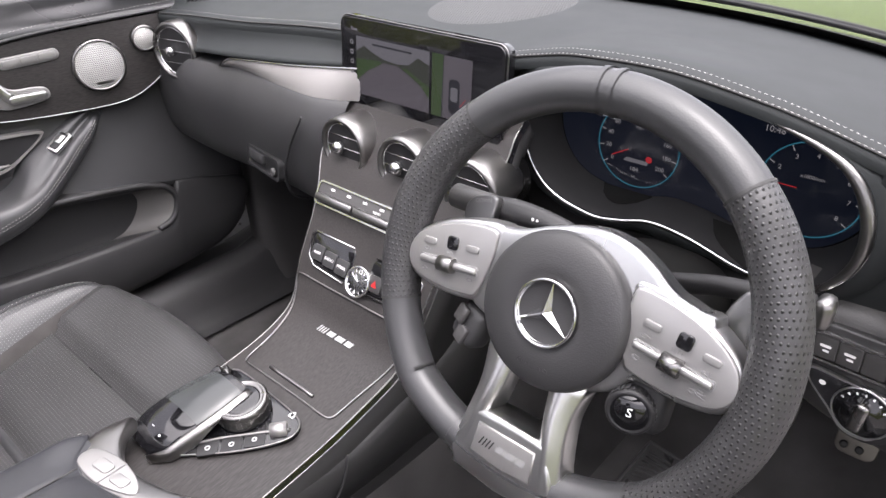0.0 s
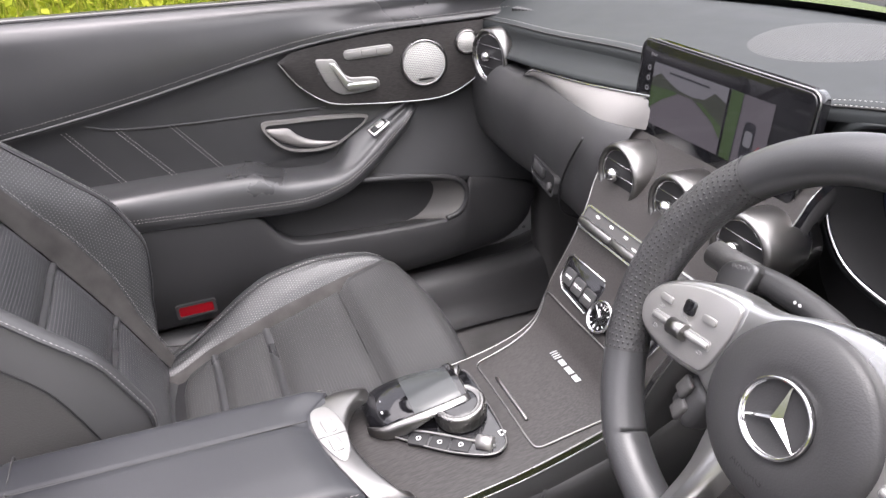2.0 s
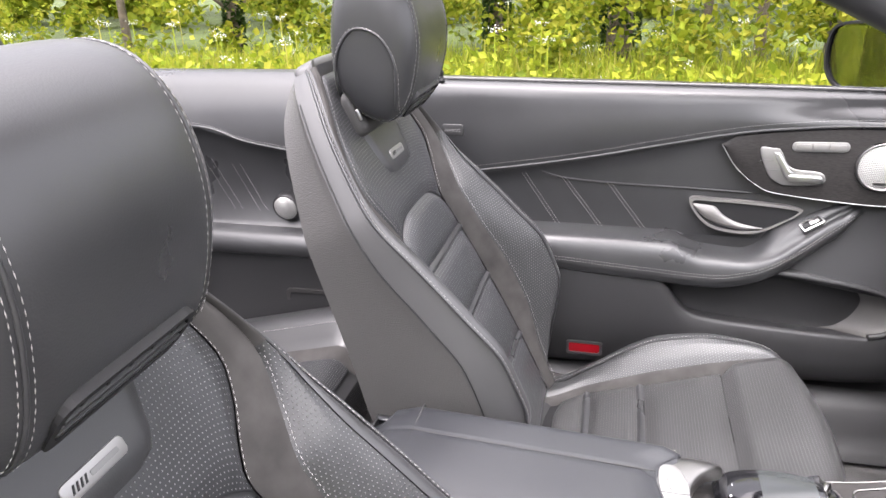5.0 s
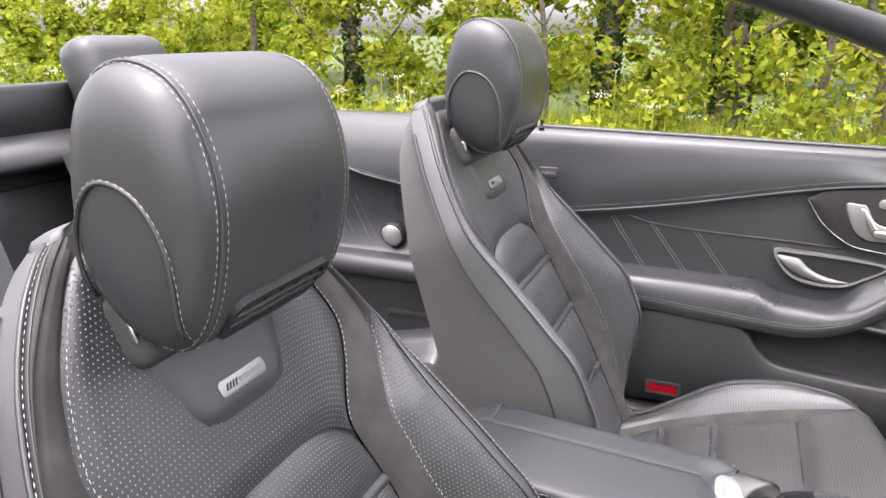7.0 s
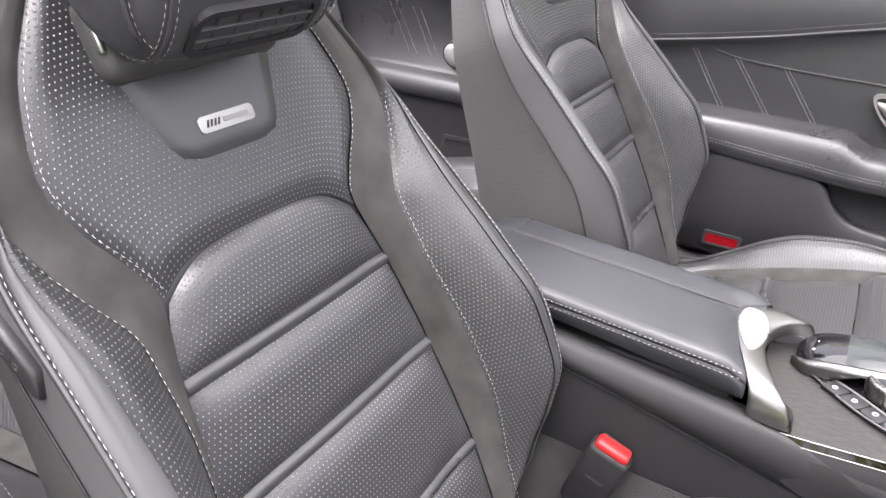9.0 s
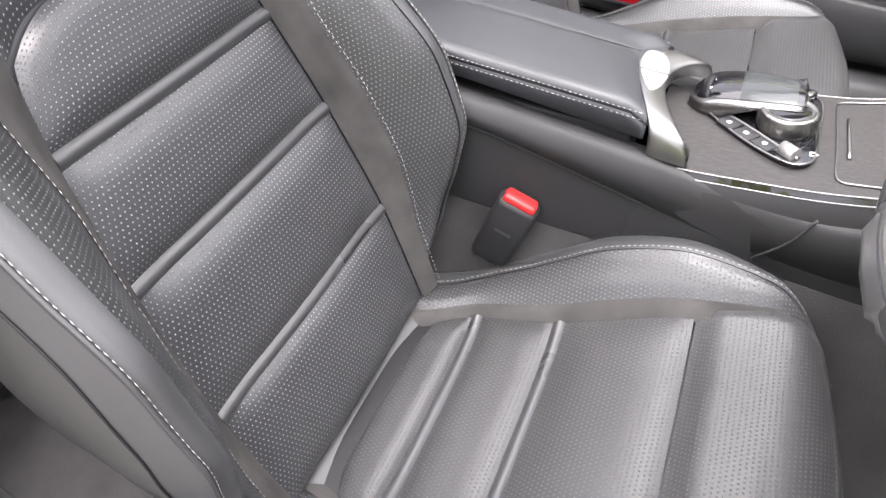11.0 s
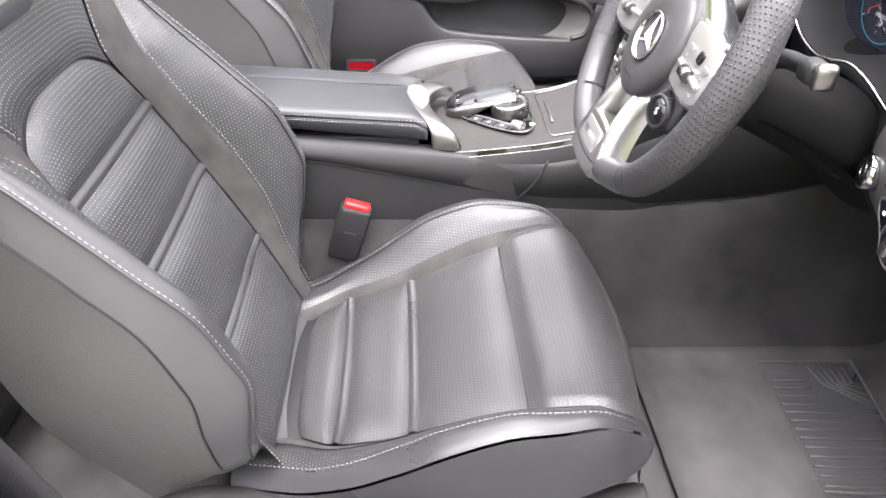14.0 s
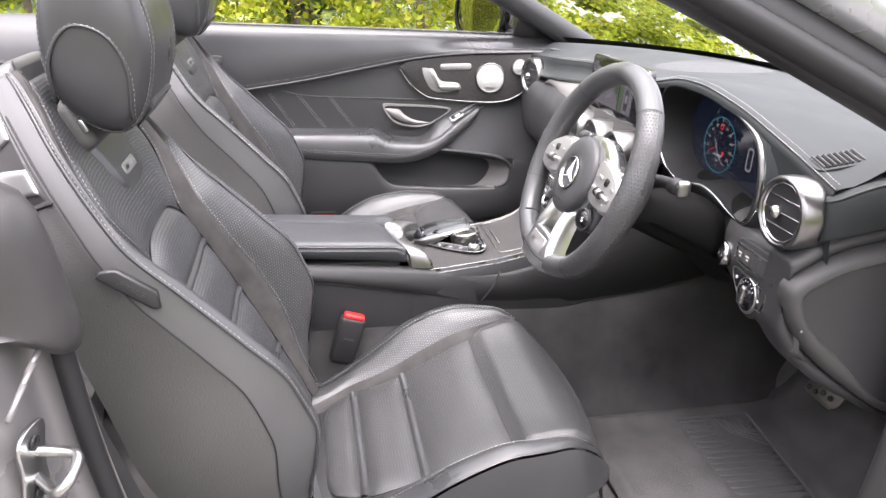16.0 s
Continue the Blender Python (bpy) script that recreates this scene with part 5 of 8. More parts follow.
# seat adjustment switch, drawn as a small seat, and memory keys
m = on_inlay(-0.23, 0.818, 0.006)
so = [(p.x, p.y) for p in spline([(-0.061, 0.030, 0), (-0.040, 0.033, 0), (-0.025, 0.030, 0), (-0.010, 0.004, 0), (0.006, -0.005, 0), (0.035, -0.006, 0), (0.053, -0.011, 0), (0.057, -0.026, 0), (0.040, -0.033, 0), (0.0, -0.037, 0), (-0.020, -0.035, 0), (-0.042, -0.018, 0)], 4, closed=True)]
sw = part("seat_switch", plate(so, 0.008, m, 0.002), PALE_KEY, passenger_door, "silver seat-shaped adjustment switch")
part("backrest_key", plate([(-0.036, 0.026), (-0.026, 0.026), (-0.004, -0.008), (0.004, -0.012), (0.0, -0.024), (-0.012, -0.022)], 0.008, m @ pose(0, 0, 0.006), 0.003), SATIN, sw)
part("cushion_key", plate(rounded(0.060, 0.014, 0.006, cx=0.022, cy=-0.021), 0.008, m @ pose(0, 0, 0.007), 0.003), SATIN, sw)
for k in range(2):
    part("key_joint", tube([m @ Vector((-0.058 + 0.012 * k, 0.008 - 0.018 * k, 0.0006)), m @ Vector((-0.034 + 0.010 * k, 0.010 - 0.018 * k, 0.0006))], 0.0006, 4), GREY_PRINT, sw)
m = on_inlay(-0.19, 0.858, 0.006)
mem = part("memory_switch", plate(rounded(0.095, 0.019, 0.009), 0.006, m @ pose(0, 0, 0, 0, 0, 3), 0.0015), PALE_KEY, passenger_door, "silver memory key strip")
for k in (-1, 0, 1):
    part("key", plate(rounded(0.026, 0.011, 0.002, cx=0.028 * k), 0.002, m @ pose(0, 0, 0.002, 0, 0, 3), 0.0006), PALE_KEY, mem)

# armrest, rising into the switch pod at its front end
ays = [-1.0 + 0.908 * i / 90 for i in range(91)]


def rest_x(y):
    return -0.675 - 0.024 * smooth(-0.26, -0.13, y) - 0.022 * smooth(-0.125, -0.092, y)


BACK_Z = [(-1.0, 0.668), (-0.44, 0.664), (-0.375, 0.644), (-0.30, 0.638), (-0.270, 0.650), (-0.240, 0.690), (-0.196, 0.715), (-0.131, 0.748), (-0.093, 0.760)]
CREST = [(-1.0, 0.660), (-0.44, 0.653), (-0.375, 0.632), (-0.30, 0.630), (-0.25, 0.646), (-0.203, 0.678), (-0.141, 0.724), (-0.093, 0.752)]
rows = []
for y in ays:
    zl, zc, zb, xin = table(THREAD_LINE, y), table(CREST, y), table(BACK_Z, y), rest_x(y)
    zu = zl - 0.022 * smooth(-0.095, -0.13, y) - 0.003
    back = insert_x(y) - 0.004
    rows.append(door_row(y, [(back, zb + 0.002), (back + 0.012, zb), (back + (xin - back) * 0.55, zb + (zc - zb) * 0.5 + 0.001), (xin - 0.016, zc), (xin - 0.004, zc - (zc - zl) * 0.35), (xin + 0.0005, zl), (xin - 0.003, zl - (zl - zu) * 0.6), (xin - 0.014, zu), (back, zu + 0.004)]))
rows = [spline(r, 4) for r in rows]
part("armrest", skin(rows, ends=True), LEATHER, passenger_door, "padded black leather armrest")
for dz in (0.0, 0.006):
    line = [Vector((rest_x(y) + 0.001, y, table(THREAD_LINE, y) + dz)) for y in ays[:-2]]
    part("stitching", stitches(line, length=0.0045, r=0.00048), THREAD, passenger_door)

# grab recess with bright frame and lever
hm = frame_of((-0.740, -0.30, 0.705), (0.06, 1, 0), (0, 0, 1))
loop = [(-0.104, 0.035), (-0.06, 0.036), (0.02, 0.034), (0.096, 0.027), (0.099, 0.016), (0.075, -0.003), (0.033, -0.028), (-0.019, -0.033), (-0.066, -0.022), (-0.096, 0.008)]
outer_l = [(p.x, p.y) for p in spline([(a, b, 0) for a, b in loop], 5, closed=True)]
inner_l = [(x * 0.94, y * 0.84) for x, y in outer_l]
part("handle_frame", ring(outer_l, inner_l, 0.012, hm @ pose(0, 0, 0.008)), ALU, passenger_door, "chrome frame of the door handle")
rows = [[hm @ Vector((x * g, y * g, d)) for x, y in inner_l] for g, d in ((1.0, 0.004), (0.97, 0.0), (0.7, -0.002), (0.02, -0.002))]
part("handle_recess", skin(rows, wrap=True, ends=True), BLACK, passenger_door)
rows = []
for i in range(25):
    k = i / 24
    cx = -0.098 + 0.134 * k
    top_v = table([(0, 0.024), (0.30, 0.021), (0.42, 0.006), (0.60, -0.008), (0.8, -0.015), (1, -0.019)], k)
    low_v = table([(0, 0.016), (0.2, -0.006), (0.45, -0.020), (0.75, -0.026), (1, -0.021)], k)
    rows.append([hm @ Vector((cx, low_v + (top_v - low_v) * q, 0.004 + 0.007 * math.sin(math.pi * (0.08 + 0.84 * q)) * (0.6 + 0.4 * math.sin(math.pi * clamp(k + 0.05))))) for q in (j / 8 for j in range(9))])
part("handle_lever", thicken(skin(rows), 0.003), ALU, passenger_door, "curved satin chrome door lever")

# window switch on the pod
wm = frame_of((-0.7135, -0.180, 0.7045), (-0.22, 0.86, 0.46), (-0.78, -0.38, 0.42))
ws = part("window_switch", plate(rounded(0.044, 0.022, 0.004), 0.008, wm @ pose(0, 0, 0.008), 0.0015), SATIN, passenger_door, "chrome-framed window switch")
part("rocker", rbox((0.036, 0.013, 0.006), 0.002, wm @ pose(0, 0, 0.0075)), BLACK, ws)
part("rocker_cap", rbox((0.020, 0.012, 0.008), 0.003, wm @ pose(0.004, 0, 0.008)), SATIN, ws)

# lower panel with the map pocket
LIP = [(-0.70, 0.592), (-0.470, 0.582), (-0.437, 0.562), (-0.414, 0.525), (-0.373, 0.498), (-0.291, 0.489), (-0.129, 0.481), (-0.057, 0.480), (-0.035, 0.484), (-0.014, 0.502), (-0.003, 0.530), (0.001, 0.556), (0.006, 0.572), (0.125, 0.550), (0.152, 0.535)]
BOTTOM = [(-1.0, 0.345), (-0.12, 0.360), (0.0, 0.370), (0.06, 0.383), (0.105, 0.402), (0.14, 0.436), (0.152, 0.47)]
pys = [-1.0 + 0.94 * i / 75 for i in range(75)] + [-0.06 + 0.08 * i / 24 for i in range(24)] + [0.02 + 0.132 * i / 12 for i in range(13)]
rows = []
for y in pys:
    zt = table(LIP, y)
    zb = min(table(BOTTOM, y), zt - 0.01)
    xi = -0.690 + 0.02 * smooth(0.0, 0.15, y)
    rows.append(door_row(y, [(-0.735, zt - 0.006), (xi - 0.016, zt - 0.001), (xi - 0.004, zt), (xi, zt - 0.006), (xi + 0.002, zt - 0.03), (xi + 0.002, zb + (zt - zb) * 0.5), (xi - 0.006, zb + 0.02), (xi - 0.025, zb), (-0.77, zb - 0.005)]))
part("lower_panel", skin(rows), PLASTIC, passenger_door, "dark plastic lower door panel with pocket")
rows = [door_row(y, [(-0.742, 0.66), (-0.746, 0.60), (-0.746, 0.54), (-0.742, 0.47), (-0.72, 0.455), (-0.69, 0.452)]) for y in (-0.50 + 0.53 * i / 20 for i in range(21))]
part("pocket_back", skin([spline(r, 3) for r in rows]), PLASTIC, passenger_door)
pk = spline([(-0.235, 0.607, 0), (-0.199, 0.603, 0), (-0.15, 0.597, 0), (-0.102, 0.590, 0), (-0.055, 0.580, 0), (-0.019, 0.565, 0), (-0.001, 0.540, 0), (-0.005, 0.508, 0), (-0.022, 0.488, 0), (-0.050, 0.480, 0)], 6)
part("pocket_rim", tube([Vector((-0.694, p.x, p.y + 0.002)) for p in pk], 0.0065, 8), PLASTIC, passenger_door)
rows = []
for p in pk[24:]:
    k = clamp((0.565 - p.y) / 0.085)
    rows.append([Vector((-0.692, p.x, p.y)), Vector((-0.705, p.x - 0.012, p.y - 0.002)), Vector((-0.744, p.x - 0.05 - 0.03 * k, p.y - 0.008))])
part("pocket_lining", skin(rows), surface("pale_grey_lining", (0.13, 0.125, 0.12), 0.6, grain=500, bump=0.2), passenger_door, "pale grey pocket end")
rows = [door_row(y, [(insert_x(y) + 0.026, table(FRONT_LINE, y) + 0.004), (-0.700 + 0.02 * smooth(0, 0.15, y), table(FRONT_LINE, y) - 0.001), (-0.694 + 0.02 * smooth(0, 0.15, y), table(FRONT_LINE, y) - 0.007), (-0.70 + 0.02 * smooth(0, 0.15, y), table(FRONT_LINE, y) - 0.014)]) for y in (-0.235 + 0.385 * i / 30 for i in range(31))]
part("panel_ledge", skin(rows), PLASTIC, passenger_door)
part("lower_seam", tube(spline([(-0.690, -1.0, 0.597), (-0.690, -0.7, 0.594), (-0.690, -0.46, 0.582)], 6), 0.002, 6), BLACK, passenger_door)

# red lamp low in the door, airbag mark, lock pin
lm = frame_of((-0.684, -0.597, 0.402), (0, 1, 0), (0, 0, 1))
lamp = part("door_reflector", ring(rounded(0.078, 0.032, 0.006), rounded(0.066, 0.022, 0.004), 0.006, lm), PLASTIC, passenger_door, "red reflector in the lower door")
part("lens", plate(rounded(0.068, 0.024, 0.004), 0.004, lm @ pose(0, 0, -0.002), 0.001), surface("red_reflector", (0.20, 0.004, 0.008), 0.2, bump=0.0, vary=0.1), lamp)
am = frame_of((-0.7045, -0.886, 0.873), (0, 1, 0), (-0.1, 0, 1))
tag = part("airbag_plate", plate(rounded(0.046, 0.025, 0.006), 0.006, am @ pose(0, 0, 0.004), 0.002), PLASTIC, passenger_door, "small dark airbag plate")
lettering("AIRBAG", 0.0095, am @ pose(0, 0, 0.0043), GREY_PRINT, tag)
part("lock_pin", lathe([(0.006, 0), (0.006, 0.004), (0.0035, 0.006), (0.0035, 0.016), (0.0045, 0.018), (0.0045, 0.021), (0.003, 0.023)], 14, Matrix.Translation((-0.762, -0.921, 0.962))), BLACK, passenger_door, "black lock pin")

# door mirror outside
mirror = thing("door_mirror", "dark car door mirror with a glossy reflecting glass", "mirror")
mm = frame_of((-0.93, -0.07, 0.985), (0.89, 0.46, 0), (0, -0.03, 1))
mo = [(p.x, p.y) for p in spline([(-0.115, 0.03, 0), (-0.09, 0.062, 0), (0.0, 0.072, 0), (0.08, 0.066, 0), (0.105, 0.02, 0), (0.085, -0.05, 0), (0.02, -0.066, 0), (-0.07, -0.062, 0), (-0.112, -0.03, 0)], 5, closed=True)]
part("rim", ring([(x * 1.05, y * 1.07) for x, y in mo], mo, 0.02, mm @ pose(0, 0, 0.006)), BLACK, mirror)
mir, nt, b = material("mirror_glass")
b.inputs["Base Color"].default_value, b.inputs["Metallic"].default_value, b.inputs["Roughness"].default_value = (0.8, 0.82, 0.82, 1), 1.0, 0.02
part("mirror_glass", plate(mo, 0.004, mm), mir, mirror, "reflecting mirror glass")
rows = [[mm @ Vector((x * g, y * g, -d)) for x, y in mo] for g, d in ((1.07, 0.0), (1.10, 0.03), (1.0, 0.07), (0.7, 0.105), (0.1, 0.118))]
part("housing", skin(rows, wrap=True, ends=True), GLOSS, mirror)
part("stalk", rbox((0.10, 0.05, 0.035), 0.012, Matrix.Translation((-0.83, 0.02, 0.938))), BLACK, mirror)

# ---- dashboard ----
dashboard = thing("dashboard", "black leather-covered dashboard with silver trim and round vents", "dashboard")


def base_y(x):
    return 0.455 - 0.30 * min(1.0, abs(x) / 0.7) ** 2.4


EDGE_Z = [(-0.70, 0.898), (-0.56, 0.910), (-0.44, 0.918), (-0.16, 0.942), (0.0, 0.946), (0.09, 0.947), (0.13, 0.955), (0.20, 0.969), (0.29, 0.975), (0.40, 0.962), (0.50, 0.938), (0.56, 0.921), (0.65, 0.892), (0.70, 0.876)]
EDGE_Y = [(-0.70, 0.034), (0.05, 0.032), (0.12, 0.040), (0.30, 0.022), (0.50, 0.026), (0.70, 0.036)]
dxs = [-0.70 + 1.338 * i / 84 for i in range(85)]
rows = []
for x in dxs:
    ye, ze, yw = table(EDGE_Y, x), table(EDGE_Z, x), base_y(x)
    zw = 0.945 - 0.02 * (abs(x) / 0.7) ** 3
    crown = 0.012
    row = [Vector((x, yw, zw - 0.012))]
    for k in (j / 10 for j in range(11)):
        y = yw + (ye + 0.012 - yw) * k
        zz = zw + (ze + 0.003 - zw) * smooth(0.35, 1.0, k) + crown * math.sin(math.pi * min(1, k * 1.1)) * (1 - 0.5 * k)
        row.append(Vector((x, y, zz)))
    row += [Vector((x, ye + 0.004, ze)), Vector((x, ye, ze - 0.006)), Vector((x, ye + 0.001, ze - 0.014))]
    rows.append(row)
part("top_pad", skin(rows), LEATHER_SOFT, dashboard, "smooth dark leather dashboard top")
edge = [Vector((x, table(EDGE_Y, x), table(EDGE_Z, x))) for x in dxs]
part("stitching", stitches([p + Vector((0, 0.011, 0.0058)) for p in edge], length=0.0042, r=0.00042), THREAD, dashboard)
part("stitching", stitches([p + Vector((0, 0.0030, 0.0020)) for p in edge if p.x > 0.02], length=0.0042, r=0.00042), THREAD, dashboard)
part("edge_seam", tube([p + Vector((0, 0.0035, 0.0005)) for p in edge], 0.0015, 6), THREAD_DARK, dashboard)
# round centre speaker grille on the top
rows = []
for i in range(11):
    r = i / 10
    rows.append([])
    for k in range(49):
        a = math.tau * k / 48
        x, y = -0.065 + 0.095 * r * math.cos(a), 0.265 + 0.135 * r * math.sin(a)
        yw, ye, ze = base_y(x), table(EDGE_Y, x), table(EDGE_Z, x)
        kk = (y - yw) / (ye + 0.012 - yw)
        zw = 0.945 - 0.02 * (abs(x) / 0.7) ** 3
        z = zw + (ze + 0.003 - zw) * smooth(0.35, 1.0, kk) + 0.012 * math.sin(math.pi * min(1, kk * 1.1)) * (1 - 0.5 * kk)
        rows[-1].append(Vector((x, y, z + 0.0035 * (1 - r ** 6))))
g = skin(rows)
uvl = g.loops.layers.uv.verify()
for f in g.faces:
    for lp in f.loops:
        lp[uvl].uv = (lp.vert.co.x, lp.vert.co.y)
part("speaker_grille", g, DARK_GRILLE, dashboard, "perforated dark centre speaker grille")

# upper face on the passenger side and lower bulge with the glovebox
FACE_Y = [(-0.70, 0.030), (-0.50, 0.012), (-0.40, 0.002), (-0.25, -0.002), (-0.16, 0.004), (-0.10, 0.012)]
FACE_Z = [(-0.70, 0.836), (-0.50, 0.862), (-0.40, 0.874), (-0.25, 0.891), (-0.10, 0.909)]
LOW_Z = [(-0.70, 0.832), (-0.45, 0.850), (-0.40, 0.856), (-0.10, 0.862)]
LOW_Y = [(-0.70, 0.040), (-0.60, 0.022), (-0.48, 0.006), (-0.38, 0.0), (-0.25, -0.020), (-0.18, -0.026), (-0.14, -0.016), (-0.10, 0.006)]
lxs = [-0.70 + 0.58 * i / 40 for i in range(41)]
rows = []
for x in lxs:
    ye, ze, yf, zf = table(EDGE_Y, x), table(EDGE_Z, x) - 0.013, table(FACE_Y, x), table(FACE_Z, x)
    rows.append([Vector((x, ye + (yf - ye) * k + 0.008 * math.sin(math.pi * k), ze + (zf - ze) * k)) for k in (j / 6 for j in range(7))] + [Vector((x, yf + 0.012, zf - 0.003))])
part("upper_face", skin(rows), LEATHER_SOFT, dashboard)
rows = []
for x in [-0.445 + 0.345 * i / 24 for i in range(25)]:
    zf, zl = table(FACE_Z, x) - 0.002, table(LOW_Z, x) + 0.001
    zf = zl + (zf - zl) * smooth(-0.452, -0.398, x)
    yf, yl = table(FACE_Y, x) - 0.003, table(LOW_Y, x) + 0.002
    rows.append([Vector((x, yf + (yl - yf) * k - 0.003 * math.sin(math.pi * k), zf + (zl - zf) * k)) for k in (j / 5 for j in range(6))])
part("trim_strip", skin(rows), ALU, dashboard, "pale satin aluminium trim strip")
line = [r[0] + Vector((0, -0.001, 0)) for r in rows]
part("trim_edge", tube(line, 0.0016, 6), CHROME, dashboard)
rows = []
for x in lxs:
    y0, z0 = table(LOW_Y, x), table(LOW_Z, x)
    zb = table([(-0.70, 0.640), (-0.43, 0.662), (-0.247, 0.674), (-0.12, 0.676)], x)
    prof = [(y0 + 0.05, z0 + 0.004), (y0 + 0.010, z0 + 0.003), (y0 - 0.006, z0 - 0.008), (y0 - 0.020, z0 - 0.045), (y0 - 0.018, z0 - 0.10), (y0 - 0.004, zb + 0.035), (y0 + 0.03, zb + 0.006), (y0 + 0.10, zb - 0.004), (y0 + 0.30, zb + 0.02)]
    rows.append(spline([Vector((x, y, z)) for y, z in prof], 3))
part("glovebox_lid", skin(rows), PLASTIC, dashboard, "soft dark glovebox front")
lid = [Vector((x, y, z)) for x, y, z in ((-0.168, -0.052, 0.842), (-0.205, -0.050, 0.79), (-0.228, -0.048, 0.74), (-0.235, -0.035, 0.70), (-0.24, 0.0, 0.677))]
part("lid_joint", tube(spline(lid, 6), 0.0018, 6), BLACK, dashboard)
lm = frame_of((-0.305, -0.0325, 0.732), (1, -0.24, 0.0), (0, 0.12, 1))
latch = part("glovebox_latch", ring(rounded(0.125, 0.034, 0.010), rounded(0.115, 0.025, 0.008), 0.012, lm @ pose(0, 0, 0.002, 0, 0, 4)), BLACK, dashboard, "dark recessed glovebox latch")
part("latch_recess", plate(rounded(0.118, 0.027, 0.008), 0.002, lm @ pose(0, 0, -0.004, 0, 0, 4)), BLACK, latch)
part("latch_pull", rbox((0.055, 0.022, 0.012), 0.005, lm @ pose(-0.028, 0.002, -0.003, 0, 0, 4)), PLASTIC, latch)
part("lock_barrel", lathe([(0.007, 0), (0.007, 0.004), (0.005, 0.005), (0.001, 0.005)], 14, lm @ pose(0.042, -0.002, 0.0)), PLASTIC_GREY, latch)

# driver's side face under the hood, around the cluster, and knee panel
RIGHT_Y = [(0.10, 0.040), (0.30, 0.04), (0.50, 0.036), (0.56, 0.030), (0.70, 0.034)]
rows = []
for x in [0.505 + 0.140 * i / 16 for i in range(17)]:
    ye, ze = table(EDGE_Y, x), table(EDGE_Z, x) - 0.013
    rows.append([Vector((x, ye + 0.002 * j, ze + (0.775 - ze) * j / 8)) for j in range(9)])
part("right_face", skin(rows), LEATHER_SOFT, dashboard)
# leather block that closes the end of the dashboard
rows = []
for x, y, zt, zb in ((0.632, 0.034, 0.880, 0.826), (0.641, 0.026, 0.882, 0.827), (0.649, 0.025, 0.8845, 0.828), (0.654, 0.033, 0.888, 0.830), (0.656, 0.055, 0.897, 0.834), (0.657, 0.085, 0.906, 0.840), (0.659, 0.13, 0.915, 0.850), (0.662, 0.22, 0.920, 0.86)):
    rows.append([Vector((x - 0.05, y + 0.004, zt + 0.002)), Vector((x - 0.012, y + 0.002, zt + 0.001)), Vector((x - 0.004, y, zt - 0.001)), Vector((x, y, zt - 0.006)), Vector((x + 0.001, y, (zt + zb) / 2)), Vector((x, y, zb + 0.005)), Vector((x - 0.004, y + 0.001, zb)), Vector((x - 0.04, y + 0.004, zb - 0.002))])
part("corner_block", skin(rows), LEATHER_SOFT, dashboard, "leather-covered end of the dashboard")
part("block_seam", tube([r[2] + Vector((0.001, 0, 0.001)) for r in rows], 0.0014, 6), THREAD_DARK, dashboard)
# knee panel
rows = []
for x in [0.10 + 0.540 * i / 48 for i in range(49)]:
    y0 = table([(0.10, 0.075), (0.20, 0.070), (0.38, 0.055), (0.44, 0.034), (0.50, 0.022), (0.56, 0.017), (0.61, 0.014), (0.625, 0.013), (0.634, 0.016), (0.64, 0.03)], x)
    zb = table([(0.10, 0.70), (0.30, 0.685), (0.45, 0.672), (0.52, 0.652), (0.60, 0.640), (0.70, 0.63)], x)
    prof = [(y0 + 0.045, 0.800), (y0 + 0.02, 0.792), (y0 + 0.006, 0.780), (y0, 0.755), (y0 + 0.003, 0.725), (y0 + 0.012, zb + 0.018), (y0 + 0.035, zb), (y0 + 0.10, zb - 0.02), (y0 + 0.30, zb - 0.03)]
    rows.append(spline([Vector((x, y, z)) for y, z in prof], 3))
part("knee_panel", skin(rows[28:]), PLASTIC_GREY, dashboard, "dark grey knee panel")
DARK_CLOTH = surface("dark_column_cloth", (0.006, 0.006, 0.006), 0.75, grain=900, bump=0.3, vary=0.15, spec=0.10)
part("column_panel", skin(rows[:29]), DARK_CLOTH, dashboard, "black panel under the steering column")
# end cover seen from the door
oc = [Vector((p.x, p.y, 0)) for p in spline([(-0.018, 0.758, 0), (-0.012, 0.776, 0), (0.008, 0.791, 0), (0.05, 0.812, 0), (0.115, 0.827, 0), (0.20, 0.838, 0), (0.238, 0.80, 0), (0.24, 0.66, 0), (0.235, 0.56, 0), (0.20, 0.545, 0), (0.105, 0.608, 0), (0.052, 0.650, 0), (0.020, 0.684, 0), (-0.006, 0.722, 0)], 5, closed=True)]
om = Vector((0.118, 0.70, 0))


def end_loop(grow, x):
    """The cover's outline, drawn in towards its middle by an even border."""
    return [Vector((x - 0.016, max(p.x + 0.014, 0.002 if grow < 0 else -0.004), p.y - 0.009)) for p in (q + (om - q).normalized() * grow for q in oc)]


part("end_surround", skin([end_loop(-0.022, 0.60), end_loop(-0.022, 0.640), end_loop(-0.019, 0.648), end_loop(-0.010, 0.652), end_loop(-0.003, 0.652), end_loop(-0.001, 0.640)], wrap=True), PLASTIC, dashboard)
cover = part("end_cover", skin([end_loop(0.0, 0.640), end_loop(0.0, 0.652), end_loop(0.003, 0.660), end_loop(0.010, 0.666), end_loop(0.020, 0.669), end_loop(0.024, 0.668), end_loop(0.027, 0.664)], wrap=True), PLASTIC_GREY, dashboard, "grey plastic dashboard end cover")
bm = bmesh.new()
bm.faces.new([bm.verts.new(p) for p in end_loop(0.0265, 0.6645)])
bmesh.ops.recalc_face_normals(bm, faces=bm.faces)
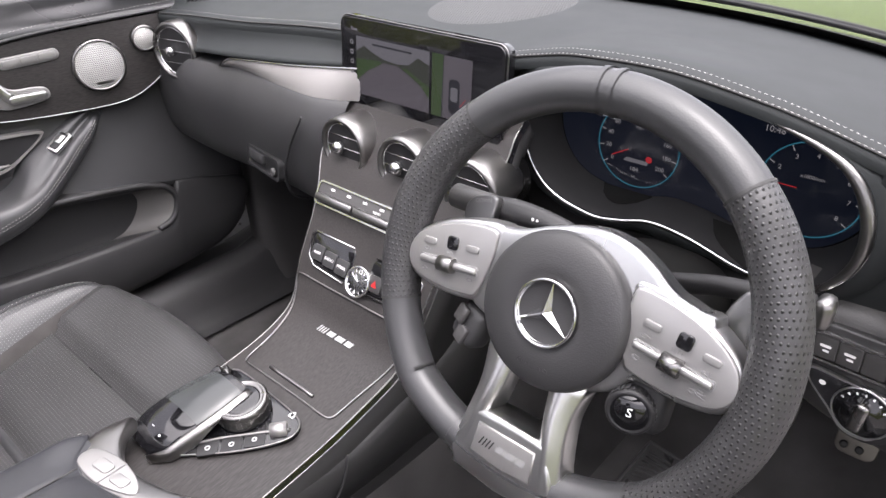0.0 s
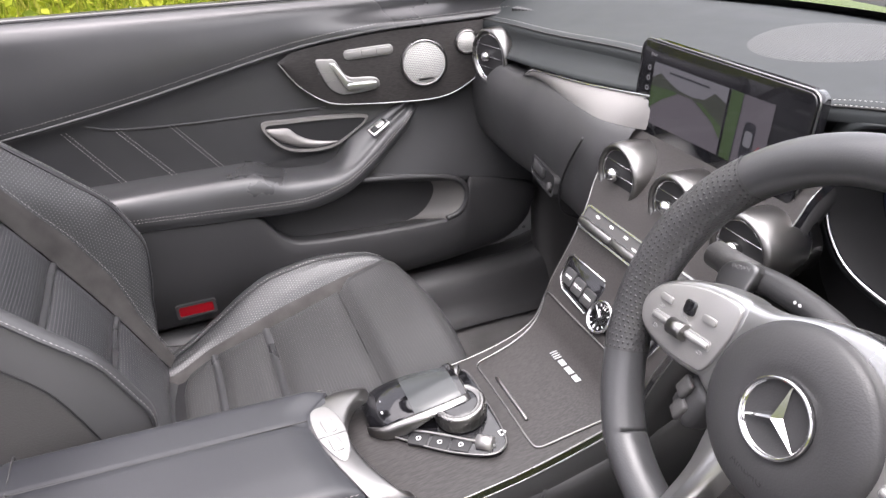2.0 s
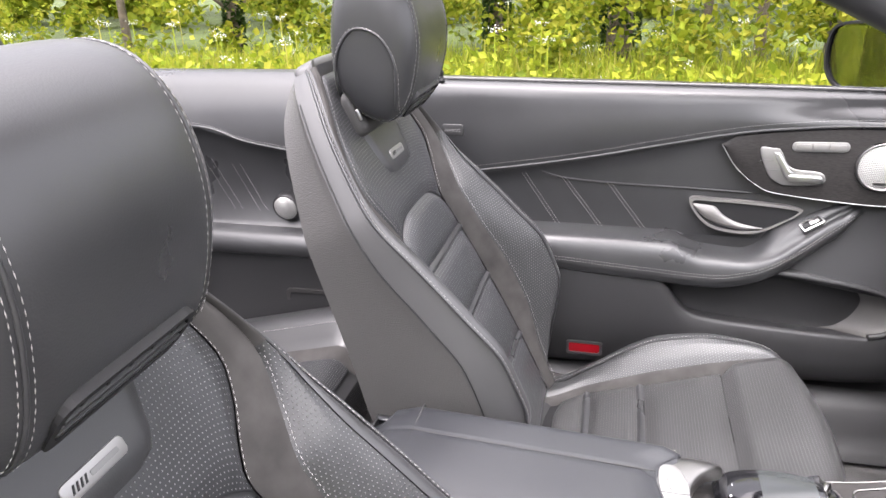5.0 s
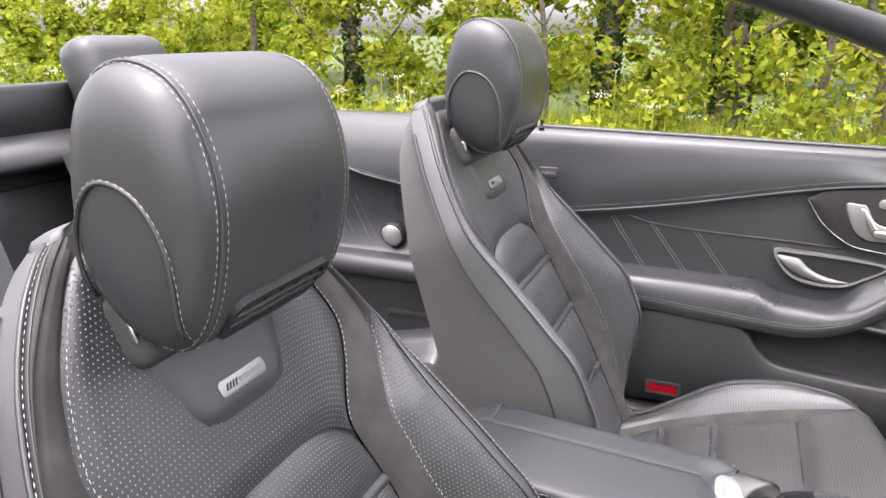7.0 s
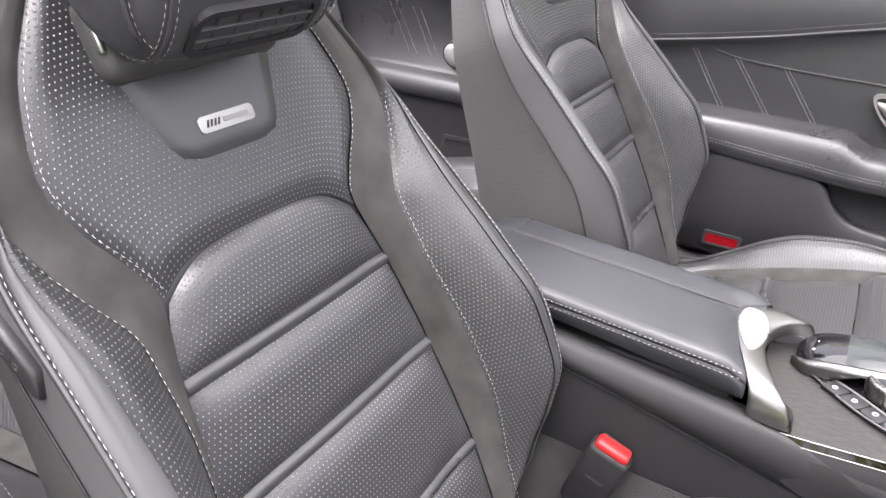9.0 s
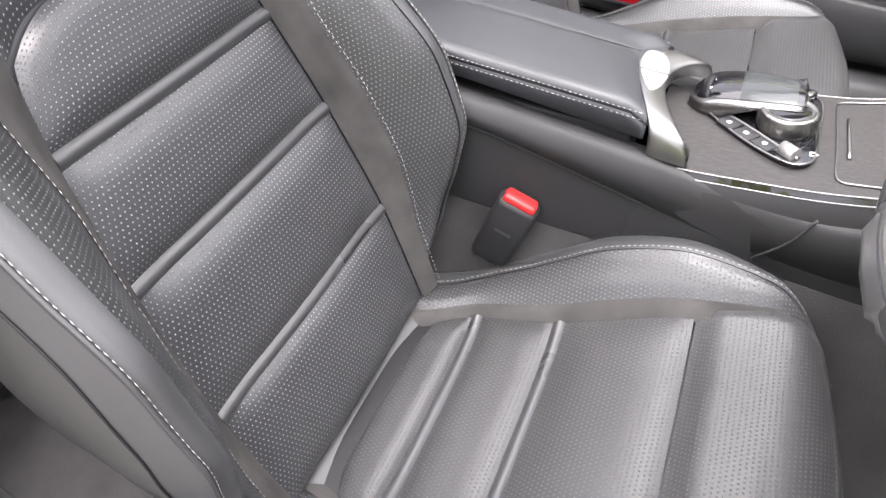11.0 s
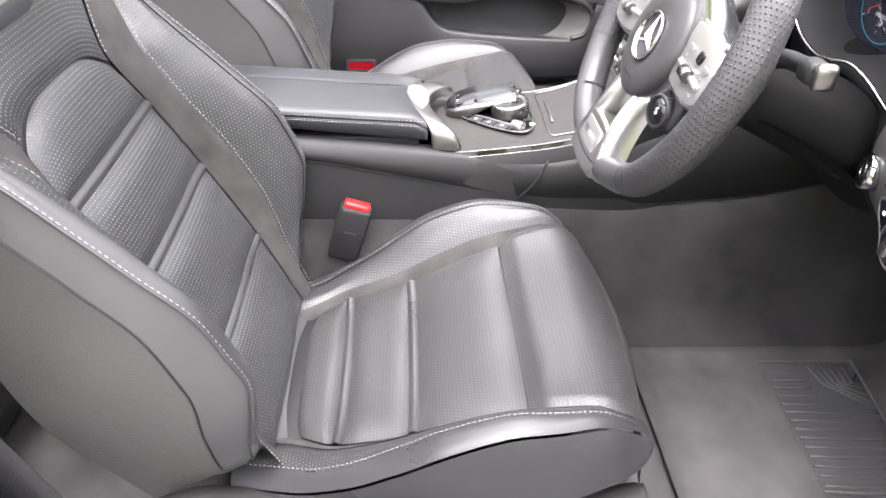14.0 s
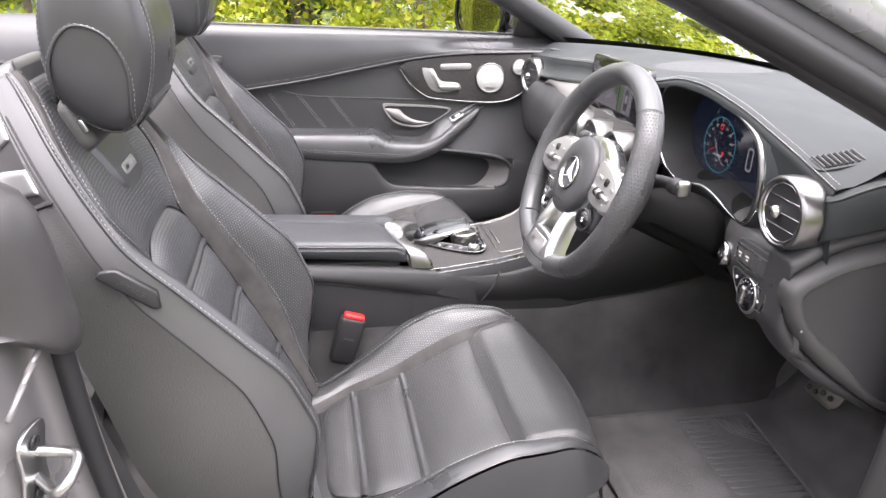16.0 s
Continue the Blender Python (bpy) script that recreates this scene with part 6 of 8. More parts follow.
part("inner_panel", bm, PLASTIC, cover, "smooth darker inner panel")
part("clip_mark", lathe([(0.0022, 0), (0.0022, 0.0006), (0.0004, 0.0008)], 10, frame_of((0.6527, 0.026, 0.696), (0, 1, 0), (0, 0, 1))), PALE_KEY, cover)
# small defroster slots near both top corners
for sx in (-1, 1):
    c = Vector((0.584, 0.074, 0.9215)) if sx > 0 else Vector((-0.62, 0.10, 0.918))
    vm = frame_of(c, (0.02, 0.99, 0.16) if sx > 0 else (0.86, 0.3, 0.02), (-0.95, 0.02, 0.27) if sx > 0 else (-0.3, 0.95, 0.04))
    vm = vm @ (Matrix.Diagonal((0.78, 0.72, 1, 1)) if sx > 0 else Matrix.Diagonal((0.8, 0.5, 1, 1)))
    dv = part("defroster_vent", ring(rounded(0.105, 0.052, 0.016), rounded(0.092, 0.040, 0.010), 0.008, vm @ pose(0, 0, 0.0015 if sx > 0 else -0.004)), LEATHER_SOFT, dashboard)
    part("recess", plate(rounded(0.094, 0.042, 0.010), 0.002, vm @ pose(0, 0, -0.002)), BLACK, dv)
    for k in range(8):
        part("slat", rbox((0.0045, 0.040, 0.006), 0.001, vm @ pose(-0.038 + 0.011 * k, 0, 0.002, 0, 25, 0)), PLASTIC, dv)


def air_vent(c, normal, r, name="air_vent"):
    """A round vent: silver barrel, chrome inner ring, three slats and a knob."""
    n = Vector(normal).normalized()
    m = frame_of(c, Vector((0, 0, 1)).cross(n), (0, 0, 1))
    v = part(name, lathe([(r * 0.92, -0.075), (r * 1.0, -0.05), (r * 1.04, -0.02), (r * 1.03, -0.006), (r * 0.98, 0.0), (r * 0.90, 0.0005), (r * 0.86, -0.004), (r * 0.84, -0.012)], 44, m), SILVER, dashboard, "round satin silver air vent")
    part("inner_ring", lathe([(r * 0.86, -0.010), (r * 0.84, -0.003), (r * 0.80, -0.003), (r * 0.78, -0.010), (r * 0.78, -0.03)], 44, m), CHROME, v)
    part("duct", lathe([(r * 0.79, -0.005), (r * 0.77, -0.045), (0.001, -0.046)], 32, m), BLACK, v)
    for k in (-0.42, 0.0, 0.42):
        w = 2 * r * 0.77 * math.sqrt(1 - k * k)
        part("slat", rbox((w, 0.0028, 0.016), 0.001, m @ pose(0, k * r * 0.95, -0.013, 12)), PLASTIC, v)
        part("slat_edge", rbox((w, 0.0014, 0.0014), 0.0004, m @ pose(0, k * r * 0.95 - 0.0005, -0.0045, 12)), CHROME, v)
    part("stem", rbox((0.003, r * 1.3, 0.008), 0.001, m @ pose(0, 0, -0.022)), BLACK, v)
    part("knob", lathe([(0.0085, -0.008), (0.0095, 0.0), (0.0092, 0.006), (0.0072, 0.010), (0.003, 0.0125), (0.0005, 0.0125)], 20, m @ pose(-0.006, 0, -0.004)), CHROME, v, "chrome vent knob")
    return v


air_vent((-0.591, 0.004, 0.850), (0.22, -1, 0.05), 0.050)
air_vent((0.594, -0.006, 0.852), (-0.02, -1, 0.05), 0.050)
for x in (-0.095, 0.013, 0.121):
    air_vent((x, -0.047, 0.814), (0.0, -1, 0.68), 0.0405)

# ---- media screen standing on the dashboard ----
media_screen = thing("media_screen", "wide black media screen showing the reversing camera picture", "screen")
sm = frame_of((-0.006, 0.008, 0.914), (1, 0, 0), (0, 0.06, 1))
part("housing", plate(rounded(0.2716, 0.1166, 0.0125), 0.014, sm @ pose(0, 0, -0.001), 0.003), GLOSS, media_screen)
part("edge_strip", tube([sm @ Vector((x, y, -0.0015)) for x, y in rounded(0.2725, 0.1175, 0.013)], 0.0011, 6, closed=True), SILVER, media_screen, "thin silver screen edge")
part("glass", plate(rounded(0.270, 0.115, 0.012), 0.004, sm @ pose(0, 0, 0.0022), 0.001), GLOSS, media_screen, "glossy black screen glass")
part("foot", rbox((0.10, 0.05, 0.06), 0.01, Matrix.Translation((0.004, 0.035, 0.88))), BLACK, media_screen)
DISPLAY_SKY, DISPLAY_ROAD = glowing("display_sky", (0.42, 0.42, 0.45), 0.072), glowing("display_road", (0.28, 0.255, 0.28), 0.072)
DISPLAY_GREEN, DISPLAY_HEDGE = glowing("display_green", (0.10, 0.19, 0.045), 0.072), glowing("display_hedge", (0.10, 0.115, 0.075), 0.068)
DISPLAY_DARK, DISPLAY_WHITE = glowing("display_dark", (0.10, 0.10, 0.12), 0.045), glowing("display_white", (0.8, 0.8, 0.82), 0.072)
DISPLAY_BLUE, DISPLAY_RED = glowing("display_blue", (0.05, 0.35, 0.8), 0.090), glowing("display_red", (0.8, 0.03, 0.04), 0.113)
on = sm @ pose(0, 0, 0.0026)
pic = part("camera_picture", plate([(-0.105, -0.040), (0.024, -0.040), (0.024, 0.035), (-0.105, 0.035)], 0, on), DISPLAY_ROAD, media_screen, "reversing camera view of a lane")
hor = 0.010
part("picture_sky", plate([(-0.105, 0.014), (-0.09, 0.022), (-0.075, 0.016), (-0.055, 0.010), (-0.03, 0.008), (-0.01, 0.012), (0.005, 0.022), (0.024, 0.016), (0.024, 0.035), (-0.105, 0.035)], 0, on @ pose(0, 0, 0.0002)), DISPLAY_SKY, pic)
part("picture_hedge", plate([(-0.105, 0.0), (-0.072, 0.004), (-0.055, 0.008), (-0.03, 0.008), (-0.01, 0.0), (0.024, -0.016), (0.024, 0.018), (0.005, 0.024), (-0.01, 0.013), (-0.03, 0.0105), (-0.055, 0.012), (-0.075, 0.018), (-0.09, 0.024), (-0.105, 0.016)], 0, on @ pose(0, 0, 0.0003)), DISPLAY_HEDGE, pic)
part("picture_grass", plate([(-0.105, -0.022), (-0.082, -0.006), (-0.056, 0.007), (-0.062, 0.009), (-0.105, 0.006)], 0, on @ pose(0, 0, 0.0004)), DISPLAY_GREEN, pic)
part("picture_grass", plate([(0.024, -0.022), (0.006, -0.006), (-0.022, 0.007), (-0.015, 0.008), (0.024, -0.008)], 0, on @ pose(0, 0, 0.0004)), DISPLAY_GREEN, pic)
part("caption", plate(rounded(0.07, 0.0022, 0.001, cx=-0.04, cy=0.028), 0, on @ pose(0, 0, 0.0004)), DISPLAY_DARK, pic)
top_view = part("top_view", plate([(0.028, -0.040), (0.090, -0.040), (0.090, 0.035), (0.028, 0.035)], 0, on), DISPLAY_DARK, media_screen, "overhead view of the car")
part("view_grass", plate([(0.028, -0.040), (0.044, -0.040), (0.046, 0.035), (0.028, 0.035)], 0, on @ pose(0, 0, 0.0002)), DISPLAY_GREEN, top_view)
part("view_road", plate([(0.046, -0.040), (0.090, -0.040), (0.090, 0.035), (0.047, 0.035)], 0, on @ pose(0, 0, 0.0002)), DISPLAY_ROAD, top_view)
part("view_car", plate(rounded(0.017, 0.042, 0.006, cx=0.064, cy=-0.012), 0, on @ pose(0, 0, 0.0004)), glowing("display_black", (0.01, 0.01, 0.012), 0.2), top_view)
part("view_roof", plate(rounded(0.011, 0.017, 0.003, cx=0.064, cy=-0.009), 0, on @ pose(0, 0, 0.0005)), DISPLAY_SKY, top_view)
part("guide", plate([(0.074, -0.022), (0.082, -0.012), (0.0815, -0.0112), (0.0735, -0.0212)], 0, on @ pose(0, 0, 0.0005)), DISPLAY_RED, top_view)
lettering("Rear", 0.0065, on @ pose(-0.108, 0.043, 0.0002), DISPLAY_WHITE, media_screen)
for k in range(6):
    part("menu_icon", ring(rounded(0.006, 0.006, 0.002, 3, cx=-0.1135, cy=0.026 - 0.0125 * k), rounded(0.0035, 0.0035, 0.001, 3, cx=-0.1135, cy=0.026 - 0.0125 * k), 0.0001, on @ pose(0, 0, 0.0003)), DISPLAY_BLUE if k == 5 else DISPLAY_WHITE, media_screen)

# ---- instrument cluster ----
cluster = thing("instrument_cluster", "wide digital instrument cluster with two blue-ringed dials", "instrument cluster")
LOOP = [(0.128, 0.05, 0.895), (0.135, 0.05, 0.842), (0.168, 0.05, 0.801), (0.225, 0.05, 0.785), (0.262, 0.052, 0.788), (0.300, 0.055, 0.797), (0.345, 0.055, 0.793), (0.405, 0.05, 0.781), (0.465, 0.036, 0.786), (0.503, 0.026, 0.822), (0.513, 0.022, 0.868), (0.495, 0.024, 0.912), (0.455, 0.028, 0.936), (0.37, 0.028, 0.957), (0.28, 0.026, 0.962), (0.19, 0.03, 0.954), (0.145, 0.04, 0.932)]
loop = spline(LOOP, 5, closed=True)
mid = Vector((0.325, 0.118, 0.862))
deepl = [Vector((mid.x + (p.x - mid.x) * 0.93, 0.112, mid.z + (p.z - mid.z) * 0.86)) for p in loop]
part("binnacle", skin([loop, [p.lerp(q, 0.5) for p, q in zip(loop, deepl)], deepl], wrap=True), BLACK, cluster, "black instrument hood lining")
bm = bmesh.new()
bm.faces.new([bm.verts.new(p) for p in deepl])
bmesh.ops.recalc_face_normals(bm, faces=bm.faces)
part("glass", bm, GLOSS, cluster, "glossy dark display glass")
part("bezel", tube([loop[i] for i in range(0, 62)], 0.0028, 8), CHROME, cluster, "chrome lower edge of the cluster")
part("bezel_arc", tube([p + Vector((-0.004, -0.002, 0)) for p in loop[40:64]], 0.0062, 10, taper=lambda k: 0.25 + 0.75 * math.sin(math.pi * clamp(k, 0.02, 0.98))), SILVER, cluster, "thick silver arc")
def tuck_under(p):
    return Vector((p.x, p.y, min(p.z, table(EDGE_Z, p.x) - 0.012)))


part("surround", skin([loop, [p + Vector((0, -0.002, 0)) + (p - Vector((mid.x, p.y, mid.z))).normalized() * 0.004 for p in loop], [tuck_under(Vector((p.x, p.y + 0.010, p.z)) + (p - Vector((mid.x, p.y, mid.z))).normalized() * 0.022) for p in loop]], wrap=True), LEATHER_SOFT, cluster)
lower = [Vector((x, 0.064 - 0.02 * smooth(0.42, 0.5, x), z)) for x, z in ((0.11, 0.86), (0.14, 0.80), (0.19, 0.775), (0.26, 0.772), (0.34, 0.778), (0.42, 0.765), (0.50, 0.775), (0.53, 0.82))]
part("lower_surround", skin([spline(lower, 5), [p + Vector((0, 0.01, -0.06)) for p in spline(lower, 5)]]), BLACK, cluster)
cm = frame_of((0, 0.1105, 0), (1, 0, 0), (0, 0, 1))
NAVY = glowing("display_navy", (0.008, 0.016, 0.04), 0.05)
part("display", plate([(mid.x + (p.x - mid.x) * 0.985, mid.z + (p.z - mid.z) * 0.985) for p in deepl], 0, cm), NAVY, cluster, "dark blue display")
DIAL, TEAL = glowing("dial_face", (0.010, 0.016, 0.034), 0.06), glowing("dial_teal", (0.06, 0.42, 0.58), 0.07)
for cx, cz, marks_, start in ((0.248, 0.857, ("0", "20", "40", "60", "80", "100", "120", "140", "160", "180", "200"), 215), (0.437, 0.858, ("0", "1", "2", "3", "4", "5", "6", "7", "8"), 215)):
    d = part("dial", plate(disc(0.050, 48, cx=cx, cy=cz), 0, cm @ pose(0, 0, 0.0006)), DIAL, cluster)
    part("dial_ring", ring(disc(0.0512, 64, cx=cx, cy=cz), disc(0.0498, 64, cx=cx, cy=cz), 0.0003, cm @ pose(0, 0, 0.0012)), TEAL, d)
    n = len(marks_) - 1
    for k, txt in enumerate(marks_):
        a = radians(start - 250 * k / n)
        lettering(txt, 0.0072, cm @ pose(cx + 0.037 * math.cos(a), cz + 0.037 * math.sin(a), 0.0012), DISPLAY_WHITE, d, "numeral", 0.0)
        part("tick", plate(rounded(0.006, 0.0011, 0.0003, 2), 0, cm @ pose(cx + 0.0465 * math.cos(a), cz + 0.0465 * math.sin(a), 0.0012, 0, 0, math.degrees(a))), DISPLAY_WHITE, d)
    a = radians(start - 5) if cx < 0.3 else radians(180)
    part("needle", plate(rounded(0.024, 0.0011, 0.0004, 2), 0, cm @ pose(cx + 0.024 * math.cos(a), cz + 0.024 * math.sin(a), 0.0016, 0, 0, math.degrees(a))), DISPLAY_RED, d, "red needle")
part("sign", ring(disc(0.0058, 24, cx=0.248, cy=0.891), disc(0.0036, 24, cx=0.248, cy=0.891), 0.0001, cm @ pose(0, 0, 0.0016)), DISPLAY_RED, cluster)
part("brake_light", plate(disc(0.004, 20, cx=0.264, cy=0.844), 0, cm @ pose(0, 0, 0.0016)), DISPLAY_RED, cluster)
for txt, x, z, s in (("mph", 0.248, 0.880, 0.0055), ("184", 0.247, 0.828, 0.0075), ("10:48", 0.392, 0.912, 0.0095), ("x1000/min", 0.437, 0.872, 0.0055), ("1/2", 0.247, 0.819, 0.004)):
    lettering(txt, s, cm @ pose(x, z, 0.0016), DISPLAY_WHITE, cluster, "numeral", 0.0)
part("maker_mark", plate([(0.232, 0.836), (0.262, 0.836), (0.265, 0.841), (0.236, 0.841)], 0, cm @ pose(0, 0, 0.0015)), DISPLAY_SKY, cluster)
part("assist_graphic", ring(rounded(0.018, 0.042, 0.006, cx=0.345, cy=0.855), rounded(0.011, 0.034, 0.004, cx=0.345, cy=0.855), 0.0002, cm @ pose(0, 0, 0.0012)), DISPLAY_SKY, cluster)

# ---- steering column, stalks ----
column = thing("steering_column", "black steering column shroud with indicator and gear stalks", "steering column")
rows = []
for k in range(9):
    t = k / 8
    c = Vector((0.336, -0.150 + 0.20 * t, 0.812 - 0.085 * t))
    w, h = 0.058 + 0.012 * t, 0.044 + 0.012 * t
    rows.append([c + Vector((w * math.copysign(abs(math.cos(a)) ** 0.7, math.cos(a)), 0, h * math.copysign(abs(math.sin(a)) ** 0.7, math.sin(a)))) for a in (math.tau * j / 28 for j in range(28))])
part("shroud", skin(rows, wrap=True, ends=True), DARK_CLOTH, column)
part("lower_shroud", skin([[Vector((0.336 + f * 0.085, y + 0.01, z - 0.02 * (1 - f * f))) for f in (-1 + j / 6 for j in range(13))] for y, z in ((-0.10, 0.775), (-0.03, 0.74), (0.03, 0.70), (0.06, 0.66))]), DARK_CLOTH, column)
gear = part("gear_stalk", tube(spline([(0.395, -0.10, 0.835), (0.44, -0.105, 0.852), (0.49, -0.108, 0.861)], 6), 0.012, 12, flat=0.7), BLACK, column, "dark gear stalk with a silver button")
part("stalk_end", rbox((0.026, 0.022, 0.022), 0.006, Matrix.Translation((0.494, -0.108, 0.861))), BLACK, gear)
part("park_button", rbox((0.014, 0.022, 0.026), 0.006, Matrix.Translation((0.513, -0.107, 0.862))), SILVER, gear, "silver park button")
part("adjust_stalk", tube([(0.300, -0.075, 0.79), (0.262, -0.11, 0.785)], 0.008, 10), PLASTIC, column)

# ---- light switch panel and start button ----
lights = thing("light_switch_panel", "black light switch panel with silver rotary knob", "switch panel")
lm = frame_of((0.548, 0.0100, 0.707), (1, -0.10, 0.045), (-0.05, 0.04, 1))
back = [(p.x, p.y) for p in spline([(-0.060, 0.060, 0), (-0.052, 0.070, 0), (0.0, 0.071, 0), (0.060, 0.070, 0), (0.074, 0.062, 0), (0.070, 0.040, 0), (0.060, 0.010, 0), (0.056, -0.016, 0), (0.036, -0.022, 0), (0.018, -0.036, 0), (-0.008, -0.036, 0), (-0.030, -0.016, 0), (-0.050, 0.012, 0), (-0.058, 0.036, 0)], 3, closed=True)]
part("backing_plate", plate(back, 0.010, lm @ pose(0, 0, -0.001), 0.002), PLASTIC, lights)
part("upper_frame", ring(rounded(0.114, 0.031, 0.006, cx=0.003, cy=0.048), rounded(0.109, 0.026, 0.004, cx=0.003, cy=0.048), 0.004, lm @ pose(0, 0, 0.004)), SATIN, lights, "bright frame round the keys")
for k in range(5):
    b_ = part("key", plate(rounded(0.0208, 0.0235, 0.002, 3, cx=-0.0398 + 0.0214 * k, cy=0.048), 0.004, lm @ pose(0, 0, 0.0035), 0.001), PLASTIC_GREY, lights)
    if k < 2:
        part("symbol", plate(rounded(0.010, 0.003, 0.001, 2, cx=-0.0398 + 0.0214 * k, cy=0.050), 0, lm @ pose(0, 0, 0.0039)), WHITE, b_)
        part("symbol", plate(rounded(0.006, 0.0025, 0.001, 2, cx=-0.0388 + 0.0214 * k, cy=0.045), 0, lm @ pose(0, 0, 0.0039)), WHITE, b_)
poly = [(-0.050, 0.024), (-0.020, 0.024), (0.020, 0.022), (0.047, 0.018), (0.052, -0.004), (0.046, -0.014), (0.028, -0.016), (0.014, -0.030), (-0.008, -0.030), (-0.026, -0.012), (-0.046, 0.008)]
lo_ = [(p.x, p.y) for p in spline([(a, b, 0) for a, b in poly], 4, closed=True)]
part("lower_frame", ring(lo_, [(x * 0.945, y * 0.90) for x, y in lo_], 0.004, lm @ pose(0, 0, 0.004)), SATIN, lights, "bright frame round the rotary knob")
part("lower_face", plate([(x * 0.95, y * 0.91) for x, y in lo_], 0.002, lm @ pose(0, 0, 0.0035)), GLOSS, lights)
for x, y in ((-0.034, 0.012), (0.034, 0.000)):
    part("symbol", plate(rounded(0.006, 0.005, 0.002, 3), 0, lm @ pose(x, y, 0.0047)), WHITE, lights)
knob = part("rotary_knob", lathe([(0.0255, 0.0), (0.0255, 0.003), (0.024, 0.004), (0.017, 0.004), (0.016, 0.008), (0.001, 0.008)], 36, lm @ pose(0.004, -0.002, 0.003)), GLOSS, lights)
part("knob_ring", lathe([(0.0262, 0.0), (0.0268, 0.003), (0.0255, 0.0045), (0.0247, 0.003)], 36, lm @ pose(0.004, -0.002, 0.003)), SATIN, knob)
part("knob_grip", rbox((0.012, 0.031, 0.011), 0.004, lm @ pose(0.004, -0.003, 0.012, 0, 0, -8), 3), SILVER, knob, "silver grip of the light switch")
for a in range(7):
    part("symbol", plate(rounded(0.003, 0.0018, 0.0005, 2), 0, lm @ pose(0.004, -0.002, 0.0074) @ pose(0, 0, 0, 0, 0, 30 + 20 * a) @ pose(0.0208, 0, 0)), WHITE, knob)
start = thing("start_button", "round chrome-ringed engine start button", "button")
bm_ = frame_of((0.436, 0.033, 0.724), (1, -0.35, 0), (0.02, 0.08, 1))
part("ring", lathe([(0.021, -0.01), (0.021, 0.004), (0.019, 0.006), (0.016, 0.006), (0.015, 0.003)], 32, bm_), CHROME, start)
part("cap", lathe([(0.015, 0.002), (0.0148, 0.005), (0.012, 0.006), (0.001, 0.006)], 32, bm_), GLOSS, start)
part("emblem", ring(disc(0.0095, 24), disc(0.007, 24), 0.0004, bm_ @ pose(0, 0, 0.0065)), CHROME, start)

# ---- centre console ----
console = thing("centre_console", "centre console with dark wood facing and silver edging", "centre console")
SPINE = [(-0.44, 0.564), (-0.40, 0.569), (-0.33, 0.578), (-0.25, 0.589), (-0.19, 0.604), (-0.158, 0.620), (-0.140, 0.646), (-0.119, 0.680), (-0.085, 0.736), (-0.058, 0.780), (-0.030, 0.815), (-0.004, 0.850), (0.012, 0.872), (0.04, 0.885)]
HALF = [(0.0, 0.096), (0.06, 0.102), (0.14, 0.103), (0.22, 0.102), (0.29, 0.105), (0.33, 0.110), (0.37, 0.113), (0.41, 0.115), (0.46, 0.124), (0.51, 0.142), (0.57, 0.146), (0.61, 0.142), (0.65, 0.13)]
spine = spline([Vector((0, y, z)) for y, z in SPINE], 5)
runs = [0.0]
for a, b in zip(spine, spine[1:]):
    runs.append(runs[-1] + (b - a).length)


def console_at(u, run, lift=0.0):
    """A place on the facing: u across in metres, run along it from its rear end."""
    run = clamp(run, 0.0, runs[-1] - 1e-4)
    i = max(k for k in range(len(runs) - 1) if runs[k] <= run)
    a, b = spine[i], spine[i + 1]
    p = a.lerp(b, (run - runs[i]) / (runs[i + 1] - runs[i]))
    d = (b - a).normalized()
    n = Vector((1, 0, 0)).cross(d)
    return p + Vector((u, 0, 0)) + n * (lift - 0.007 * abs(u / 0.12) ** 3 * smooth(0.36, 0.30, run)), d, n


def run_of(y, z):
    return min(((p - Vector((0, y, z))).length, r) for p, r in zip(spine, runs))[1]


nr = 90
rows = []
for i in range(nr + 1):
    r = runs[-1] * i / nr
    w = table(HALF, r)
    rows.append([console_at(w * (-1 + j / 12), r)[0] for j in range(25)])
part("wood_facing", skin(rows), WOOD, console, "dark grey open-pored wood facing")
for sx in (-1, 1):
    top_e = [console_at(sx * table(HALF, r), r)[0] for r in (runs[-1] * i / nr for i in range(nr + 1))]
    part("edge_strip", tube(top_e, 0.0010, 6), SILVER, console, "thin chrome edge strip")
    part("black_band", skin([top_e, [p + Vector((sx * 0.003, 0.004, -0.007)) for p in top_e]]), GLOSS, console)
    low_e = [p + Vector((sx * 0.003, 0.003, -0.008)) for p in top_e]
    part("lower_strip", tube(low_e[:66], 0.0009, 6), SILVER, console)
    # flank below the facing
    rows = []
    for i, p in enumerate(low_e):
        k = i / nr
        q = Vector((sx * 0.118, p.y, max(0.47 + 0.12 * k, p.z - 0.09)))
        rows.append([p, p + Vector((sx * 0.006, 0.002, -0.010)), (p + q) / 2 + Vector((sx * 0.006, 0, 0)), q, Vector((sx * 0.120, p.y + 0.01, 0.44)), Vector((sx * 0.128, p.y + 0.02, 0.28))])
    part("flank", skin(rows), CONSOLE_LEATHER, console)

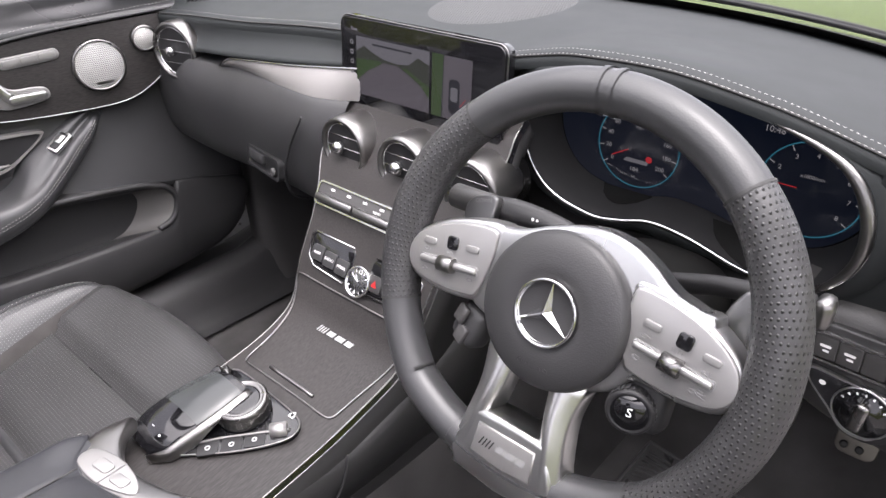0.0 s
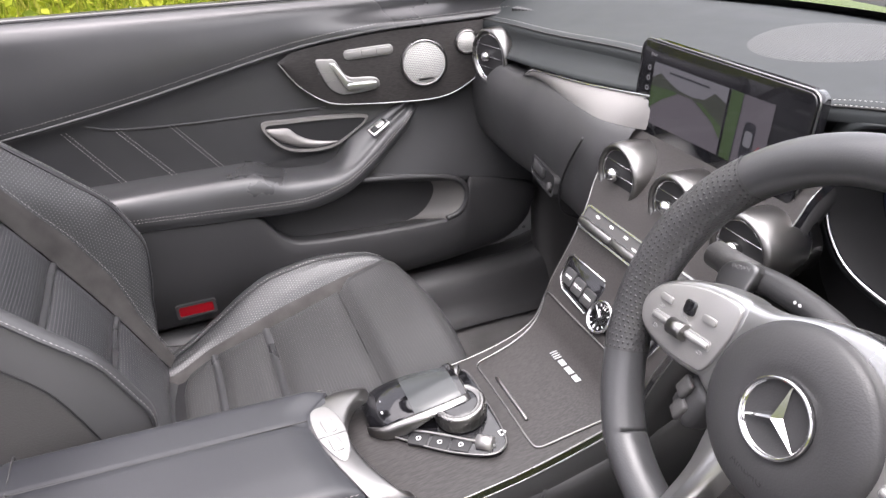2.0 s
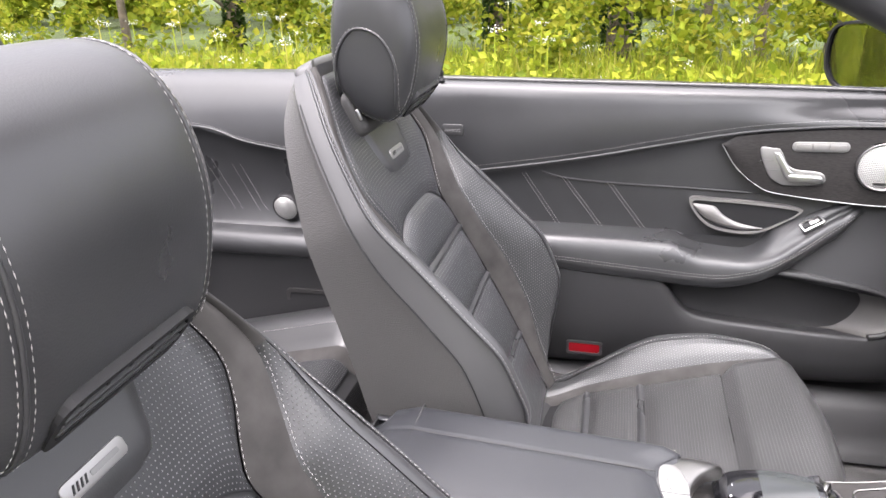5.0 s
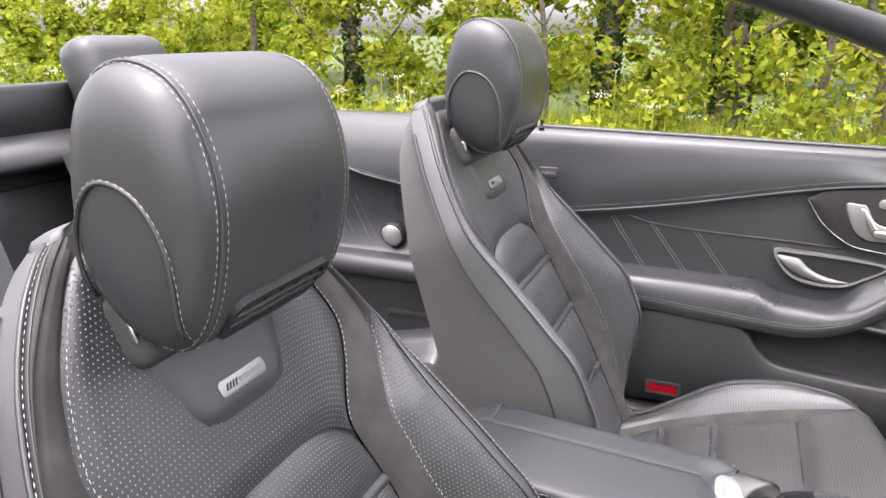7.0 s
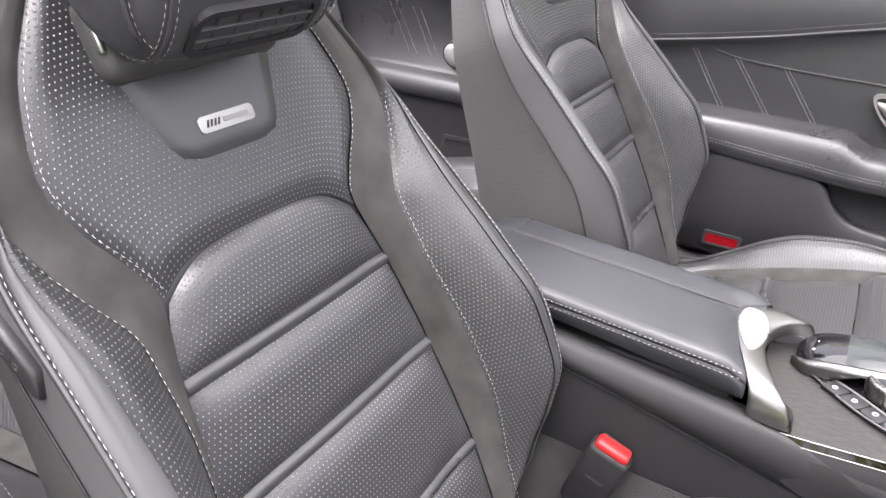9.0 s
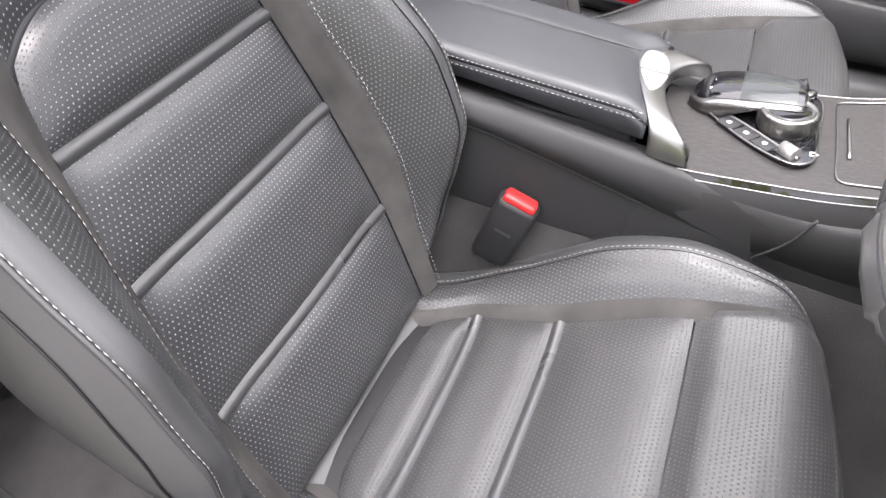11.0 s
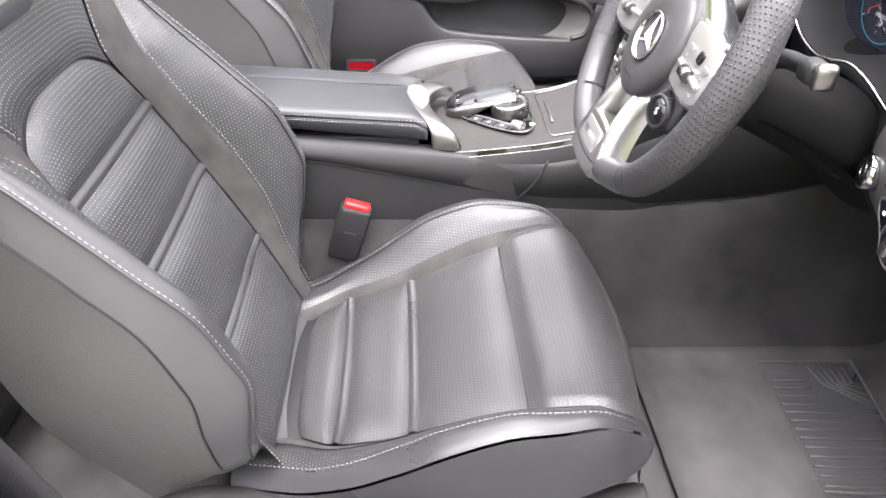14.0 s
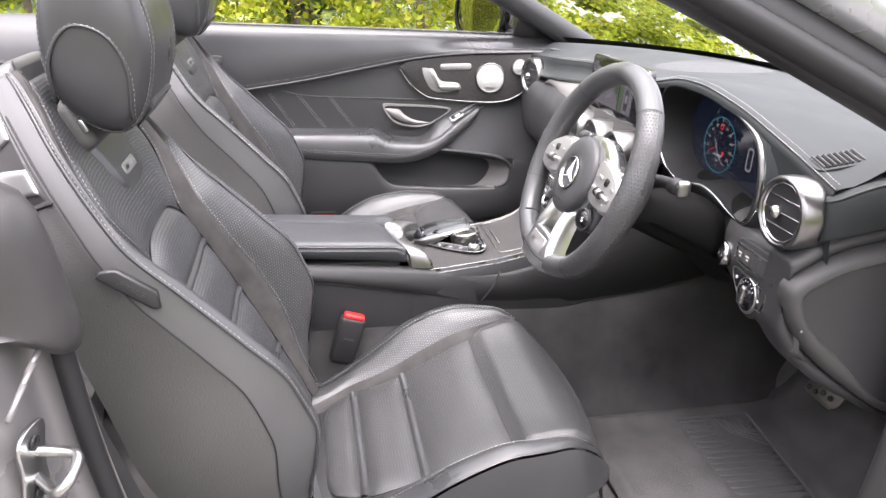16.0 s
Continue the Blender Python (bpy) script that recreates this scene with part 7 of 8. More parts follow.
# side panels with the swept seam
for sx in (-1, 1):
    seam_z = [(-0.86, 0.572), (-0.648, 0.556), (-0.476, 0.526), (-0.296, 0.490), (-0.236, 0.483), (-0.11, 0.479), (0.017, 0.495), (0.146, 0.518), (0.30, 0.555), (0.50, 0.60)]
    top_z = [(-0.86, 0.600), (-0.667, 0.587), (-0.438, 0.569), (-0.261, 0.556), (-0.1, 0.600), (0.05, 0.68), (0.30, 0.72), (0.50, 0.72)]
    rows, rows2 = [], []
    for y in [-0.86 + 1.36 * i / 68 for i in range(69)]:
        zt, zs = table(top_z, y), table(seam_z, y)
        wide = 0.016 * smooth(-0.15, 0.12, y)
        x = 0.118 + wide
        xt = 0.106 + 0.014 * smooth(-0.40, -0.20, y) + wide
        rows.append([Vector((sx * (xt - 0.03), y, zt - 0.004)), Vector((sx * (xt - 0.006), y, zt)), Vector((sx * (xt + 0.003), y, zt - 0.008)), Vector((sx * ((xt + x) / 2 + 0.003), y, (zt + zs) / 2)), Vector((sx * x, y, zs + 0.004)), Vector((sx * (x - 0.006), y, zs))])
        rows2.append([Vector((sx * (x - 0.006), y, zs)), Vector((sx * (x - 0.003), y, zs - 0.006)), Vector((sx * (x + 0.001), y, 0.42)), Vector((sx * (x + 0.008), y, 0.33)), Vector((sx * (x + 0.02), y, 0.22))])
    part("side_pad", skin(rows), CONSOLE_LEATHER, console, "black leather side pad")
    part("side_panel", skin(rows2), CONSOLE_PLASTIC, console, "smooth dark lower side panel")
    part("side_seam", tube([r[-1] + Vector((sx * 0.003, 0, 0)) for r in rows], 0.0018, 6), BLACK, console)
    part("panel_joint", tube(spline([(sx * 0.1185, -0.255, 0.560), (sx * 0.1225, -0.27, 0.527), (sx * 0.1205, -0.297, 0.490)], 5), 0.0018, 6), BLACK, console)
    rows = []
    for y in [-0.98 + 1.50 * i / 50 for i in range(51)]:
        fwd = smooth(-0.33, -0.25, y)
        wide = 0.016 * smooth(-0.15, 0.12, y)
        zc = 0.450 + (table(seam_z, y) + 0.002 - 0.450) * fwd
        rows.append(spline([Vector((sx * (0.122 - 0.012 * fwd + wide), y, zc)), Vector((sx * (0.130 + wide), y, zc - 0.035)), Vector((sx * (0.165 + wide * 0.6), y, 0.33)), Vector((sx * 0.20, y, 0.272)), Vector((sx * 0.23, y, 0.245))], 3))
    part("tunnel_carpet", skin(rows), SHADED_CARPET, console, "black carpet on the tunnel")
part("rear_end", rbox((0.21, 0.05, 0.34), 0.02, Matrix.Translation((0, -0.86, 0.42)), 3), PLASTIC, console)

# storage lid on the facing
r0, r1 = run_of(-0.252, 0.587), run_of(-0.132, 0.660)
lid_w = [(r0, 0.084), (r0 + 0.05, 0.088), (r1, 0.108)]
outl = [(f * (0.084 - 0.010), r0) for f in (1, 0.5, 0, -0.5, -1)] + [(-0.0835, r0 + 0.006)] + [(-table(lid_w, r), r) for r in (r0 + (r1 - r0) * k / 8 for k in range(1, 8))] + [(-0.107, r1 - 0.006)] + [(f * 0.100, r1) for f in (-1, -0.5, 0, 0.5, 1)] + [(0.107, r1 - 0.006)] + [(table(lid_w, r), r) for r in (r0 + (r1 - r0) * k / 8 for k in range(7, 0, -1))] + [(0.0835, r0 + 0.006)]
pts = spline([(a, b, 0) for a, b in outl], 4, closed=True)
part("lid_edge", tube([console_at(p.x, p.y, 0.0012)[0] for p in pts], 0.0012, 6, closed=True), SILVER, console, "silver outline of the storage lid")
part("lid_slot", tube([console_at(-0.042 + 0.084 * k / 6, run_of(-0.246, 0.589) + 0.012, 0.001)[0] for k in range(7)], 0.0022, 6), SILVER, console)
ra = run_of(-0.158, 0.612)
def emblem_piece(a, b, c, d, lean=0.004):
    """A slanted silver bar on the lid from a to b across and c to d along."""
    part("emblem_bar", skin([[console_at(x + lean * k, ra + c + (d - c) * k, 0.0012)[0] for x in (a, b)] for k in (0, 1)]), SATIN, console)


for k in range(4):
    emblem_piece(-0.034 + 0.0042 * k, -0.0318 + 0.0042 * k, -0.0045, 0.0045)
for a, b in ((-0.015, -0.003), (0.0005, 0.0145), (0.018, 0.030)):
    emblem_piece(a, b, -0.0035, 0.0035, 0.003)


def facing(run, u=0.0, lift=0.0):
    p, d, n = console_at(u, run, lift)
    return frame_of(p, (1, 0, 0), d)


# climate strip
m = facing(run_of(-0.074, 0.754), -0.002, 0.002)
hv = part("climate_panel", plate(rounded(0.232, 0.031, 0.006), 0.010, m, 0.002), PLASTIC_GREY, console, "climate control strip with silver keys")
part("climate_frame", ring(rounded(0.234, 0.033, 0.007), rounded(0.228, 0.028, 0.005), 0.004, m @ pose(0, 0, 0.0015)), CHROME, hv)
for cx, w in ((-0.075, 0.070), (0.0, 0.074), (0.075, 0.070)):
    part("toggle", rbox((w, 0.010, 0.012), 0.003, m @ pose(cx, -0.006, 0.004)), SILVER, hv, "silver toggle key")
for k in range(6):
    part("symbol", plate(rounded(0.008, 0.003, 0.001, 2, cx=-0.088 + 0.031 * k, cy=0.0085), 0, m @ pose(0, 0, 0.0005)), WHITE, hv)
lettering("MENU", 0.005, m @ pose(-0.002, 0.002, 0.0006), WHITE, hv)
# button strip with clock
m = facing(run_of(-0.113, 0.690), 0.0, 0.001)
bs = part("button_panel", plate([(-0.100, 0.020), (-0.094, 0.024), (-0.02, 0.024), (-0.016, 0.018), (-0.016, -0.018), (-0.022, -0.022), (-0.080, -0.018), (-0.094, -0.008)], 0.008, m, 0.002), GLOSS, console, "glossy black button panel")
part("panel_frame", tube([m @ Vector((x, y, 0.0008)) for x, y in ((-0.02, 0.0255), (-0.094, 0.0255), (-0.1015, 0.020), (-0.0955, -0.009), (-0.081, -0.0195), (-0.022, -0.0235))], 0.0013, 6), CHROME, bs)
for k, txt in enumerate(("NAVI", "RADIO", "MEDIA")):
    b_ = part("key", plate(rounded(0.0225, 0.021, 0.003, 3, cx=-0.080 + 0.0245 * k, cy=-0.001 - 0.002 * k), 0.004, m @ pose(0, 0, 0.0025), 0.001), PLASTIC, bs)
    lettering(txt, 0.0055, m @ pose(-0.080 + 0.0245 * k, -0.001 - 0.002 * k, 0.003), WHITE, b_)
bs2 = part("button_panel", plate([(0.100, 0.020), (0.094, 0.024), (0.02, 0.024), (0.016, 0.018), (0.016, -0.018), (0.022, -0.022), (0.080, -0.018), (0.094, -0.008)], 0.008, m, 0.002), GLOSS, console)
part("panel_frame", tube([m @ Vector((x, y, 0.0008)) for x, y in ((0.02, 0.0255), (0.094, 0.0255), (0.1015, 0.020), (0.0955, -0.009), (0.081, -0.0195), (0.022, -0.0235))], 0.0013, 6), CHROME, bs2)
for k in range(3):
    part("key", plate(rounded(0.0225, 0.021, 0.003, 3, cx=0.080 - 0.0245 * k, cy=-0.001 - 0.002 * k), 0.004, m @ pose(0, 0, 0.0025), 0.001), PLASTIC, bs2)
part("hazard_mark", plate([(0.026, -0.009), (0.036, -0.009), (0.031, 0.0)], 0, m @ pose(0, 0, 0.0032)), RED, bs2, "red warning triangle")
part("hazard_mark", plate([(0.076, -0.006), (0.086, -0.006), (0.081, 0.003)], 0, m @ pose(0, 0, 0.0032)), RED, bs2)
clock = thing("analogue_clock", "small round analogue clock with dark face and chrome ring", "clock")
m = facing(run_of(-0.117, 0.683), 0.004, 0.003)
part("ring", lathe([(0.021, -0.01), (0.021, 0.002), (0.0195, 0.004), (0.018, 0.0035), (0.0175, 0.001)], 40, m), CHROME, clock)
part("face", plate(disc(0.0178, 40), 0.002, m @ pose(0, 0, 0.001)), GLOSS, clock, "dark clock face")
for k in range(12):
    a = math.tau * k / 12
    if k % 3:
        part("tick", plate(rounded(0.0035, 0.0011, 0.0003, 2), 0, m @ pose(0.0145 * math.cos(a), 0.0145 * math.sin(a), 0.0014, 0, 0, math.degrees(a))), WHITE, clock)
for txt, a in (("12", 90), ("6", 270), ("9", 180), ("3", 0)):
    if txt in ("12", "6"):
        lettering(txt, 0.008, m @ pose(0.0132 * math.cos(radians(a)), 0.0132 * math.sin(radians(a)), 0.0014), WHITE, clock, "numeral", 0.0)
for ang, ln, w in ((127, 0.0095, 0.0014), (150, 0.013, 0.0011)):
    part("clock_hand", plate(rounded(ln, w, 0.0004, 2, cx=ln / 2), 0, m @ pose(0, 0, 0.0018, 0, 0, ang)), WHITE, clock, "white clock hand")
part("pin", lathe([(0.0018, 0), (0.0018, 0.002), (0.0003, 0.0022)], 12, m @ pose(0, 0, 0.001)), CHROME, clock)

# ---- touchpad and dial controller ----
ctrl = thing("touchpad_controller", "glossy black touchpad hand rest with silver dial", "controller")
LP = frame_of((0, -0.246, 0.5905), (1, 0, 0), (0, 0.9916, 0.129))


def lp(x, y, h=0.0):
    return LP @ Vector((x, (y + 0.246) / 0.9916, h))


base_o = [(-0.100, -0.372), (-0.098, -0.335), (-0.088, -0.290), (-0.075, -0.270), (-0.050, -0.266), (-0.010, -0.268), (0.035, -0.270), (0.062, -0.275), (0.071, -0.292), (0.060, -0.315), (0.035, -0.345), (0.005, -0.372), (-0.03, -0.398), (-0.07, -0.405)]
bo = [(p.x, p.y) for p in spline([(x, (y + 0.246) / 0.9916, 0) for x, y in base_o], 4, closed=True)]
part("base", plate(bo, 0.010, LP @ pose(0, 0, 0.003), 0.002), GLOSS, ctrl, "glossy black base plate")
part("base_rim", tube([LP @ Vector((x, y, 0.003)) for x, y in bo], 0.0012, 6, closed=True), SILVER, ctrl, "silver rim")
part("divider", tube(spline([lp(-0.03, -0.392, 0.004), lp(0.0, -0.352, 0.004), lp(0.035, -0.315, 0.004), lp(0.062, -0.288, 0.004)], 5), 0.0022, 6), SILVER, ctrl)
rows = []
for i in range(17):
    k = i / 16
    y = -0.408 + 0.118 * k
    hgt = table([(0, 0.008), (0.08, 0.017), (0.3, 0.027), (0.6, 0.032), (0.9, 0.034), (1, 0.032)], k)
    xc = -0.060 + 0.024 * k
    hw = table([(0, 0.020), (0.15, 0.036), (0.5, 0.038), (0.9, 0.032), (1, 0.027)], k)
    row = [lp(xc - hw - 0.004, y, 0.002 if k < 0.75 else 0.002 + 0.03 * smooth(0.75, 1, k))]
    row += [lp(xc + hw * math.sin(radians(a)), y, hgt - 0.010 * (1 - math.cos(radians(a)))) for a in range(-90, 91, 15)]
    row += [lp(xc + hw + 0.001, y, hgt - 0.016)]
    rows.append(row)
part("hand_rest", skin(rows), GLOSS, ctrl, "glossy black curved hand rest")
rows2 = [[p + Vector((0, 0, 0.0006)) for p in r[3:13]] for r in rows[7:16]]
part("touch_surface", skin(rows2), surface("touch_surface", (0.03, 0.033, 0.034), 0.22, bump=0.0, vary=0.0), ctrl, "smooth dark touch surface")
front = rows[-1]
part("hand_rest_nose", skin([front, [p + Vector((0.002, 0.006, -0.008)) for p in front], [p + Vector((0.002, -0.004, -0.022)) for p in front]]), SILVER, ctrl)
rows = []
for i in range(17):
    k = i / 16
    y = -0.412 + 0.124 * k
    xc = -0.060 + 0.024 * k
    hw = table([(0, 0.022), (0.15, 0.038), (0.5, 0.040), (0.9, 0.034), (1, 0.029)], k)
    ht = table([(0, 0.007), (0.12, 0.014), (0.3, 0.021), (0.6, 0.027), (0.9, 0.029), (1, 0.027)], k)
    hb = table([(0, -0.002), (0.3, 0.001), (0.42, 0.008), (0.6, 0.018), (0.9, 0.024), (1, 0.024)], k)
    rows.append([lp(xc + hw - 0.003, y, ht), lp(xc + hw + 0.003, y, ht - 0.002), lp(xc + hw + 0.006, y, (ht + hb) / 2), lp(xc + hw + 0.004, y, hb), lp(xc + hw - 0.004, y, hb - 0.001)])
part("side_arm", skin([spline(r, 3) for r in rows], wrap=True, ends=True), SILVER, ctrl, "satin silver arm of the hand rest")
for k in range(3):
    part("symbol", plate(rounded(0.004, 0.0022, 0.0006, 2), 0, frame_of(lp(-0.075 + 0.018 * k, -0.382 - 0.004 * k, 0.0228 - 0.0018 * abs(k - 1)), (1, -0.15, 0.0), (0, 0.95, 0.30))), WHITE, ctrl)
dm = LP @ pose(-0.004, (-0.303 + 0.246) / 0.9916, 0.003)
dial = part("dial", lathe([(0.0305, 0.0), (0.0315, 0.004), (0.0315, 0.019), (0.030, 0.022), (0.0265, 0.0225), (0.025, 0.021)], 48, dm), SILVER, ctrl, "knurled silver rotary dial")
part("dial_cap", lathe([(0.0252, 0.0205), (0.02, 0.0215), (0.001, 0.022)], 40, dm), GLOSS, dial)
for k in range(36):
    a = math.tau * k / 36
    part("knurl", rbox((0.0012, 0.0012, 0.010), 0.0, dm @ pose(0.0316 * math.cos(a), 0.0316 * math.sin(a), 0.009, 0, 0, math.degrees(a))), SILVER, dial)
for x, y in ((0.006, -0.362), (0.024, -0.342), (0.040, -0.322)):
    k_ = part("key", plate(rounded(0.019, 0.024, 0.003, 3), 0.003, LP @ pose(x, (y + 0.246) / 0.9916, 0.0042, 0, 0, -42), 0.0008), BLACK, ctrl)
    part("symbol", ring(disc(0.0030, 14), disc(0.0022, 14), 0.0002, LP @ pose(x, (y + 0.246) / 0.9916, 0.0047)), WHITE, k_)
roller = part("roller", tube([lp(0.047, -0.304, 0.006), lp(0.060, -0.290, 0.006)], 0.0085, 16), PALE_KEY, ctrl, "silver volume roller")
lever = part("mode_key", rbox((0.022, 0.012, 0.010), 0.003, LP @ pose(-0.072, (-0.283 + 0.246) / 0.9916, 0.008, 0, 0, -30)), SILVER, ctrl)
part("home_mark", ring([(0.043, -0.026), (0.047, -0.022), (0.051, -0.026), (0.051, -0.031), (0.043, -0.031)], [(0.0445, -0.0262), (0.047, -0.0238), (0.0495, -0.0262), (0.0495, -0.0298), (0.0445, -0.0298)], 0.0002, LP @ pose(0, 0, 0.0037)), WHITE, ctrl)

# ---- silver bridge between the armrest and the wood ----
bridge = thing("console_bridge", "satin silver bridge with phone keys across the console", "trim")
rear_e = spline([(-0.092, -0.434, 0.585), (-0.088, -0.438, 0.600), (-0.077, -0.450, 0.609), (-0.060, -0.470, 0.6125), (-0.033, -0.481, 0.6135), (0.0, -0.477, 0.6135), (0.036, -0.467, 0.613), (0.064, -0.457, 0.6115), (0.084, -0.449, 0.608), (0.094, -0.444, 0.599), (0.098, -0.441, 0.584), (0.099, -0.440, 0.570)], 4)
front_e = spline([(-0.094, -0.394, 0.580), (-0.088, -0.398, 0.596), (-0.072, -0.410, 0.6045), (-0.050, -0.428, 0.608), (-0.022, -0.440, 0.6085), (0.012, -0.441, 0.6085), (0.042, -0.434, 0.6080), (0.066, -0.424, 0.606), (0.084, -0.414, 0.602), (0.095, -0.404, 0.594), (0.100, -0.396, 0.582), (0.102, -0.393, 0.568)], 4)
rows = []
for p, q in zip(rear_e, front_e):
    n_ = Vector((clamp((p.x - 0.07) / 0.03) - clamp((-0.07 - p.x) / 0.03), 0, 1 - clamp((abs(p.x) - 0.085) / 0.015))).normalized()
    rows.append([p - n_ * 0.016, p - n_ * 0.003, p + (q - p) * 0.07, p + (q - p) * 0.4 + n_ * 0.0012, p + (q - p) * 0.75 + n_ * 0.0005, q + (p - q) * 0.06 - n_ * 0.001, q - n_ * 0.005, q - n_ * 0.018])
part("bridge_body", skin([spline(r, 3) for r in rows]), SILVER, bridge)
km = frame_of((-0.008, -0.4600, 0.6142), (1, 0.13, -0.005), (-0.13, 1, -0.12))
pad = [(p.x, p.y) for p in spline([(-0.050, 0.010, 0), (-0.02, 0.020, 0), (0.02, 0.016, 0), (0.048, 0.004, 0), (0.046, -0.008, 0), (0.0, -0.019, 0), (-0.045, -0.012, 0)], 4, closed=True)]
kp = part("key_pad", plate(pad, 0.006, km @ Matrix.Diagonal((0.90, 0.9, 1, 1)), 0.0015), PALE_KEY, bridge, "pale silver phone key pad")
part("key", plate(rounded(0.024, 0.014, 0.004, cx=-0.012, cy=0.001), 0.003, km @ pose(0, 0, 0.0018), 0.001), PALE_KEY, kp)
part("key", plate(rounded(0.022, 0.013, 0.004, cx=0.020, cy=-0.002), 0.003, km @ pose(0, 0, 0.0018), 0.001), PALE_KEY, kp)
part("key_joint", tube([km @ Vector((0.004, 0.017, 0.0006)), km @ Vector((0.005, -0.018, 0.0006))], 0.0007, 5), GREY_PRINT, kp)

# ---- armrest box ----
armrest = thing("armrest_box", "padded black leather armrest lid with grey stitching", "armrest")
FRONT = [(-0.09, -0.448), (-0.078, -0.450), (-0.068, -0.457), (-0.058, -0.468), (-0.047, -0.477), (-0.033, -0.482), (-0.015, -0.482), (0.0, -0.479), (0.036, -0.469), (0.064, -0.459), (0.09, -0.446)]


def lid_top(y):
    return 0.6215 + 0.045 * (-0.45 - y) - 0.035 * smooth(-0.80, -0.850, y) ** 1.5


def lid_foot(y):
    return 0.576 + 0.085 * (-0.44 - y)


rows = []
for y in (-0.850, -0.840, -0.820, -0.79, -0.72, -0.64, -0.60, -0.57, -0.54, -0.51, -0.49, -0.47, -0.455, -0.450):
    dip = 0.009 * smooth(-0.475, -0.45, y) ** 1.5
    w = 0.087 - 0.010 * smooth(-0.78, -0.850, y)
    zt, zb = lid_top(y) - dip, lid_foot(y)
    prof = [(-w + 0.004, zb), (-w, zb + 0.003), (-w - 0.001, zt - 0.016), (-w, zt - 0.009), (-w + 0.003, zt - 0.004), (-w + 0.008, zt - 0.001), (-w + 0.016, zt), (-0.063, zt + 0.0008), (-0.056, zt + 0.0012), (-0.049, zt + 0.0015), (-0.042, zt + 0.0018), (-0.035, zt + 0.002), (-0.030, zt + 0.002), (-0.027, zt + 0.0008), (-0.024, zt + 0.002), (-0.015, zt + 0.002), (0.0, zt + 0.002), (0.012, zt + 0.0018), (0.024, zt + 0.0014), (0.036, zt + 0.001), (0.048, zt + 0.0004), (0.06, zt - 0.001), (w - 0.016, zt - 0.002), (w - 0.008, zt - 0.003), (w - 0.003, zt - 0.006), (w, zt - 0.011), (w + 0.0002, zt - 0.0135), (w - 0.0012, zt - 0.0145), (w + 0.0004, zt - 0.0155), (w + 0.001, zt - 0.022), (w + 0.001, zb + 0.004), (w - 0.004, zb)]
    rows.append([Vector((x, y + (table(FRONT, x) + 0.450) * smooth(-0.62, -0.45, y), z)) for x, z in prof])
part("lid", skin(rows, ends=True), ARM_LEATHER, armrest, "smooth black leather lid")
for sx in (-1, 1):
    for dz in (-0.0105, -0.0180):
        line = [Vector((sx * (0.0874 + (0.0012 if dz < -0.015 else 0.0)), y, lid_top(y) + dz)) for y in (-0.80, -0.7, -0.6, -0.5, -0.452)]
        part("stitching", stitches(spline(line, 5), length=0.0045, r=0.00040), THREAD, armrest)
part("lid_seam", tube(spline([(-0.027, y, lid_top(y) + 0.0008) for y in (-0.785, -0.7, -0.6, -0.5, -0.482)], 6), 0.0010, 6), THREAD_DARK, armrest)
part("end_seam", tube(spline([(-0.086, -0.785, lid_top(-0.785) - 0.012), (-0.075, -0.785, lid_top(-0.785)), (0.075, -0.785, lid_top(-0.785) - 0.001), (0.086, -0.785, lid_top(-0.785) - 0.012)], 5), 0.0012, 6), THREAD_DARK, armrest)
part("box_body", rbox((0.160, 0.385, 0.09), 0.004, Matrix.Translation((0, -0.652, 0.535))), CONSOLE_PLASTIC, armrest)

# ---- seat belt buckle ----
def buckle(x, y, z, yaw):
    b_ = thing("belt_buckle", "black seat belt buckle with a red release button", "seat belt buckle")
    m = Matrix.Translation((x, y, z)) @ pose(0, 0, 0, -16, 0, yaw)
    part("body", rbox((0.030, 0.052, 0.105), 0.008, m @ pose(0, 0, -0.052), 3), BLACK, b_)
    part("release_button", rbox((0.020, 0.042, 0.012), 0.004, m @ pose(0.002, 0, 0.002)), RED, b_, "red release button")
    part("slot", rbox((0.004, 0.034, 0.006), 0.001, m @ pose(-0.0125, 0, 0.0)), BLACK, b_)
    part("strap", tube(spline([m @ Vector((0, 0, -0.10)), m @ Vector((0, 0.005, -0.13)), m @ Vector((0.01, -0.01, -0.18))], 4), 0.010, 8), BLACK, b_)
    part("press_mark", plate(rounded(0.022, 0.004, 0.001, 2), 0, frame_of(m @ Vector((0.0155, 0, -0.045)), m.to_3x3() @ Vector((0, 1, 0)), m.to_3x3() @ Vector((0, 0, 1)))), PLASTIC_GREY, b_)


buckle(0.135, -0.560, 0.484, 0)

# ---- steering wheel ----
wheel = thing("steering_wheel", "flat-bottomed black leather steering wheel with silver spokes", "steering wheel")
WM = frame_of((0.336, -0.191, 0.833), (1, 0, 0), (0, 0.3665, 0.9304))


def wp(u, v, w=0.0):
    return WM @ Vector((u, v, w))


def rim_at(a):
    """Centre line of the rim, by the angle from the right."""
    r = 0.172
    u, v = r * math.cos(a), r * math.sin(a) + 0.004
    if v < -0.118:
        v = -0.120 - (-0.120 - v) * 0.70
    return u, v


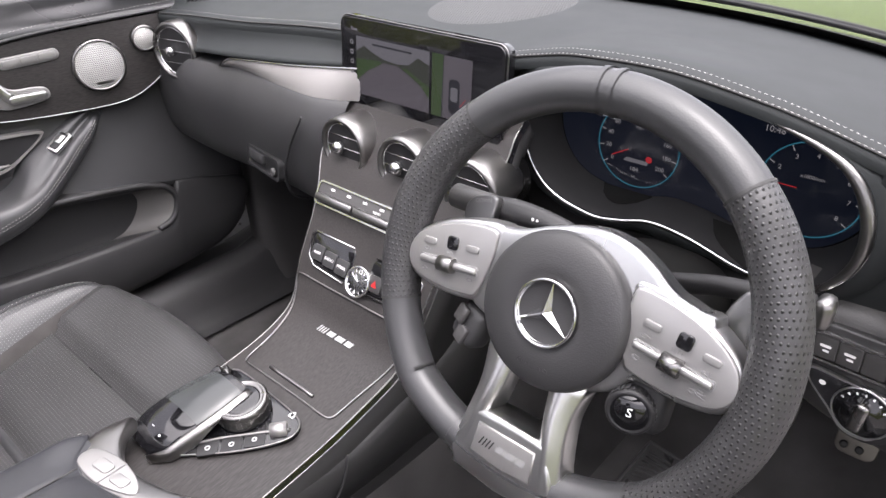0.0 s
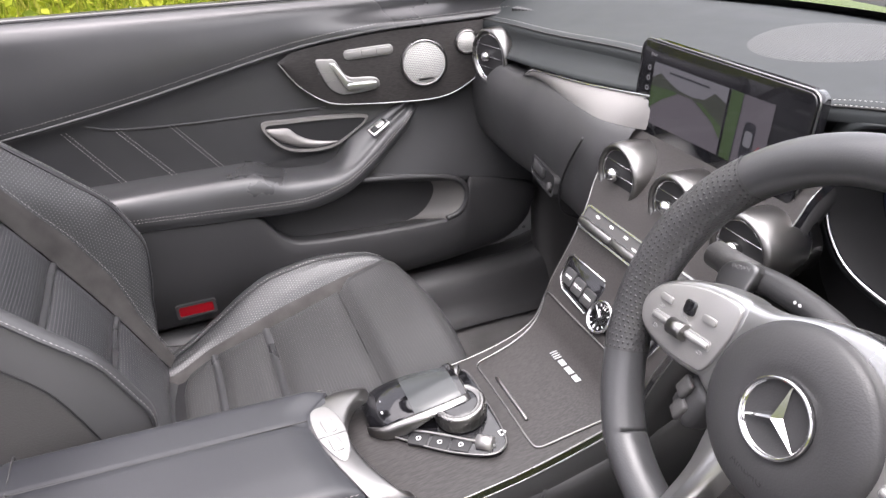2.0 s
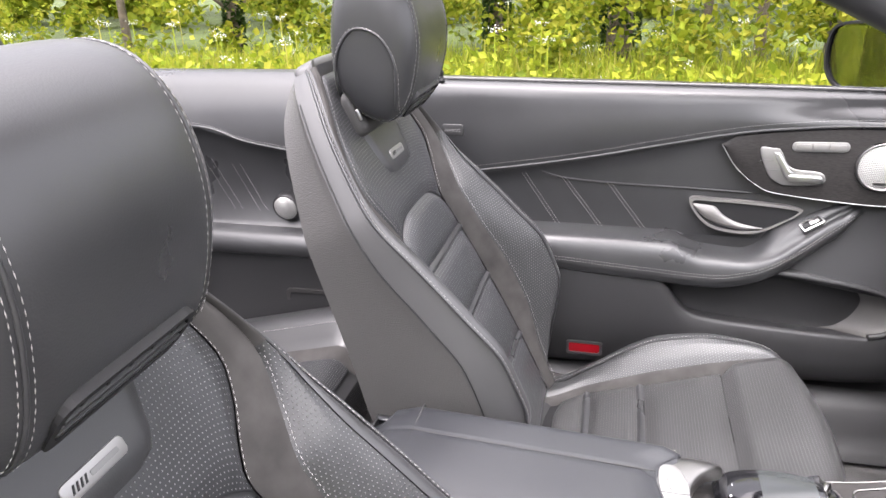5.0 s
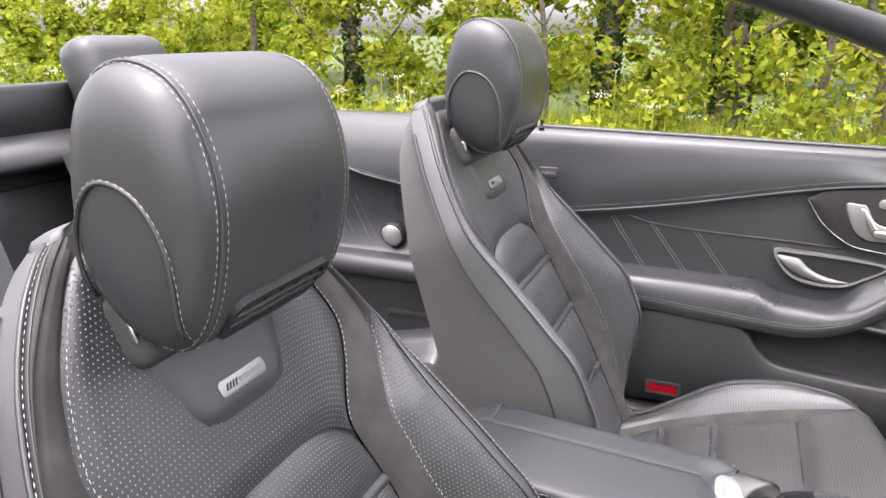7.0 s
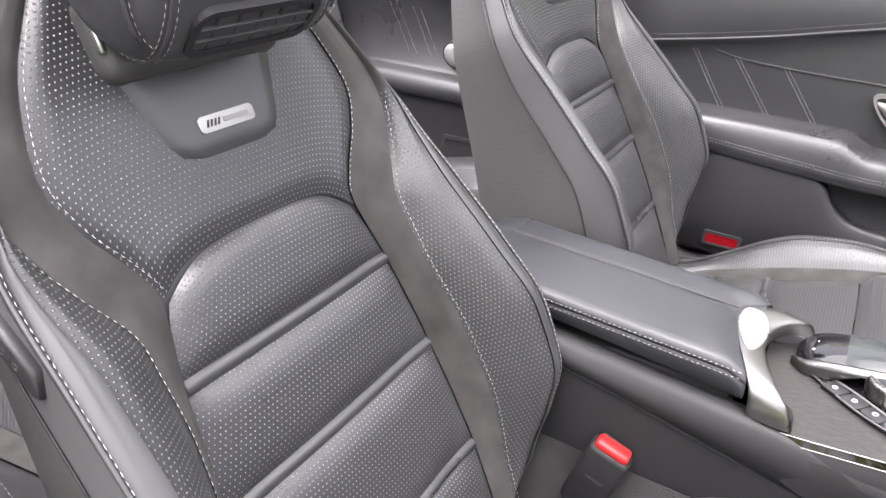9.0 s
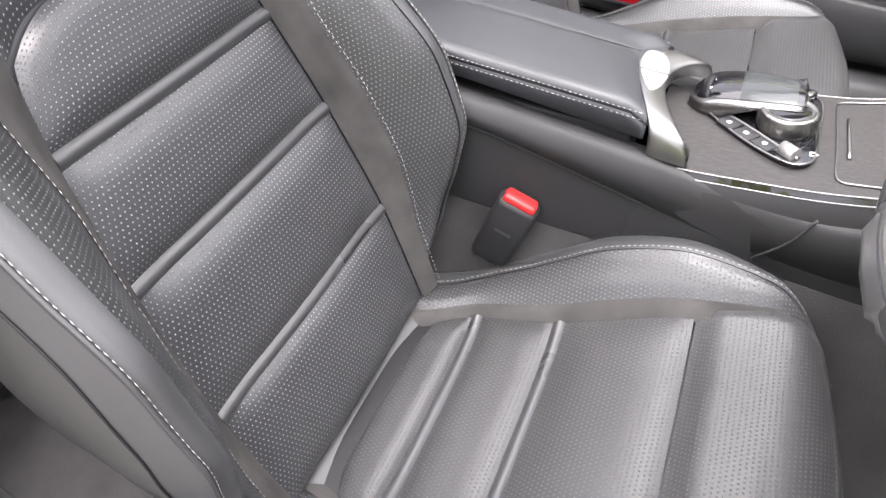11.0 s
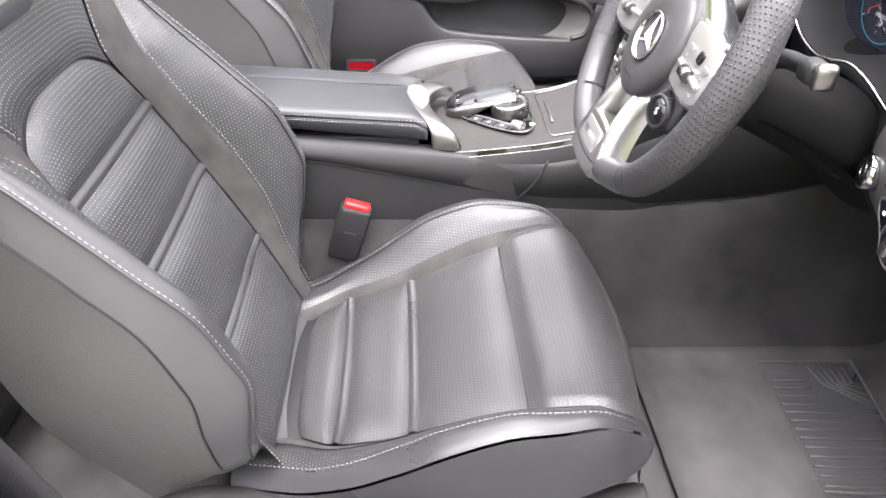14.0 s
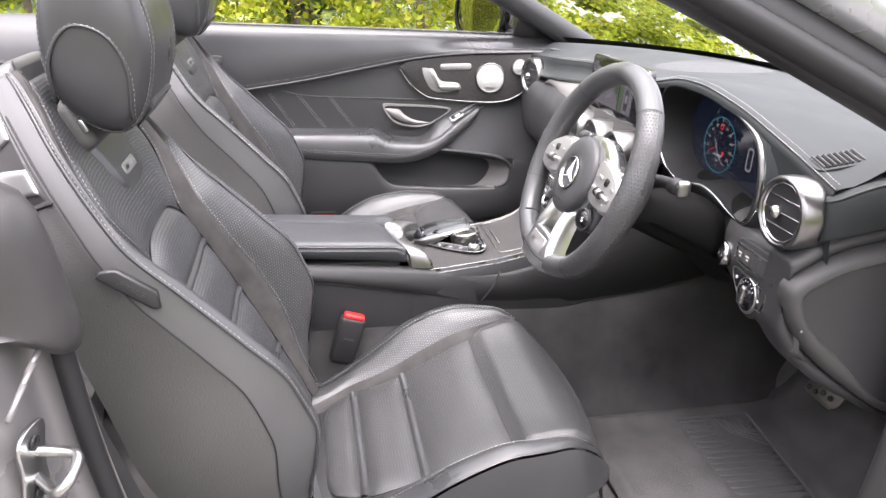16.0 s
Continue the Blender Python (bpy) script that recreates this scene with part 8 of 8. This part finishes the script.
def rim(a0, a1, r, n=40, bulge=0.0):
    rows = []
    for i in range(n + 1):
        a = radians(a0 + (a1 - a0) * i / n)
        u, v = rim_at(a)
        u2, v2 = rim_at(a + 0.01)
        t = Vector((u2 - u, v2 - v, 0)).normalized()
        o = Vector((t.y, -t.x, 0))
        rr = r + bulge * math.sin(math.pi * i / n)
        rows.append([wp(*(Vector((u, v, 0)) + o * (rr * math.cos(q)) + Vector((0, 0, 1.12 * rr * math.sin(q))))) for q in (math.tau * j / 20 for j in range(20))] + [wp(*(Vector((u, v, 0)) + o * rr))])
    return skin(rows, ends=False)


part("rim_top", rim(47, 133, 0.0182), LEATHER, wheel, "smooth black leather upper rim")
part("rim_grip", rim(133, 200, 0.0184, bulge=0.0015), PERF_RIM, wheel, "perforated black leather grip")
part("rim_grip", rim(-50, 47, 0.0184, bulge=0.0015), PERF_RIM, wheel, "perforated black leather grip")
part("rim_lower", rim(200, 250, 0.0180), LEATHER, wheel)
part("rim_lower", rim(290, 310, 0.0180), LEATHER, wheel)
part("rim_bottom", rim(250, 290, 0.0176), LEATHER, wheel)
for a in (47, 133, 200, 310):
    part("rim_seam", rim(a - 0.35, a + 0.35, 0.0192, 2), THREAD_DARK, wheel)
for a in (89, 93):
    part("rim_band", rim(a - 0.7, a + 0.7, 0.0194, 3), LEATHER, wheel)
line = []
for i in range(60):
    a = radians(128 + 120 * i / 59)
    u, v = rim_at(a)
    line.append(wp(u * 0.905, v * 0.905, 0.002))
part("lacing", stitches(line, length=0.006, gap=0.002, r=0.0014), THREAD_DARK, wheel)
line = []
for i in range(60):
    a = radians(-65 + 118 * i / 59)
    u, v = rim_at(a)
    line.append(wp(u * 0.905, v * 0.905, 0.002))
part("lacing", stitches(line, length=0.006, gap=0.002, r=0.0014), THREAD_DARK, wheel)

hub = part("airbag_cover", lathe([(0.060, -0.03), (0.066, -0.006), (0.0665, 0.012), (0.065, 0.0165), (0.061, 0.0195), (0.050, 0.0225), (0.042, 0.0235), (0.034, 0.0240), (0.031, 0.0230), (0.001, 0.0225)], 64, WM @ pose(0.005, -0.002, 0.0)), PLASTIC, wheel, "round dark grey airbag cover")
lettering("AIRBAG", 0.0085, WM @ pose(0.005, -0.047, 0.0229), BLACK, hub)
emb = part("emblem_ring", lathe([(0.0285, 0.0225), (0.0285, 0.0265), (0.0272, 0.028), (0.0255, 0.0265), (0.0255, 0.0225)], 56, WM @ pose(0.005, -0.002, 0.0)), CHROME, hub, "chrome ring emblem")
for k in range(3):
    a = radians(90 + 120 * k)
    c, s = math.cos(a), math.sin(a)
    bm = bmesh.new()
    tip = bm.verts.new((0.0265 * c, 0.0265 * s, 0.0245))
    l_ = bm.verts.new((0.0052 * math.cos(a + 1.05), 0.0052 * math.sin(a + 1.05), 0.0235))
    r_ = bm.verts.new((0.0052 * math.cos(a - 1.05), 0.0052 * math.sin(a - 1.05), 0.0235))
    o_ = bm.verts.new((0, 0, 0.0295))
    bm.faces.new((o_, l_, tip))
    bm.faces.new((o_, tip, r_))
    bmesh.ops.transform(bm, matrix=WM @ pose(0.005, -0.002, 0.0), verts=bm.verts)
    part("emblem_arm", bm, CHROME, emb)

# silver yoke, key pads and lower struts
yoke = [(-0.058, -0.034), (-0.078, -0.026), (-0.092, -0.012), (-0.094, 0.024), (-0.086, 0.044), (-0.072, 0.047), (-0.050, 0.050), (-0.024, 0.061), (0.0, 0.069), (0.024, 0.073), (0.048, 0.070), (0.070, 0.060), (0.090, 0.047), (0.112, 0.041), (0.128, 0.034), (0.120, -0.024), (0.090, -0.028), (0.079, -0.032), (0.070, -0.044), (0.052, -0.054)]
yo = [(p.x, p.y) for p in spline([(a, b, 0) for a, b in yoke], 4)] + [(0.005 + 0.058 * math.cos(radians(a)), -0.002 + 0.058 * math.sin(radians(a))) for a in range(300, 214, -15)]
part("yoke", plate(yo, 0.026, WM @ pose(0, 0, 0.0075), 0.006, 3), SATIN, wheel, "satin silver yoke round the airbag cover")
PAD = [(-0.156, -0.003), (-0.146, 0.018), (-0.112, 0.036), (-0.070, 0.043), (-0.064, 0.030), (-0.0655, 0.008), (-0.072, -0.016), (-0.082, -0.022), (-0.115, -0.025), (-0.146, -0.020)]
for sx in (-1, 1):
    po = [(p.x, p.y) for p in spline([(sx * -x if sx > 0 else x, y, 0) for x, y in PAD], 4, closed=True)]
    cx0 = sx * 0.110
    big = [(cx0 + (x - cx0) * 1.07, 0.006 + (y - 0.006) * 1.15) for x, y in po]
    spoke = part("spoke", plate(big, 0.026, WM @ pose(0, 0, 0.0085), 0.005, 3), SATIN, wheel, "polished silver wheel spoke")
    pad_ = part("key_pad", plate(po, 0.006, WM @ pose(0, 0, 0.0115), 0.0018), PALE_KEY, wheel, "pale silver steering wheel key pad")
    tilt = -6 * sx
    km = WM @ pose(sx * 0.108, 0.002, 0.0118, 0, 0, tilt)
    part("rocker_groove", plate(rounded(0.066, 0.0085, 0.002), 0.001, km @ pose(0, -0.004, 0.0006)), GREY_PRINT, pad_)
    part("rocker", rbox((0.064, 0.006, 0.006), 0.002, km @ pose(0, -0.004, 0.0008)), PALE_KEY, pad_)
    part("roller", tube([km @ Vector((-0.008, -0.004, 0.003)), km @ Vector((0.008, -0.004, 0.003))], 0.0072, 14), SILVER, pad_, "ribbed silver roller")
    for kx, w in ((-0.024, 0.014), (0.024, 0.014)):
        part("key", plate(rounded(w, 0.006, 0.002, 3), 0.003, km @ pose(kx, 0.013 + 0.002 * (kx * sx < 0), 0.0014), 0.0006), PALE_KEY, pad_)
    part("touch_button", plate(rounded(0.012, 0.0125, 0.003, 3), 0.003, km @ pose(0.002, 0.016, 0.0016), 0.0008), GLOSS, pad_, "small black touch button")
    words = ((("VOL", 0.0, 0.0065),) if sx < 0 else (("SET+", 0.0, 0.0065), ("RES", 0.024, 0.003), ("CNCL", 0.024, -0.014), ("SET-", 0.0, -0.014)))
    for txt, x, y in words:
        lettering(txt, 0.0046, km @ pose(x, y, 0.0009), GREY_PRINT, pad_)
    for x, y in ((-0.026, 0.005), (-0.026, -0.013), (0.026, -0.012)):
        part("symbol", ring(disc(0.0026, 12, 1.3, 0.7, x, y), disc(0.0017, 12, 1.3, 0.7, x, y), 0.0002, km @ pose(0, 0, 0.0009)), GREY_PRINT, pad_)
    # strut to the flat bottom
    rows = []
    for k in (i / 12 for i in range(13)):
        v = -0.052 - 0.112 * k
        xi = table([(0, 0.016), (0.35, 0.022), (0.6, 0.028), (1, 0.030)], k)
        xo = table([(0, 0.052), (0.3, 0.046), (0.6, 0.050), (1, 0.062)], k)
        lift = 0.010 + 0.006 * math.sin(math.pi * k) + 0.006 * k
        rows.append([wp(sx * (xi + (xo - xi) * f), v, w) for f, w in ((0.0, -0.012), (0.0, lift - 0.008), (0.12, lift - 0.002), (0.45, lift + 0.002), (0.55, lift - 0.001), (0.9, lift - 0.004), (1.0, lift - 0.010), (1.0, -0.012))])
    part("strut", skin(rows, ends=True), SATIN, wheel, "polished silver lower spoke")
part("bottom_bridge", plate([(-0.036, -0.109), (-0.012, -0.107), (0.012, -0.107), (0.036, -0.109), (0.054, -0.150), (0.046, -0.168), (0.0, -0.172), (-0.046, -0.168), (-0.054, -0.150)], 0.036, WM @ pose(0, 0, 0.0195), 0.005, 3), SATIN, wheel, "satin silver lower bridge of the rim")
bl = part("badge_plate", plate([(-0.029, -0.118), (0.029, -0.118), (0.031, -0.146), (0.0, -0.149), (-0.031, -0.146)], 0.004, WM @ pose(0, 0, 0.0215), 0.0014), PALE_KEY, wheel, "pale metal badge plate")
for k in range(4):
    part("badge_bar", plate([(-0.024 + 0.0036 * k, -0.136), (-0.0226 + 0.0036 * k, -0.136), (-0.0192 + 0.0036 * k, -0.128), (-0.0206 + 0.0036 * k, -0.128)], 0, WM @ pose(0, 0, 0.0219)), BLACK, bl)
for a, b in ((-0.007, 0.001), (0.003, 0.0125), (0.0145, 0.0225)):
    part("badge_bar", plate([(a, -0.135), (b, -0.135), (b + 0.002, -0.129), (a + 0.002, -0.129)], 0, WM @ pose(0, 0, 0.0219)), GREY_PRINT, bl)
part("hub_back", lathe([(0.001, -0.06), (0.05, -0.06), (0.062, -0.04), (0.066, -0.012)], 40, WM), BLACK, wheel)
# drive mode dial low on the right, key pod low on the left
pod = part("mode_pod", rbox((0.046, 0.044, 0.03), 0.010, WM @ pose(0.088, -0.046, -0.014), 3), BLACK, wheel)
md = WM @ pose(0.086, -0.051, 0.000)
md = md @ pose(0, 0, 0, 10, 14, 0)
dial2 = part("mode_dial", lathe([(0.0185, -0.012), (0.019, 0.0), (0.019, 0.008), (0.0175, 0.010), (0.0155, 0.010), (0.0145, 0.009)], 40, md), BLACK, wheel, "black drive mode dial")
part("dial_face", lathe([(0.0148, 0.008), (0.0148, 0.0095), (0.001, 0.0097)], 32, md), GLOSS, dial2)
lettering("S", 0.011, md @ pose(0, 0, 0.0099), WHITE, dial2)
for k in range(30):
    a = math.tau * k / 30
    part("rib", rbox((0.0016, 0.0016, 0.009), 0, md @ pose(0.019 * math.cos(a), 0.019 * math.sin(a), 0.003, 0, 0, math.degrees(a))), PLASTIC, dial2)
pod = part("key_pod", rbox((0.034, 0.040, 0.028), 0.009, WM @ pose(-0.079, -0.052, -0.014, 0, -12, -18), 3), PLASTIC, wheel, "dark key pod under the spoke")
for k in (-1, 1):
    part("key", rbox((0.014, 0.017, 0.006), 0.002, WM @ pose(-0.085 - 0.002 * k, -0.052 + 0.009 * k, 0.0005, 0, -18, -18)), PLASTIC_GREY, pod)
# shift paddles behind the spokes
DARK_SATIN = surface("dark_satin_metal", (0.17, 0.17, 0.17), 0.34, metal=0.9, bump=0.0, vary=0.05)
for outline, txt, tx, ty, turn in (([(-0.106, 0.030), (-0.130, 0.028), (-0.134, 0.046), (-0.125, 0.058), (-0.106, 0.063), (-0.100, 0.056)], "DOWN", -0.115, 0.056, 14),
                                   ([(0.120, 0.030), (0.129, 0.058), (0.140, 0.055), (0.151, 0.030), (0.152, 0.004), (0.147, -0.012), (0.138, -0.004)], "UP", 0.1365, 0.047, -70)):
    out = [(p.x, p.y) for p in spline([(a, b, 0) for a, b in outline], 4, closed=True)]
    pd = part("shift_paddle", plate(out, 0.010, WM @ pose(0, 0, -0.030), 0.003, 3), DARK_SATIN, wheel, "dark satin shift paddle")
    lettering(txt, 0.0055, WM @ pose(tx, ty, -0.0296, 0, 0, turn), GREY_PRINT, pd)
# indicator stalk behind the left spoke
stalk = part("indicator_stalk", tube(spline([wp(-0.010, 0.040, -0.062), wp(-0.045, 0.050, -0.055), wp(-0.085, 0.053, -0.052), wp(-0.118, 0.049, -0.052)], 6), 0.0135, 14, flat=0.85), PLASTIC, column, "dark indicator stalk")
part("stalk_end", tube([wp(-0.116, 0.049, -0.052), wp(-0.140, 0.048, -0.052), wp(-0.164, 0.0475, -0.053)], 0.0125, 18), PLASTIC_GREY, stalk)
part("stalk_cap", tube([wp(-0.164, 0.0475, -0.053), wp(-0.1665, 0.0475, -0.053)], 0.0105, 18), SILVER, stalk)
for k in (-1, 1):
    part("arrow_mark", plate([(0.001 * k, 0.0006), (0.0024 * k, 0.0016), (0.0042 * k, 0), (0.0024 * k, -0.0016), (0.001 * k, -0.0006)], 0, WM @ pose(-0.062, 0.0535, -0.0385)), WHITE, stalk)
part("wheel_boss", lathe([(0.045, -0.10), (0.05, -0.05), (0.05, -0.03)], 32, WM), BLACK, wheel)

# ---- floor mat, pedals ----
mat_ = thing("floor_mat", "black carpet floor mat with a ribbed rubber heel pad", "floor mat")
rows = [[Vector((0.20 + 0.43 * i / 10, y, floor_z(y) + 0.006 + 0.004 * pillow(i / 10, 0.08))) for i in range(11)] for y in (-0.10 + 0.58 * j / 16 for j in range(17))]
part("carpet", thicken(skin(rows), 0.008), CARPET, mat_)
def mat_at(a, b, lift):
    """A place on the heel pad: a from its left to its right edge, b from its rear to its front edge."""
    p = Vector((0.262, 0.120, 0)).lerp(Vector((0.262, 0.288, 0)), b).lerp(Vector((0.520, 0.110, 0)).lerp(Vector((0.530, 0.262, 0)), b), a)
    return Vector((p.x, p.y, floor_z(p.y) + 0.0185 + lift))


heel = part("heel_pad", skin([[mat_at(i / 12, j / 8, 0.0) for i in range(13)] for j in range(9)]), RUBBER, mat_, "ribbed rubber heel pad")
part("pad_edge", tube([mat_at(a, b, 0.001) for a, b in [(0, k / 8) for k in range(9)] + [(k / 8, 1) for k in range(1, 9)] + [(1, 1 - k / 8) for k in range(1, 9)]], 0.0030, 6), RUBBER, heel)
for k in range(15):
    a = 0.04 + 0.066 * k
    top = 0.96 if a > 0.42 else 0.40 + 0.1 * a
    part("rib", tube([mat_at(a, 0.03 + (top - 0.03) * j / 6, 0.0012) for j in range(7)], 0.0028, 6), RUBBER, heel)
for k in range(6):
    part("rib", tube([mat_at(0.04, 0.50 + 0.075 * k, 0.0012), mat_at(0.04 + 0.16, 0.50 + 0.075 * k + 0.07 * (5 - k) / 5, 0.0012), mat_at(0.40 - 0.055 * k, 0.96, 0.0012)], 0.0024, 6), RUBBER, heel)
PEDAL_METAL = surface("dull_pedal_metal", (0.13, 0.12, 0.105), 0.45, metal=0.8, grain=900, bump=0.2, vary=0.2)
pedals = thing("pedals", "drilled metal accelerator and brake pedals with rubber studs", "pedals")
for x, y, z, w, h, ang in ((0.548, 0.215, 0.515, 0.048, 0.06, -30), (0.42, 0.32, 0.42, 0.080, 0.055, -35)):
    pm = Matrix.Translation((x, y, z)) @ pose(0, 0, 0, 90 + ang, 0, 0)
    p_ = part("pedal_plate", plate(rounded(w, h, 0.012), 0.006, pm, 0.001), PEDAL_METAL, pedals, "brushed metal pedal plate")
    for i in range(int(w / 0.018)):
        for j in range(int(h / 0.018)):
            part("stud", lathe([(0.005, 0), (0.005, 0.003), (0.003, 0.004), (0.001, 0.004)], 10, pm @ pose(-w / 2 + 0.011 + 0.018 * i, -h / 2 + 0.011 + 0.018 * j, 0)), BLACK, p_)
    part("pedal_arm", tube([pm @ Vector((0, 0.0, -0.006)), pm @ Vector((0, 0.10, -0.08)), Vector((x, y + 0.18, z + 0.20))], 0.010, 8), BLACK, pedals)
